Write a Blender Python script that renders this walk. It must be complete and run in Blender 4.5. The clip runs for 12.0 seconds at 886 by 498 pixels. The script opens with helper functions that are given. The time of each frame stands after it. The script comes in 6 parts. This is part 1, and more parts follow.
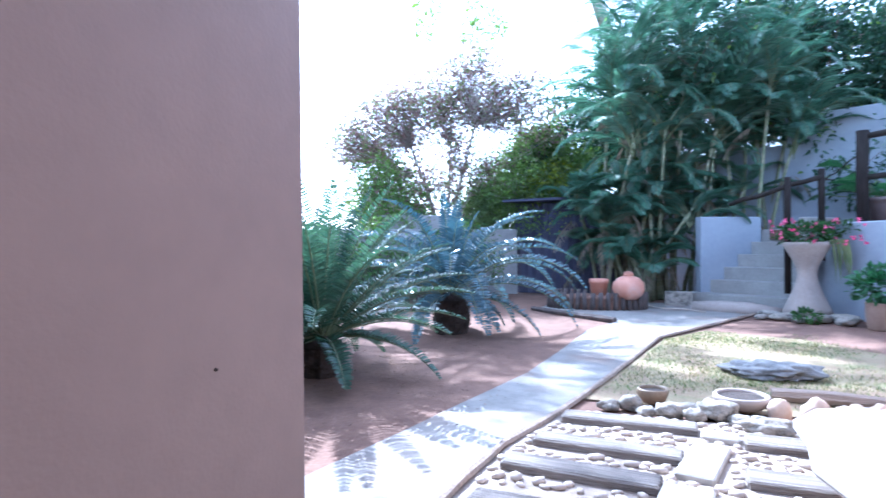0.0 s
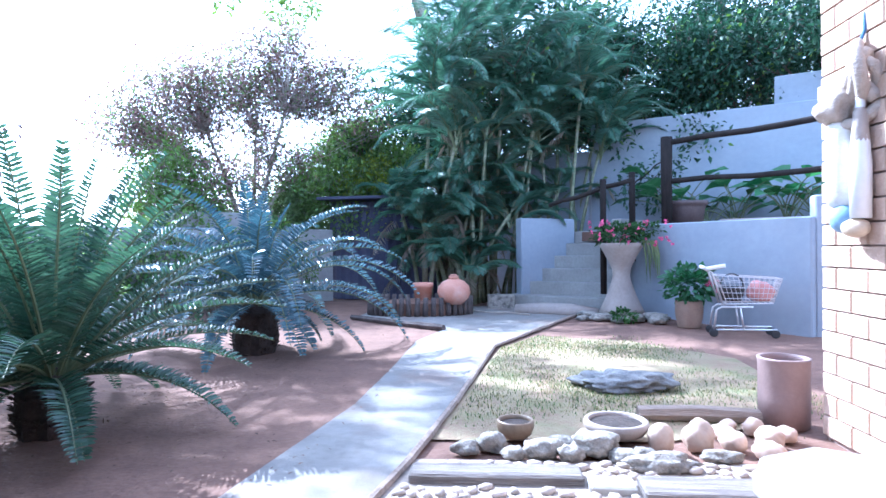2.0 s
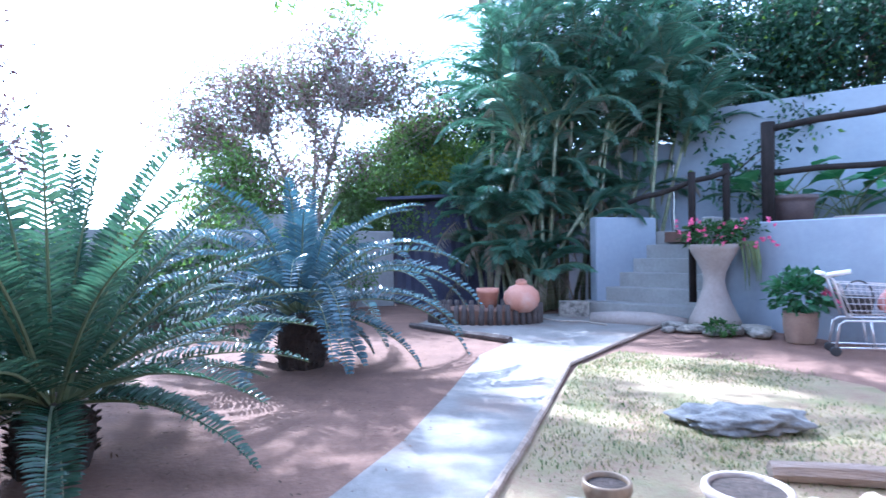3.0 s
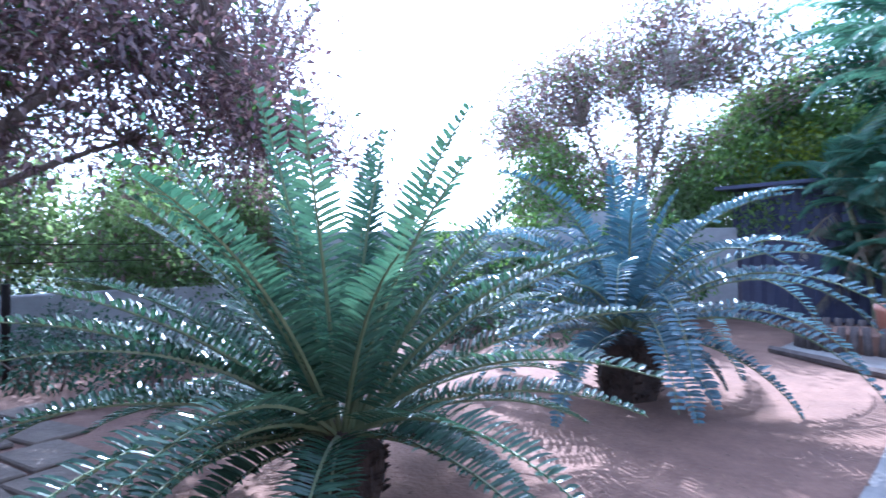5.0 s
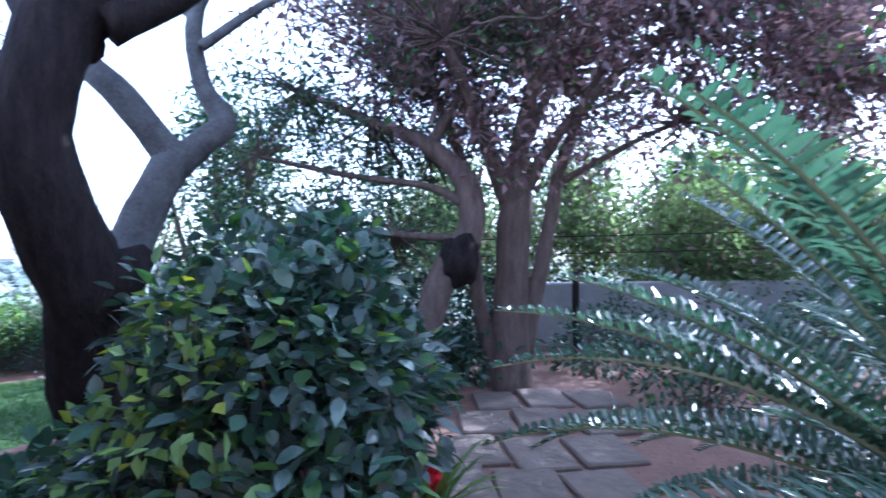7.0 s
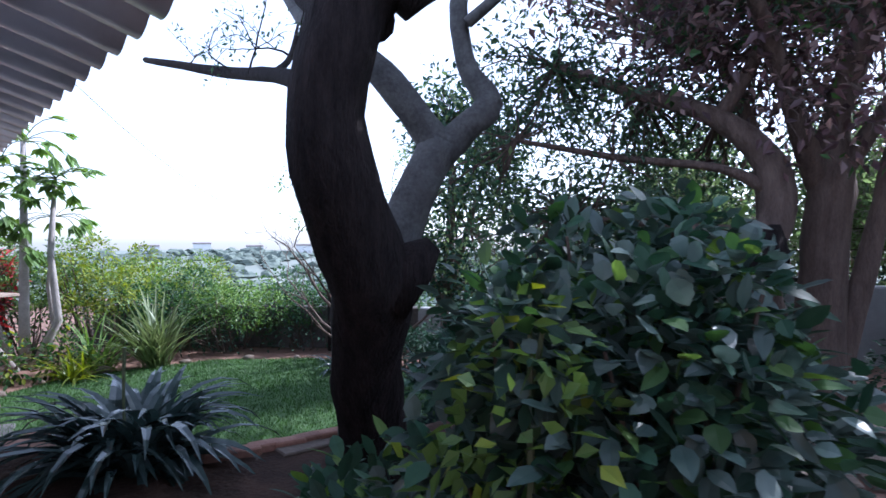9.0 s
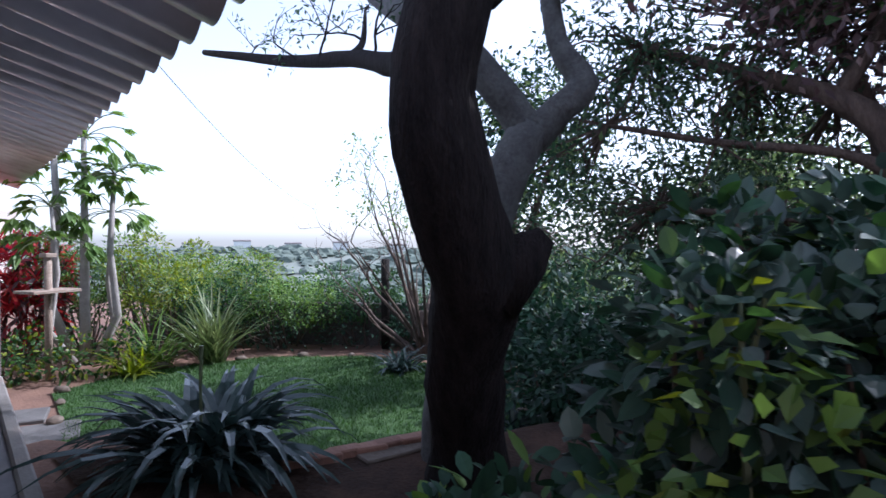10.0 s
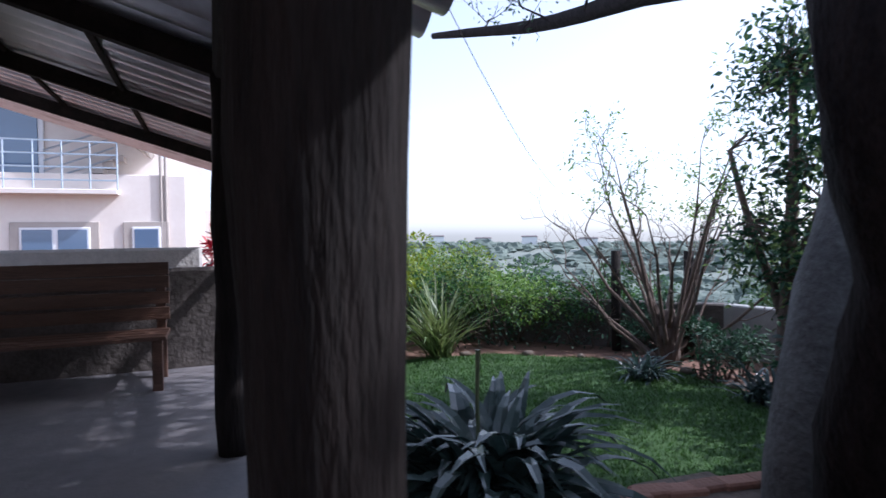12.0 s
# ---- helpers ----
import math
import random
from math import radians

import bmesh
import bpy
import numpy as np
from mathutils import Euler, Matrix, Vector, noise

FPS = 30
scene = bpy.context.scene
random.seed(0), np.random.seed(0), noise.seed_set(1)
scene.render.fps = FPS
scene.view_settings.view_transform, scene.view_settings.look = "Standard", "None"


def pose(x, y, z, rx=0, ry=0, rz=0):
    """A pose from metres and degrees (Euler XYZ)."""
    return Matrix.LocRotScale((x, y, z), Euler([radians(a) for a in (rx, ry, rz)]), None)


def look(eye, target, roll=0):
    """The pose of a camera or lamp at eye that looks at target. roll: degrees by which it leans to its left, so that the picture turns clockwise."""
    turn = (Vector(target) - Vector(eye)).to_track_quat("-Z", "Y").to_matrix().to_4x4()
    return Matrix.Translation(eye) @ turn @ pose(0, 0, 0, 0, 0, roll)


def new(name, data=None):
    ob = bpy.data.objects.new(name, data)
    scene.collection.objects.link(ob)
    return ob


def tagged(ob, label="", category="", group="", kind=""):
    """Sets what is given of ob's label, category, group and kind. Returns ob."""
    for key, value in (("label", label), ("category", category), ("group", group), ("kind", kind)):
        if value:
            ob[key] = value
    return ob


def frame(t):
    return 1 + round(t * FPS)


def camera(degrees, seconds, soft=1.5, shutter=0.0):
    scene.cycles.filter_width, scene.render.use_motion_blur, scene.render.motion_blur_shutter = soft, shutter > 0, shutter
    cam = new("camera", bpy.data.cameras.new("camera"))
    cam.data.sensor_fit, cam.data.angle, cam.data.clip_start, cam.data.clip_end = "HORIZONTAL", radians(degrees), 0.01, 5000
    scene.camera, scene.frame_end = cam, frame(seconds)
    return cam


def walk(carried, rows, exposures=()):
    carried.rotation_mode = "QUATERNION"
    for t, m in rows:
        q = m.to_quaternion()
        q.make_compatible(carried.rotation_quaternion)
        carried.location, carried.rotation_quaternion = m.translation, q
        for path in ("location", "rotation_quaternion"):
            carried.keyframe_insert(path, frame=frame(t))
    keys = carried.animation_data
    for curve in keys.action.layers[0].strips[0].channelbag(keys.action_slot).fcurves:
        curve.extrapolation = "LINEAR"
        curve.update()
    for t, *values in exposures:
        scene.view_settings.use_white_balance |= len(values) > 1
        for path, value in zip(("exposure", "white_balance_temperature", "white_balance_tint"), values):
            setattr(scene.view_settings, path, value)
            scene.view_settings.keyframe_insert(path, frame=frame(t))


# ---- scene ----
# ---- camera ----
def eye(x, y, z, yaw, pitch, roll):
    return pose(x, y, z, 90 + pitch, 0, yaw) @ pose(0, 0, 0, 0, 0, roll)


cam = camera(74.2, 12.0, soft=1.5, shutter=0.3)
walk(cam, [
    (0.0, eye(0.439, -0.794, 1.351, 21.84, -0.45, -0.49)),
    (0.5, eye(0.212, -0.647, 1.333, 11.58, -0.40, -0.18)),
    (1.0, eye(0.066, -0.362, 1.314, 5.13, -0.20, -0.20)),
    (1.5, eye(0.000, 0.000, 1.290, 3.11, -0.18, -0.19)),
    (2.0, eye(0.014, 0.443, 1.292, 3.59, -0.19, -0.48)),
    (2.5, eye(0.006, 0.898, 1.291, 5.67, -0.18, -0.70)),
    (2.7, eye(-0.007, 1.078, 1.300, 6.92, -0.10, -0.66)),
    (3.5, eye(-0.140, 1.640, 1.318, 17.6, 0.00, -0.75)),
    (4.3, eye(-0.352, 2.079, 1.327, 30.09, 0.06, -0.86)),
    (4.5, eye(-0.415, 2.186, 1.325, 32.71, 0.21, -0.83)),
    (5.0, eye(-0.610, 2.435, 1.324, 40.40, 0.37, -0.67)),
    (5.5, eye(-0.791, 2.645, 1.290, 52.16, 0.70, -0.50)),
    (6.0, eye(-1.042, 2.735, 1.268, 63.84, 0.44, -0.75)),
    (6.5, eye(-1.218, 2.757, 1.286, 77.02, 0.30, -0.49)),
    (7.0, eye(-1.394, 2.759, 1.292, 91.01, 0.28, -0.63)),
    (7.5, eye(-1.519, 2.695, 1.295, 100.94, 0.14, -0.47)),
    (7.7, eye(-1.550, 2.616, 1.293, 103.08, 0.08, -0.37)),
    (8.5, eye(-1.740, 2.330, 1.312, 107.9, -0.35, -0.20)),
    (9.3, eye(-1.900, 2.037, 1.326, 111.22, -0.73, -0.05)),
    (9.5, eye(-1.927, 1.961, 1.319, 111.84, -0.85, -0.10)),
    (10.0, eye(-1.984, 1.732, 1.296, 113.49, -0.80, -0.05)),
    (10.5, eye(-2.063, 1.558, 1.287, 117.35, -1.03, -0.25)),
    (11.0, eye(-2.163, 1.350, 1.277, 123.08, -1.12, -0.32)),
    (11.5, eye(-2.219, 1.107, 1.266, 127.35, -1.23, -0.52)),
    (12.0, eye(-2.285, 0.879, 1.248, 131.67, -1.24, -0.83)),
], exposures=[(0.0, 2.6, 4650, 11), (2.7, 2.5, 4600, 12), (5.0, 2.5, 4600, 16), (7.5, 2.3, 4750, 19), (9.3, 1.3, 5250, 18), (12.0, 0.95, 5400, 18)])

# ---- world, sun ----
SUN_AZ, SUN_EL = 47.0, 43.0          # degrees left of +y, above the horizon
sun_dir = Vector((-math.sin(radians(SUN_AZ)) * math.cos(radians(SUN_EL)), math.cos(radians(SUN_AZ)) * math.cos(radians(SUN_EL)), math.sin(radians(SUN_EL))))
world = bpy.data.worlds.new("world")
scene.world = world
world.use_nodes = True
wn, wl = world.node_tree.nodes, world.node_tree.links
sky = wn.new("ShaderNodeTexSky")
sky.sky_type, sky.sun_disc = "NISHITA", False
sky.sun_elevation, sky.sun_rotation = radians(SUN_EL), radians(-SUN_AZ)
sky.air_density, sky.dust_density, sky.ozone_density = 1.0, 1.2, 1.0
haze = wn.new("ShaderNodeHueSaturation")
haze.inputs["Saturation"].default_value = 0.42
wl.new(sky.outputs[0], haze.inputs["Color"])
wl.new(haze.outputs[0], wn["Background"].inputs[0])
wn["Background"].inputs[1].default_value = 0.15
sun = new("sun", bpy.data.lights.new("sun", "SUN"))
sun.data.energy, sun.data.angle, sun.data.color = 3.0, radians(0.5), (1.0, 0.93, 0.84)
sun.matrix_world = look(sun_dir * 60, (0, 0, 0))

# ---- materials ----
def material(name, a, b, scale=6.0, rough=0.7, bump=0.2, bump_scale=40.0, metal=0.0, leaf=0.0, vary=0.0, island=0.0, spec=0.5, stretch=(1, 1, 1), stain=None, stain_scale=1.5, stain_amount=0.5, hue=0.485):
    """Two colours mixed by noise at two scales, an optional stain colour, fine relief; leaf: share of light let through."""
    m = bpy.data.materials.new(name)
    m.use_nodes = True
    n, l = m.node_tree.nodes, m.node_tree.links
    p = n["Principled BSDF"]
    tc, mp = n.new("ShaderNodeTexCoord"), n.new("ShaderNodeMapping")
    mp.inputs["Scale"].default_value = stretch
    l.new(tc.outputs["Object"], mp.inputs[0])
    def tex(s, detail):
        t = n.new("ShaderNodeTexNoise")
        t.inputs["Scale"].default_value, t.inputs["Detail"].default_value = s, detail
        l.new(mp.outputs[0], t.inputs["Vector"])
        return t
    t1, t2 = tex(scale, 4), tex(scale * 7, 3)
    add = n.new("ShaderNodeMath"); add.operation = "MULTIPLY_ADD"
    l.new(t2.outputs[0], add.inputs[0]); add.inputs[1].default_value = 0.6; l.new(t1.outputs[0], add.inputs[2])
    ramp = n.new("ShaderNodeMapRange")
    ramp.inputs[1].default_value, ramp.inputs[2].default_value = 0.55, 1.05
    l.new(add.outputs[0], ramp.inputs[0])
    mix = n.new("ShaderNodeMix"); mix.data_type = "RGBA"
    l.new(ramp.outputs[0], mix.inputs["Factor"])
    mix.inputs["A"].default_value, mix.inputs["B"].default_value = (*a, 1), (*b, 1)
    colour = mix.outputs["Result"]
    if stain:
        t3 = tex(stain_scale, 5)
        r3 = n.new("ShaderNodeMapRange"); r3.inputs[1].default_value, r3.inputs[2].default_value, r3.inputs[4].default_value = 0.5, 0.68, stain_amount
        l.new(t3.outputs[0], r3.inputs[0])
        mx = n.new("ShaderNodeMix"); mx.data_type = "RGBA"
        l.new(r3.outputs[0], mx.inputs["Factor"]); l.new(colour, mx.inputs["A"]); mx.inputs["B"].default_value = (*stain, 1)
        colour = mx.outputs["Result"]
    for amount, node, socket in ((vary, "ShaderNodeObjectInfo", "Random"), (island, "ShaderNodeNewGeometry", "Random Per Island")):
        if amount:
            src = n.new(node)
            rg = n.new("ShaderNodeMapRange"); rg.inputs[3].default_value, rg.inputs[4].default_value = 1 - amount, 1 + amount
            l.new(src.outputs[socket], rg.inputs[0])
            hs = n.new("ShaderNodeHueSaturation")
            l.new(rg.outputs[0], hs.inputs["Value"]); l.new(colour, hs.inputs["Color"])
            colour = hs.outputs[0]
    l.new(colour, p.inputs["Base Color"])
    p.inputs["Roughness"].default_value, p.inputs["Metallic"].default_value = rough, metal
    p.inputs["Specular IOR Level"].default_value = spec
    if bump:
        tb = tex(bump_scale, 4)
        bp = n.new("ShaderNodeBump"); bp.inputs["Strength"].default_value, bp.inputs["Distance"].default_value = bump, 0.02
        l.new(tb.outputs[0], bp.inputs["Height"]); l.new(bp.outputs[0], p.inputs["Normal"])
    if leaf:
        tl = n.new("ShaderNodeBsdfTranslucent")
        hb = n.new("ShaderNodeHueSaturation"); hb.inputs["Value"].default_value, hb.inputs["Saturation"].default_value, hb.inputs["Hue"].default_value = 1.5, 1.2, hue
        l.new(colour, hb.inputs["Color"]); l.new(hb.outputs[0], tl.inputs[0])
        ms = n.new("ShaderNodeMixShader"); ms.inputs[0].default_value = leaf
        l.new(p.outputs[0], ms.inputs[1]); l.new(tl.outputs[0], ms.inputs[2])
        l.new(ms.outputs[0], n["Material Output"].inputs[0])
    return m


M = {
    "soil": material("red_soil", (0.15, 0.082, 0.058), (0.235, 0.135, 0.095), 3, 0.95, 0.6, 30, stain=(0.14, 0.08, 0.06), stain_scale=1.2),
    # distance haze is mixed into this pale grey-green
    "far_ground_hazed": material("far_ground_hazed", (0.14, 0.17, 0.14), (0.20, 0.22, 0.19), 0.02, 0.95, 0),
    "concrete": material("path_concrete", (0.20, 0.185, 0.17), (0.285, 0.265, 0.245), 2.5, 0.85, 0.25, 60, stain=(0.20, 0.145, 0.115), stain_scale=1.1, stain_amount=0.75),
    "step": material("step_concrete", (0.26, 0.25, 0.235), (0.36, 0.35, 0.33), 3, 0.85, 0.2, 50, stain=(0.20, 0.18, 0.16)),
    "plaster": material("blue_grey_plaster", (0.275, 0.31, 0.365), (0.33, 0.365, 0.42), 1.5, 0.75, 0.12, 25, stain=(0.30, 0.32, 0.36), stain_scale=1.0),
    "mauve": material("mauve_paint", (0.195, 0.145, 0.132), (0.225, 0.168, 0.152), 1.2, 0.6, 0.08, 60),
    "grey_wall": material("grey_wall", (0.26, 0.26, 0.26), (0.36, 0.36, 0.35), 1.5, 0.85, 0.2, 30, stain=(0.18, 0.17, 0.17)),
    "brick": material("pink_face_brick", (0.47, 0.32, 0.23), (0.60, 0.45, 0.345), 9, 0.85, 0.35, 45, vary=0.14, stain=(0.30, 0.17, 0.13), stain_scale=5, stain_amount=0.45),
    "mortar": material("mortar", (0.26, 0.19, 0.16), (0.36, 0.28, 0.24), 12, 0.95, 0.4, 70),
    "sleeper": material("grey_weathered_sleeper", (0.14, 0.115, 0.10), (0.33, 0.29, 0.26), 4, 0.9, 1.0, 14, stretch=(0.5, 9, 9), stain=(0.07, 0.055, 0.048), stain_scale=3),
    "kerb_wood": material("timber_edging", (0.24, 0.18, 0.14), (0.40, 0.32, 0.26), 5, 0.9, 0.6, 18, stretch=(0.6, 6, 6)),
    "pebble": material("pale_pebble", (0.38, 0.31, 0.26), (0.54, 0.47, 0.41), 6, 0.6, 0.1, 40, vary=0.2, island=0.2),
    "rock": material("pitted_rock", (0.20, 0.178, 0.150), (0.40, 0.365, 0.315), 11, 0.95, 1.0, 30, vary=0.15, stain=(0.07, 0.065, 0.06), stain_scale=9, stain_amount=0.85),
    "flat_rock": material("dark_flat_rock", (0.10, 0.10, 0.10), (0.24, 0.24, 0.24), 8, 0.95, 0.9, 25, stain=(0.24, 0.23, 0.21), stain_scale=6),
    "sand_stone": material("sandy_stone", (0.26, 0.20, 0.15), (0.36, 0.29, 0.23), 3, 0.9, 0.3, 30, vary=0.12),
    "boulder": material("smooth_tan_boulder", (0.48, 0.34, 0.26), (0.60, 0.48, 0.38), 4, 0.7, 0.15, 30, vary=0.12),
    "sand_bed": material("sandy_cement_bed", (0.27, 0.215, 0.175), (0.38, 0.32, 0.27), 6, 0.95, 0.5, 50, stain=(0.20, 0.15, 0.12), stain_scale=3),
    "slab_stone": material("pale_slab", (0.36, 0.33, 0.295), (0.46, 0.43, 0.39), 3, 0.75, 0.2, 40),
    "bench_stone": material("bench_concrete", (0.34, 0.32, 0.31), (0.43, 0.41, 0.40), 3, 0.6, 0.1, 50, stain=(0.38, 0.35, 0.33)),
    "driftwood": material("dark_wood_leg", (0.16, 0.10, 0.075), (0.28, 0.19, 0.14), 6, 0.8, 0.7, 20, stretch=(4, 4, 0.6)),
    "terracotta": material("terracotta", (0.48, 0.21, 0.145), (0.58, 0.29, 0.20), 5, 0.65, 0.12, 40, stain=(0.58, 0.42, 0.36), stain_scale=4),
    "tan_pot": material("tan_pot", (0.25, 0.165, 0.12), (0.34, 0.23, 0.17), 6, 0.7, 0.15, 40),
    "bowl": material("glazed_bowl", (0.15, 0.10, 0.062), (0.25, 0.185, 0.12), 6, 0.45, 0.1, 30, stain=(0.20, 0.14, 0.09)),
    "drum": material("mauve_clay_pipe", (0.25, 0.17, 0.155), (0.31, 0.215, 0.195), 4, 0.6, 0.15, 40),
    "vase": material("weathered_cement", (0.30, 0.25, 0.22), (0.40, 0.34, 0.30), 3, 0.85, 0.25, 45, stain=(0.26, 0.22, 0.19)),
    "dark_pot": material("dark_plastic_pot", (0.07, 0.05, 0.05), (0.12, 0.09, 0.085), 5, 0.6, 0.15, 40),
    "shed": material("navy_corrugated", (0.032, 0.033, 0.065), (0.052, 0.055, 0.10), 2, 0.6, 0.1, 30),
    "dark_post": material("tarred_timber", (0.009, 0.007, 0.0065), (0.026, 0.020, 0.018), 6, 0.85, 0.6, 18, stretch=(5, 5, 0.7), spec=0.25),
    "dark_rail": material("tarred_rail", (0.012, 0.010, 0.009), (0.034, 0.027, 0.023), 6, 0.85, 0.5, 18, spec=0.25),
    "log": material("short_log", (0.055, 0.042, 0.04), (0.125, 0.10, 0.09), 6, 0.9, 0.6, 22),
    "chrome": material("cart_wire", (0.62, 0.62, 0.64), (0.75, 0.75, 0.77), 5, 0.3, 0.05, 30, metal=0.8),
    "white_plastic": material("white_plastic", (0.72, 0.72, 0.73), (0.80, 0.80, 0.80), 4, 0.45, 0.03, 30),
    "rope": material("old_rope", (0.40, 0.33, 0.27), (0.56, 0.48, 0.41), 20, 0.95, 0.6, 80),
    "blue_rope": material("blue_rope", (0.05, 0.12, 0.25), (0.10, 0.20, 0.34), 20, 0.9, 0.4, 90),
    "float_white": material("chipped_white_float", (0.66, 0.62, 0.55), (0.76, 0.73, 0.67), 7, 0.7, 0.25, 30, stain=(0.44, 0.36, 0.27), stain_scale=9),
    "float_blue": material("blue_float", (0.16, 0.27, 0.40), (0.24, 0.36, 0.50), 8, 0.7, 0.15, 30),
    "float_tan": material("tan_float", (0.50, 0.38, 0.26), (0.60, 0.50, 0.38), 8, 0.7, 0.15, 30),
    "window_wood": material("dark_red_window_wood", (0.075, 0.035, 0.032), (0.12, 0.06, 0.05), 6, 0.45, 0.15, 25, stretch=(3, 3, 0.6)),
    "curtain": material("pale_curtain", (0.48, 0.42, 0.40), (0.60, 0.54, 0.52), 3, 0.9, 0.1, 20),
    "roof_metal": material("galvanised_sheet", (0.76, 0.77, 0.82), (0.88, 0.89, 0.93), 2.0, 0.30, 0.08, 20, metal=0.8, stain=(0.36, 0.34, 0.34), stain_scale=2.5),
    "roof_tile": material("roof_brown", (0.24, 0.17, 0.14), (0.33, 0.25, 0.21), 3, 0.85, 0.2, 30),
    "veranda_floor": material("grey_screed", (0.13, 0.125, 0.135), (0.20, 0.19, 0.20), 1.5, 0.6, 0.1, 40, stain=(0.17, 0.15, 0.15)),
    "paver": material("grey_paver", (0.10, 0.095, 0.095), (0.17, 0.165, 0.16), 3, 0.85, 0.25, 40, vary=0.12),
    "red_paver": material("red_brick_paver", (0.27, 0.14, 0.10), (0.38, 0.21, 0.15), 5, 0.9, 0.4, 40, vary=0.15),
    "bench_wood": material("dark_bench_wood", (0.07, 0.035, 0.025), (0.14, 0.075, 0.05), 4, 0.5, 0.3, 20, stretch=(0.6, 5, 5)),
    "stone_wall": material("dark_stone_wall", (0.07, 0.06, 0.055), (0.15, 0.13, 0.12), 5, 0.9, 0.8, 16),
    "coping": material("rough_coping", (0.42, 0.40, 0.38), (0.56, 0.53, 0.50), 5, 0.9, 0.6, 25),
    "cream": material("cream_render", (0.74, 0.66, 0.60), (0.80, 0.73, 0.67), 1, 0.85, 0.08, 20),
    "cream_trim": material("taupe_trim", (0.40, 0.35, 0.31), (0.46, 0.41, 0.37), 3, 0.8, 0.05, 20),
    "steel": material("steel_rail", (0.42, 0.48, 0.55), (0.52, 0.58, 0.64), 5, 0.35, 0, 20, metal=0.7),
    "white_house": material("far_white_house", (0.66, 0.66, 0.66), (0.75, 0.75, 0.74), 1, 0.8, 0),
    "far_roof": material("far_roof", (0.26, 0.22, 0.21), (0.34, 0.30, 0.29), 1, 0.8, 0),
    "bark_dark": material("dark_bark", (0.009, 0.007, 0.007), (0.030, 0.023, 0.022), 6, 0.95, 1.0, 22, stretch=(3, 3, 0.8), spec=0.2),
    "bark_grey": material("lichen_grey_bark", (0.07, 0.067, 0.065), (0.17, 0.17, 0.165), 6, 0.9, 0.6, 26, stain=(0.09, 0.085, 0.085), stain_scale=5),
    "bark_brown": material("brown_bark", (0.08, 0.055, 0.045), (0.17, 0.125, 0.10), 6, 0.95, 0.8, 22, stretch=(3, 3, 0.7)),
    "bark_pale": material("pale_stem", (0.32, 0.28, 0.24), (0.46, 0.41, 0.36), 6, 0.85, 0.4, 20, stain=(0.18, 0.15, 0.13)),
    "papaya_stem": material("whitish_stem", (0.27, 0.245, 0.225), (0.40, 0.37, 0.345), 6, 0.85, 0.3, 20, stain=(0.26, 0.23, 0.20)),
    "path_stone": material("worn_brown_stone", (0.11, 0.085, 0.066), (0.21, 0.165, 0.13), 3, 0.9, 0.5, 30, vary=0.15, stain=(0.09, 0.065, 0.05), stain_scale=2.5),
    "cane": material("palm_cane", (0.12, 0.15, 0.08), (0.26, 0.26, 0.16), 3, 0.6, 0.2, 20, stretch=(1, 1, 5), stain=(0.36, 0.33, 0.28)),
    "cycad_trunk": material("cycad_trunk", (0.022, 0.016, 0.013), (0.06, 0.042, 0.034), 10, 0.95, 1.0, 24),
    "cycad_green": material("cycad_leaflet", (0.034, 0.072, 0.050), (0.075, 0.128, 0.084), 3, 0.18, 0, leaf=0.30, island=0.35, hue=0.476),
    "cycad_blue": material("glaucous_cycad_leaflet", (0.050, 0.094, 0.120), (0.105, 0.165, 0.190), 3, 0.16, 0, leaf=0.26, island=0.3),
    "rachis": material("frond_stalk", (0.10, 0.13, 0.06), (0.18, 0.20, 0.10), 4, 0.5, 0),
    "palm_leaf": material("palm_leaflet", (0.062, 0.135, 0.10), (0.125, 0.22, 0.15), 2, 0.32, 0, leaf=0.36, island=0.35),
    "palm_dry": material("dry_palm_leaflet", (0.20, 0.17, 0.13), (0.30, 0.26, 0.20), 2, 0.7, 0, leaf=0.2, island=0.3),
    "leaf_purple": material("purple_brown_leaf", (0.065, 0.040, 0.045), (0.145, 0.085, 0.085), 1.0, 0.45, 0, leaf=0.26, island=0.5),
    "leaf_mauve": material("mauve_leaf", (0.15, 0.105, 0.10), (0.25, 0.175, 0.15), 1.0, 0.45, 0, leaf=0.35, island=0.5),
    "leaf_green": material("mid_green_leaf", (0.030, 0.075, 0.026), (0.075, 0.15, 0.045), 1.0, 0.6, 0, leaf=0.3, island=0.5, spec=0.25),
    "leaf_bright": material("bright_green_leaf", (0.090, 0.17, 0.040), (0.17, 0.27, 0.075), 1.0, 0.5, 0, leaf=0.35, island=0.4),
    "leaf_yellow": material("yellow_green_leaf", (0.14, 0.20, 0.03), (0.26, 0.30, 0.05), 1.0, 0.45, 0, leaf=0.4, island=0.4),
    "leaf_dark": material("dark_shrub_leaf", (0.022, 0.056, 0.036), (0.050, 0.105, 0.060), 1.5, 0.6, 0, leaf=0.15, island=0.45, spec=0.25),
    "leaf_shrub": material("glossy_shrub_leaf", (0.045, 0.080, 0.066), (0.120, 0.165, 0.145), 2.0, 0.36, 0, leaf=0.22, island=0.5),
    # background leaf colour lightened to carry the haze
    "leaf_pale": material("pale_hazy_leaf", (0.10, 0.16, 0.07), (0.20, 0.27, 0.12), 1.0, 0.6, 0, leaf=0.5, island=0.4, spec=0.3),
    "leaf_feather": material("feathery_leaf", (0.035, 0.075, 0.04), (0.075, 0.125, 0.07), 1.0, 0.5, 0, leaf=0.35, island=0.4),
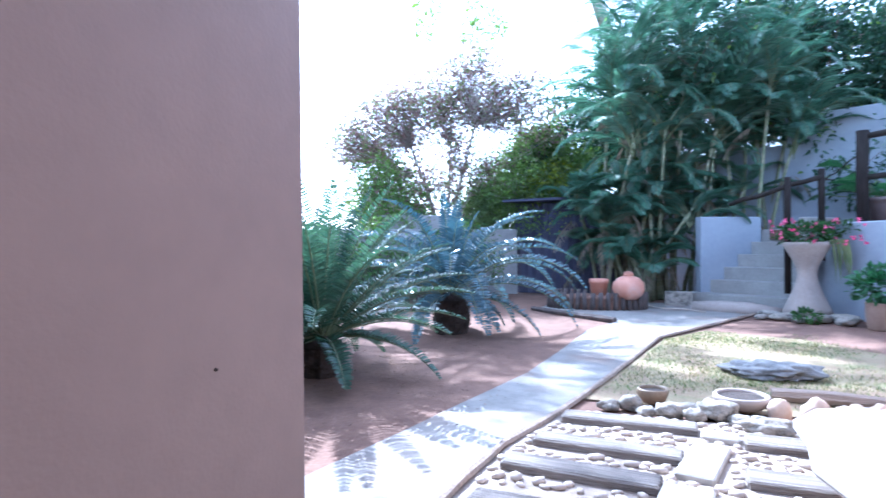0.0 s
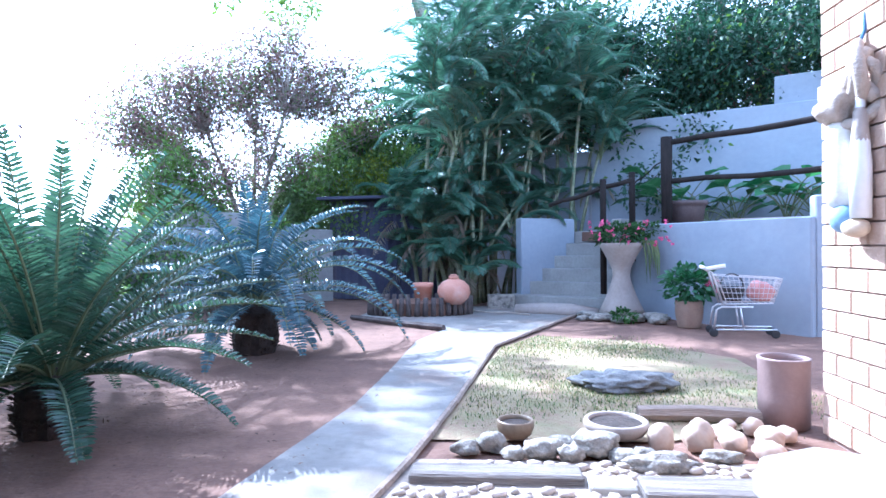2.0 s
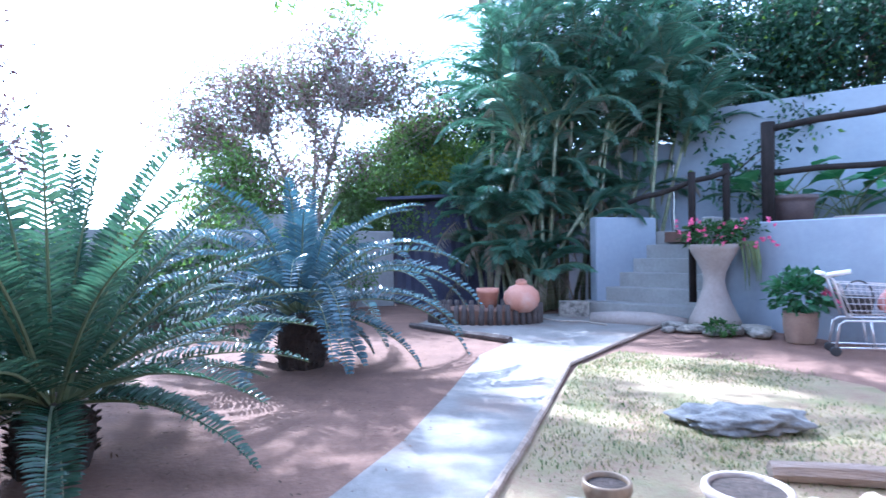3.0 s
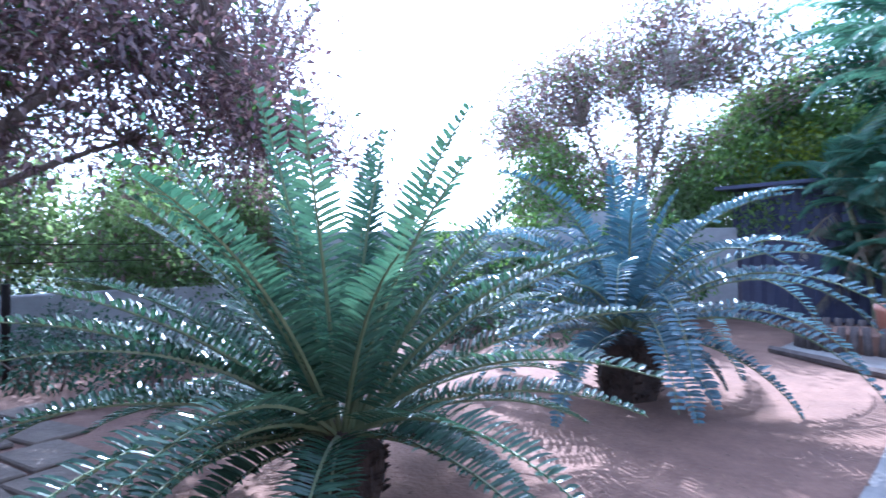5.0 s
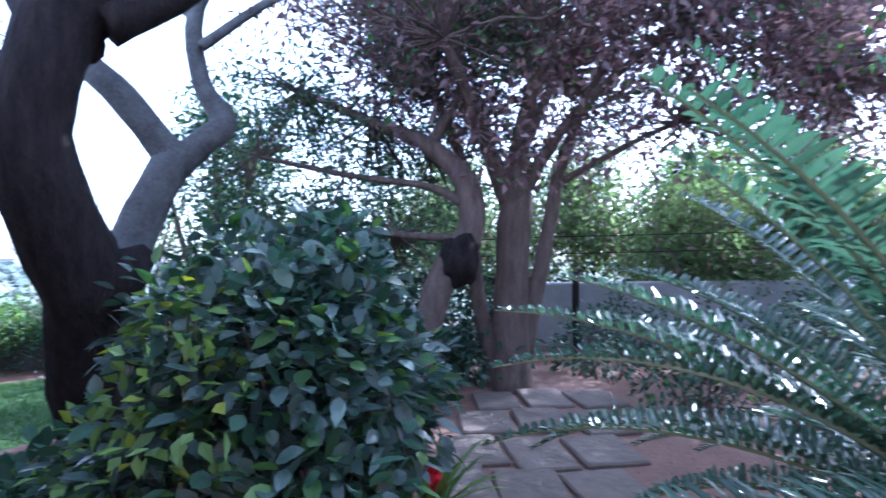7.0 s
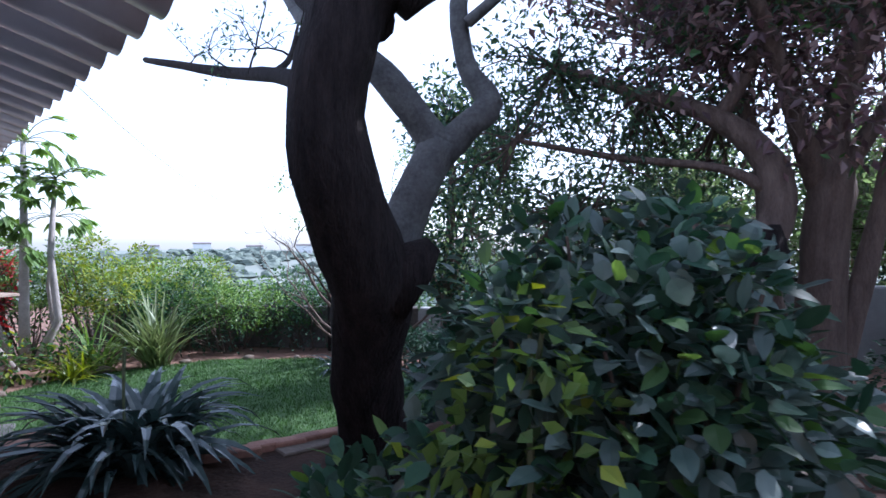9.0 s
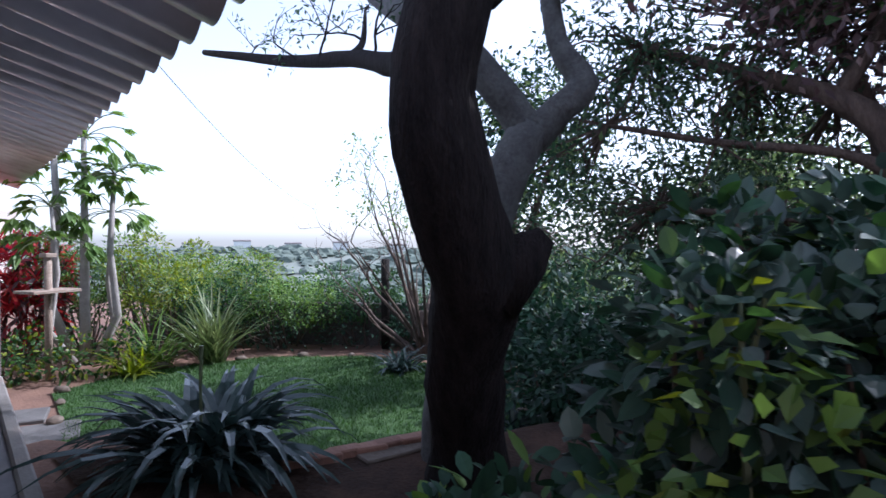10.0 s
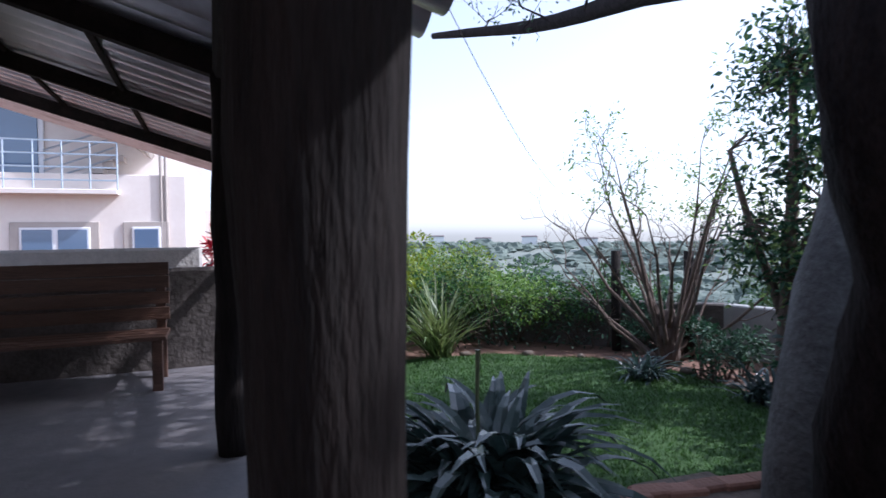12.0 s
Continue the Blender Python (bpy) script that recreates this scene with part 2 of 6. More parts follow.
    "leaf_red": material("red_cordyline_leaf", (0.26, 0.018, 0.018), (0.48, 0.05, 0.035), 1.0, 0.4, 0, leaf=0.35, island=0.5),
    # far woods paled in their base colour to stand for haze
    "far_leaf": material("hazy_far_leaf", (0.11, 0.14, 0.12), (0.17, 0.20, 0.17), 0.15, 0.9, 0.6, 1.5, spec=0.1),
    "leaf_strap": material("dark_strap_leaf", (0.028, 0.052, 0.048), (0.075, 0.108, 0.100), 3, 0.24, 0, leaf=0.12, island=0.4),
    "leaf_spear": material("spear_leaf", (0.09, 0.14, 0.05), (0.22, 0.26, 0.12), 2, 0.4, 0, leaf=0.25, island=0.4),
    "leaf_big": material("large_leaf", (0.035, 0.11, 0.05), (0.08, 0.19, 0.08), 2, 0.35, 0, leaf=0.3, island=0.4),
    "petal_pink": material("pink_petal", (0.66, 0.10, 0.22), (0.82, 0.24, 0.38), 4, 0.5, 0, leaf=0.3, island=0.2),
    "petal_red": material("red_petal", (0.55, 0.02, 0.02), (0.70, 0.05, 0.05), 4, 0.5, 0, leaf=0.3),
    "grass": material("lawn_blade", (0.028, 0.080, 0.016), (0.060, 0.135, 0.030), 2, 0.6, 0, leaf=0.3, island=0.35),
    "lawn_base": material("lawn_turf", (0.030, 0.075, 0.018), (0.055, 0.115, 0.03), 6, 0.95, 0.8, 60),
    "dry_grass": material("dry_grass_blade", (0.20, 0.20, 0.09), (0.36, 0.32, 0.17), 1.5, 0.8, 0, leaf=0.25, island=0.4),
    "dry_turf": material("dry_turf", (0.26, 0.17, 0.11), (0.32, 0.27, 0.15), 2.5, 0.95, 0.7, 50, stain=(0.17, 0.18, 0.07), stain_scale=2.2, stain_amount=0.7),
    # soil darkened in its colour to stand for tree shade
    "mulch": material("shade_dark_soil", (0.028, 0.017, 0.012), (0.075, 0.044, 0.031), 5, 0.95, 0.9, 35, stain=(0.14, 0.078, 0.055), stain_scale=1.8, spec=0.2),
    "litter": material("leaf_litter", (0.10, 0.06, 0.04), (0.22, 0.14, 0.09), 3, 0.9, 0, island=0.5),
    "black": material("black_rubber", (0.02, 0.02, 0.022), (0.04, 0.04, 0.042), 6, 0.6, 0.1, 30),
    "pink_bag": material("faded_pink_plastic", (0.50, 0.22, 0.20), (0.60, 0.30, 0.27), 5, 0.6, 0.2, 12),
}
glass = bpy.data.materials.new("window_glass")
glass.use_nodes = True
gp = glass.node_tree.nodes["Principled BSDF"]
gp.inputs["Base Color"].default_value = (0.9, 0.93, 0.95, 1)
gp.inputs["Roughness"].default_value, gp.inputs["Transmission Weight"].default_value = 0.02, 1.0
M["glass"] = glass
blueglass = bpy.data.materials.new("sky_blue_glass")
blueglass.use_nodes = True
gp = blueglass.node_tree.nodes["Principled BSDF"]
gp.inputs["Base Color"].default_value = (0.12, 0.18, 0.28, 1)
gp.inputs["Roughness"].default_value, gp.inputs["Specular IOR Level"].default_value = 0.05, 1.0
M["blueglass"] = blueglass

rnd = random.Random(7)
U = rnd.uniform


# ---- mesh tools ----
class Geo:
    """Collects vertices and faces of one mesh."""
    def __init__(self):
        self.v, self.f = [], []

    def face(self, *pts):
        k = len(self.v)
        self.v.extend([tuple(p) for p in pts])
        self.f.append(tuple(range(k, k + len(pts))))

    def box(self, c, s, rz=0.0, m=None, cut=0.0):
        """A box with centre c and size s; cut: bevelled top and side edges."""
        m = m or (Matrix.Translation(c) @ Matrix.Rotation(rz, 4, "Z"))
        x, y, z = s[0] / 2, s[1] / 2, s[2] / 2
        k = len(self.v)
        if cut:
            e = cut
            ring = [(-x + e, -y), (x - e, -y), (x, -y + e), (x, y - e), (x - e, y), (-x + e, y), (-x, y - e), (-x, -y + e)]
            for zz, q in ((-z, 1.0), (z - e, 1.0), (z, None)):
                for a, b in ring:
                    if q is None:
                        a, b = a * (x - e) / x, b * (y - e) / y
                    self.v.append(tuple(m @ Vector((a, b, zz))))
            for r in range(2):
                for i in range(8):
                    j = (i + 1) % 8
                    self.f.append((k + r * 8 + i, k + r * 8 + j, k + r * 8 + 8 + j, k + r * 8 + 8 + i))
            self.f.append(tuple(k + 16 + i for i in range(8)))
            self.f.append(tuple(k + 7 - i for i in range(8)))
            return self
        for zz in (-z, z):
            for a, b in ((-x, -y), (x, -y), (x, y), (-x, y)):
                self.v.append(tuple(m @ Vector((a, b, zz))))
        self.f += [(k + 3, k + 2, k + 1, k), (k + 4, k + 5, k + 6, k + 7)]
        for i in range(4):
            j = (i + 1) % 4
            self.f.append((k + i, k + j, k + 4 + j, k + 4 + i))
        return self

    def tube(self, pts, radii, n=8, wobble=0.0, caps=True):
        """A tube along pts."""
        pts = [Vector(p) for p in pts]
        k, up = len(self.v), None
        for i, p in enumerate(pts):
            d = (pts[min(i + 1, len(pts) - 1)] - pts[max(i - 1, 0)]).normalized()
            if up is None:
                up = d.orthogonal().normalized()
            up = (up - d * up.dot(d)).normalized()
            side = d.cross(up)
            r = radii[i] if not isinstance(radii, (int, float)) else radii
            for j in range(n):
                a = 2 * math.pi * j / n
                w = 1 + (wobble * noise.noise(p * 4 + Vector((math.cos(a) * 1.3, math.sin(a) * 1.3, 0))) if wobble else 0)
                self.v.append(tuple(p + (up * math.cos(a) + side * math.sin(a)) * r * w))
        for i in range(len(pts) - 1):
            for j in range(n):
                q = (j + 1) % n
                self.f.append((k + i * n + j, k + i * n + q, k + i * n + n + q, k + i * n + n + j))
        if caps:
            self.f.append(tuple(k + n - 1 - j for j in range(n)))
            e = k + (len(pts) - 1) * n
            self.f.append(tuple(e + j for j in range(n)))
        return self

    def leaf(self, p, d, nrm, length, width, fold=0.25, droop=0.0):
        """A small folded leaf: four points, two triangles."""
        side = d.cross(nrm)
        if side.length < 1e-4:
            side = d.orthogonal()
        side.normalize()
        mid = p + d * (length * 0.45) - nrm * (droop * length * 0.3)
        tip = p + d * length - nrm * (droop * length)
        k = len(self.v)
        self.v += [tuple(p), tuple(mid + side * width / 2 + nrm * (fold * width)), tuple(tip), tuple(mid - side * width / 2 + nrm * (fold * width))]
        self.f += [(k, k + 1, k + 2), (k, k + 2, k + 3)]

    def ovate(self, p, d, nrm, length, width, fold=0.2, droop=0.0):
        """A broad leaf with a midrib and rounded sides."""
        side = d.cross(nrm)
        side = side.normalized() if side.length > 1e-4 else d.orthogonal().normalized()
        k = len(self.v)
        self.v.append(tuple(p))
        for t, w in ((0.22, 0.78), (0.5, 1.0), (0.78, 0.62)):
            c = p + d * (length * t) - nrm * (droop * length * t * t)
            e = nrm * (fold * width * w * 0.6)
            self.v += [tuple(c - side * (width * w / 2) + e), tuple(c), tuple(c + side * (width * w / 2) + e)]
        self.v.append(tuple(p + d * length - nrm * (droop * length)))
        self.f += [(k, k + 2, k + 1), (k, k + 3, k + 2), (k + 7, k + 8, k + 10), (k + 8, k + 9, k + 10)]
        for r in (k + 1, k + 4):
            self.f += [(r, r + 1, r + 4, r + 3), (r + 1, r + 2, r + 5, r + 4)]

    def strap(self, pts, widths, nrm):
        """A ribbon leaf along pts with a shallow fold."""
        k, n = len(self.v), len(pts)
        for i, p in enumerate(pts):
            d = pts[min(i + 1, n - 1)] - pts[max(i - 1, 0)]
            side = d.cross(nrm)
            side = side.normalized() if side.length > 1e-5 else Vector((1, 0, 0))
            w = widths[i] / 2
            lift = side.cross(d).normalized() * (w * 0.35)
            self.v += [tuple(p - side * w + lift), tuple(p), tuple(p + side * w + lift)]
        for i in range(n - 1):
            for j in (0, 1):
                a = k + i * 3 + j
                self.f.append((a, a + 1, a + 4, a + 3))

    def lathe(self, profile, n=24, c=(0, 0, 0), wobble=0.0):
        """A turned shape from (radius, height) pairs."""
        k = len(self.v)
        for r, z in profile:
            for j in range(n):
                a = 2 * math.pi * j / n
                w = 1 + wobble * noise.noise(Vector((math.cos(a) * 2, math.sin(a) * 2, z * 3)))
                self.v.append((c[0] + r * w * math.cos(a), c[1] + r * w * math.sin(a), c[2] + z))
        for i in range(len(profile) - 1):
            for j in range(n):
                q = (j + 1) % n
                self.f.append((k + i * n + j, k + i * n + q, k + i * n + n + q, k + i * n + n + j))
        self.f.append(tuple(k + n - 1 - j for j in range(n)))
        e = k + (len(profile) - 1) * n
        self.f.append(tuple(e + j for j in range(n)))
        return self

    def lump(self, c, s, rough=0.25, seed=0.0, level=2, flat=0.0):
        """An uneven stone from an icosphere; flat: cut off below that share."""
        bm = bmesh.new()
        bmesh.ops.create_icosphere(bm, subdivisions=level, radius=1)
        k = len(self.v)
        for v in bm.verts:
            q = v.co * (1 + rough * noise.noise(v.co * 1.6 + Vector((seed, seed * 2, -seed))) + rough * 0.4 * noise.noise(v.co * 4 + Vector((seed, 0, 0))))
            z = max(q.z, -flat) if flat else q.z
            self.v.append((c[0] + q.x * s[0], c[1] + q.y * s[1], c[2] + z * s[2]))
        self.f += [tuple(k + v.index for v in fc.verts) for fc in bm.faces]
        bm.free()
        return self

    def mesh(self, name, mat, smooth=False):
        me = bpy.data.meshes.new(name)
        me.from_pydata(self.v, [], self.f)
        if mat:
            me.materials.append(M[mat] if isinstance(mat, str) else mat)
        if smooth:
            me.polygons.foreach_set("use_smooth", [True] * len(me.polygons))
        me.update()
        return me


def thing(name, at=(0, 0, 0), label="", category="", group="", kind="", rz=0.0):
    """An Empty at the base of a thing, that holds its parts."""
    ob = new(name)
    ob.empty_display_size = 0.1
    ob.matrix_world = pose(at[0], at[1], at[2], 0, 0, rz)
    return tagged(ob, label, category, group, kind)


def part(name, geo, mat, parent=None, label="", smooth=False, kind=""):
    """One mesh object under its thing; geometry is in the thing's own space."""
    ob = new(name, geo.mesh(name, mat, smooth))
    if parent:
        ob.parent = parent
    return tagged(ob, label, kind=kind)


def solo(name, geo, mat, label="", category="", group="", kind="", smooth=False, at=(0, 0, 0), rz=0.0):
    ob = new(name, geo.mesh(name, mat, smooth))
    ob.matrix_world = pose(at[0], at[1], at[2], 0, 0, rz)
    return tagged(ob, label, category, group, kind)


def rand_dir(up=0.0):
    while True:
        v = Vector((U(-1, 1), U(-1, 1), U(-1, 1)))
        if 0.05 < v.length < 1:
            v.normalize()
            v.z += up
            return v.normalized()


def foliage(g, tips, per, spread, size, aspect=0.5, up=0.3, droop=0.3, outward=None):
    """Leaves round twig ends."""
    for t in tips:
        for _ in range(per):
            o = rand_dir() * (spread * U(0.1, 1) ** 0.6)
            d = (rand_dir(-0.15) + (o.normalized() * 0.8)).normalized()
            s = size * U(0.6, 1.3)
            g.leaf(t + o, d, rand_dir(up * 3), s, s * aspect, U(0.05, 0.35), droop * U(0, 1))


def grow(g, p, d, length, r, depth, tips, split=3, bend=0.25, spread=0.6, up=0.15, shrink=0.68, n=6):
    """A limb that bends and forks; its ends go into tips."""
    pts, rad = [p.copy()], [r]
    steps = 4 if depth > 0 else 3
    for i in range(steps):
        d = (d + rand_dir() * bend + Vector((0, 0, up * 0.3))).normalized()
        p = p + d * (length / steps)
        pts.append(p.copy()); rad.append(r * (1 - 0.4 * (i + 1) / steps))
        if depth <= 1:
            tips.append(p.copy())
    g.tube(pts, rad, n if depth > 1 else 4, caps=False)
    if depth > 0:
        for k in range(split):
            q = (d + rand_dir() * spread + Vector((0, 0, up))).normalized()
            base = pts[-1] if k == 0 else pts[rnd.randint(2, steps)]
            grow(g, base, q, length * shrink * U(0.8, 1.15), r * 0.55, depth - 1, tips, split, bend, spread, up, shrink, n)


def crown(t, limb_ends, lobes, n, per, spread, size, bark, leaf, extra=None, aspect=0.5, twig=0.010):
    """Twigs from the nearest limb end into each lobe (centre, radii), with leaves round their ends."""
    gb, tips = Geo(), []
    total = sum(r[0] * r[1] * r[2] for _, r in lobes)
    for c, r in lobes:
        for _ in range(max(int(n * r[0] * r[1] * r[2] / total), 3)):
            d = rand_dir() * (U(0.05, 1) ** 0.45)
            p = Vector(c) + Vector((d.x * r[0], d.y * r[1], d.z * r[2]))
            s = min(limb_ends, key=lambda e: (e - p).length)
            mid = s.lerp(p, 0.5) + rand_dir() * ((p - s).length * 0.12)
            q = s.lerp(p, 0.8) + rand_dir() * ((p - s).length * 0.06)
            gb.tube([s, mid, q, p], [twig * 2.2, twig * 1.5, twig, twig * 0.5], 4, caps=False)
            tips += [p, q]
    part("twig", gb, bark, t, kind="stuff")
    for m, k, every in [(leaf, per, 1)] + (extra or []):
        gl = Geo()
        foliage(gl, tips[::every], k, spread, size, aspect)
        part("foliage", gl, m, t, kind="stuff")


def arc(base, heading, pitch, length, sag, steps=10):
    """Points of a frond that leaves its base at a pitch and sags towards its tip."""
    p, out = Vector(base), [Vector(base)]
    for i in range(steps):
        a = pitch - sag * ((i + 0.5) / steps) ** 1.4
        p = p + Vector((math.cos(heading) * math.cos(a), math.sin(heading) * math.cos(a), math.sin(a))) * (length / steps)
        out.append(p.copy())
    return out


def frond(g, gr, pts, leaflet, count, width, vee=0.35, start=0.12, droop=0.15, forward=0.5, taper=True, r=0.012, stiff=False):
    """A feather frond: leaflets in two rows on a stalk."""
    n = len(pts) - 1
    gr.tube(pts, [r * (1 - 0.8 * i / n) for i in range(n + 1)], 4, caps=False)
    for i in range(count):
        t = start + (1 - start) * (i + U(-0.25, 0.25)) / count
        t = min(max(t, 0.02), 0.995)
        k = min(int(t * n), n - 1)
        p = pts[k].lerp(pts[k + 1], t * n - k)
        d = (pts[k + 1] - pts[k]).normalized()
        side = d.cross(Vector((0, 0, 1)))
        side = side.normalized() if side.length > 0.05 else d.orthogonal().normalized()
        up = side.cross(d)
        env = math.sin(math.pi * min(0.16 + 0.84 * t, 1) ** 0.8) ** 0.55 if taper else 1
        env = max(env, 0.25)
        for s in (-1, 1):
            q = (side * s + d * (forward + (0.3 if stiff else 0.5) * t) + up * (vee + U(-0.12, 0.12))).normalized()
            ln = leaflet * env * U(0.9, 1.08)
            if stiff:
                lift = (up * 0.5 + q.cross(d) * s).normalized()
                g.strap([p, p + q * (ln * 0.4) + lift * (ln * 0.03), p + q * (ln * 0.75), p + q * ln - up * (ln * (droop + U(-0.05, 0.1)))], [width * 0.55, width, width * 0.72, 0.002], up + rand_dir() * 0.25)
                continue
            g.leaf(p, q, up, ln, width * U(0.85, 1.15), 0.12, droop + U(-0.05, 0.1))


# ---- ground ----
def smooth(a, b, x):
    t = min(max((x - a) / (b - a), 0.0), 1.0)
    return t * t * (3 - 2 * t)


def height(x, y):
    """The lie of the land: the garden, a lower lawn, and a valley with a far ridge."""
    t = (x + 5.75) * -0.80 + (y + 1.35) * -0.59
    t += 0.6 * smooth(1.5, 2.5, -y) + 1.1 * smooth(-2.2, -1.2, y)
    t = min(t, (x + 5.1) * -0.62 - y * 0.78 + 4 * smooth(1.0, 2.2, -y))
    z = -0.45 * smooth(0.0, 0.3, t)
    far = max(-x - 13, -y - 13, 0.0)
    z -= 13 * smooth(0, 60, far)
    d = math.hypot(x + 2, y)
    if far > 60:
        z += (9 + 3 * noise.noise(Vector((x / 60, y / 60, 0)))) * smooth(130, 250, d) * (1 - smooth(300, 420, d))
    if -14 < x < 8 and -9 < y < 16:
        z += 0.03 * noise.noise(Vector((x * 0.9, y * 0.9, 0))) * smooth(0.3, 1.5, abs(x - 0.3) if y < 12 else 2) * (1 if x < -1.6 else 0.4)
    return z


def axis(a, b, step, far):
    xs, s = [a + step * i for i in range(int((b - a) / step) + 1)], step
    lo, hi = [], []
    while abs(lo[-1] if lo else a) < far:
        s *= 1.18
        lo.append((lo[-1] if lo else a) - s)
    s = step
    while (hi[-1] if hi else b) < far:
        s *= 1.18
        hi.append((hi[-1] if hi else b) + s)
    return lo[::-1] + xs + hi


gx, gy = axis(-14, 7, 0.25, 900), axis(-9, 16, 0.25, 900)
g = Geo()
g.v = [(x, y, height(x, y) - 0.012) for y in gy for x in gx]
w = len(gx)
g.f = [(j * w + i, j * w + i + 1, j * w + w + i + 1, j * w + w + i) for j in range(len(gy) - 1) for i in range(w - 1)]
ground = solo("ground", g, "soil", "bare reddish-brown garden soil falling to a valley", "ground", kind="structure", smooth=True)
# beyond 26 m the ground takes the paler colour with haze in it
ground.data.materials.append(M["far_ground_hazed"])
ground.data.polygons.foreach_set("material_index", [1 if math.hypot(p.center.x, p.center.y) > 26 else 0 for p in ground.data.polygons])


def sheet(name, outline, mat, lift, label, category, step=0.2, wob=0.0, thick=0.0):
    """A flat patch that follows the land inside an outline."""
    def inside(x, y):
        c, n = False, len(outline)
        for i in range(n):
            (x1, y1), (x2, y2) = outline[i], outline[(i + 1) % n]
            if (y1 > y) != (y2 > y) and x < (x2 - x1) * (y - y1) / (y2 - y1) + x1:
                c = not c
        return c
    bm = bmesh.new()
    vs = [bm.verts.new((x, y, 0)) for x, y in outline]
    bm.faces.new(vs)
    xs, ys = [p[0] for p in outline], [p[1] for p in outline]
    for ax, lo, hi in ((0, min(xs), max(xs)), (1, min(ys), max(ys))):
        c = lo + step
        while c < hi:
            no = (1, 0, 0) if ax == 0 else (0, 1, 0)
            co = (c, 0, 0) if ax == 0 else (0, c, 0)
            bmesh.ops.bisect_plane(bm, geom=bm.verts[:] + bm.edges[:] + bm.faces[:], plane_co=co, plane_no=no)
            c += step
    if thick:
        ret = bmesh.ops.extrude_face_region(bm, geom=bm.faces[:])
        for v in [e for e in ret["geom"] if isinstance(e, bmesh.types.BMVert)]:
            v.co.z = thick
    for v in bm.verts:
        v.co.z += height(v.co.x, v.co.y) + lift + wob * noise.noise(v.co * 1.5)
    bmesh.ops.recalc_face_normals(bm, faces=bm.faces[:])
    me = bpy.data.meshes.new(name)
    bm.to_mesh(me)
    bm.free()
    me.materials.append(M[mat])
    return tagged(new(name, me), label, category, kind="structure")


path_edge = [(-0.69, 2.3), (-0.64, 2.97), (-0.42, 3.9), (-0.20, 5.2), (0.0, 6.6), (0.19, 7.95), (0.95, 9.6), (1.75, 11.3)]
path_left = [(1.0, 13.2), (-0.3, 13.0), (-2.2, 12.4), (-2.3, 10.95), (-0.55, 9.50), (-0.86, 8.4), (-0.92, 6.8), (-1.02, 5.2), (-1.18, 4.27), (-1.40, 3.0), (-1.55, 2.2), (-1.75, 1.0), (-0.75, 1.0)]
path = sheet("path", path_edge + [(2.3, 11.7)] + path_left, "concrete", 0.012, "grey worn concrete garden path", "path", 0.3)
dry = sheet("dry_grass_patch", [(-0.36, 4.35), (-0.12, 5.6), (0.10, 7.0), (0.26, 7.9), (0.8, 8.9), (2.0, 8.5), (2.9, 7.3), (2.75, 5.9), (2.35, 4.9), (1.2, 4.35)], "dry_turf", 0.004, "patchy half-dry grass on red soil", "grass", 0.3)
lawn_outline = [(-5.05, -2.95), (-5.45, -2.1), (-5.45, -1.3), (-5.35, -0.55), (-5.65, -0.2), (-6.3, 0.1), (-7.1, 0.2), (-7.9, 0.05), (-8.9, -0.5), (-9.5, -1.7), (-9.6, -2.9), (-8.9, -4.2), (-7.4, -5.2), (-6.3, -5.0), (-5.7, -3.9)]
lawn = sheet("lawn", lawn_outline, "lawn_base", 0.006, "short green lawn on the lower level", "lawn", 0.25)


# dark sheet that paints the shade under the shrub and trees
mulch = sheet("mulch_bed", [(-3.0, 0.75), (-3.0, 2.9), (-4.2, 3.0), (-5.4, 2.3), (-7.6, 2.0), (-7.6, 0.6), (-6.6, 0.5), (-5.75, 0.32), (-5.2, -0.02), (-4.95, -0.4), (-4.95, -1.0), (-4.3, -1.9), (-3.75, -0.6), (-3.2, 0.2)], "mulch", 0.006, "dark soil sheet beneath the shrub and trees, shade put into its colour", "mulch", 0.12)


def blades(name, n, pick, mat, size, label, category):
    g = Geo()
    for _ in range(n):
        x, y = pick()
        p = Vector((x, y, height(x, y) + 0.002))
        a = U(0, 6.28)
        s = size * U(0.5, 1.4)
        top = p + Vector((math.cos(a) * s * U(0.1, 0.9), math.sin(a) * s * U(0.1, 0.9), s))
        side = Vector((-math.sin(a), math.cos(a), 0)) * (0.0035 + size * 0.03)
        k = len(g.v)
        g.v += [tuple(p - side), tuple(p + side), tuple(top)]
        g.f.append((k, k + 1, k + 2))
    return solo(name, g, mat, label, category, kind="stuff")


def in_poly(outline):
    xs, ys = [p[0] for p in outline], [p[1] for p in outline]
    while True:
        x, y = U(min(xs), max(xs)), U(min(ys), max(ys))
        c = False
        for i in range(len(outline)):
            (x1, y1), (x2, y2) = outline[i], outline[(i + 1) % len(outline)]
            if (y1 > y) != (y2 > y) and x < (x2 - x1) * (y - y1) / (y2 - y1) + x1:
                c = not c
        if c:
            return x, y


def dry_pick():
    while True:
        x, y = U(-0.3, 2.9), U(4.45, 8.9)
        if x < -0.28 + (y - 4.3) * 0.155 or (y > 8.0 and x < (y - 7.9) * 0.5 + 0.3):
            continue
        if noise.noise(Vector((x * 0.8, y * 0.8, 3))) + 0.35 - 0.18 * max(x - 1.2, 0) - 0.3 * smooth(7.6, 8.8, y) > U(-0.05, 0.75):
            return x, y


blades("lawn_grass", 42000, lambda: in_poly(lawn_outline), "grass", 0.035, "short green lawn grass", "grass")
blades("dry_grass", 8000, dry_pick, "dry_grass", 0.026, "straw-coloured thin dry grass tufts", "grass")
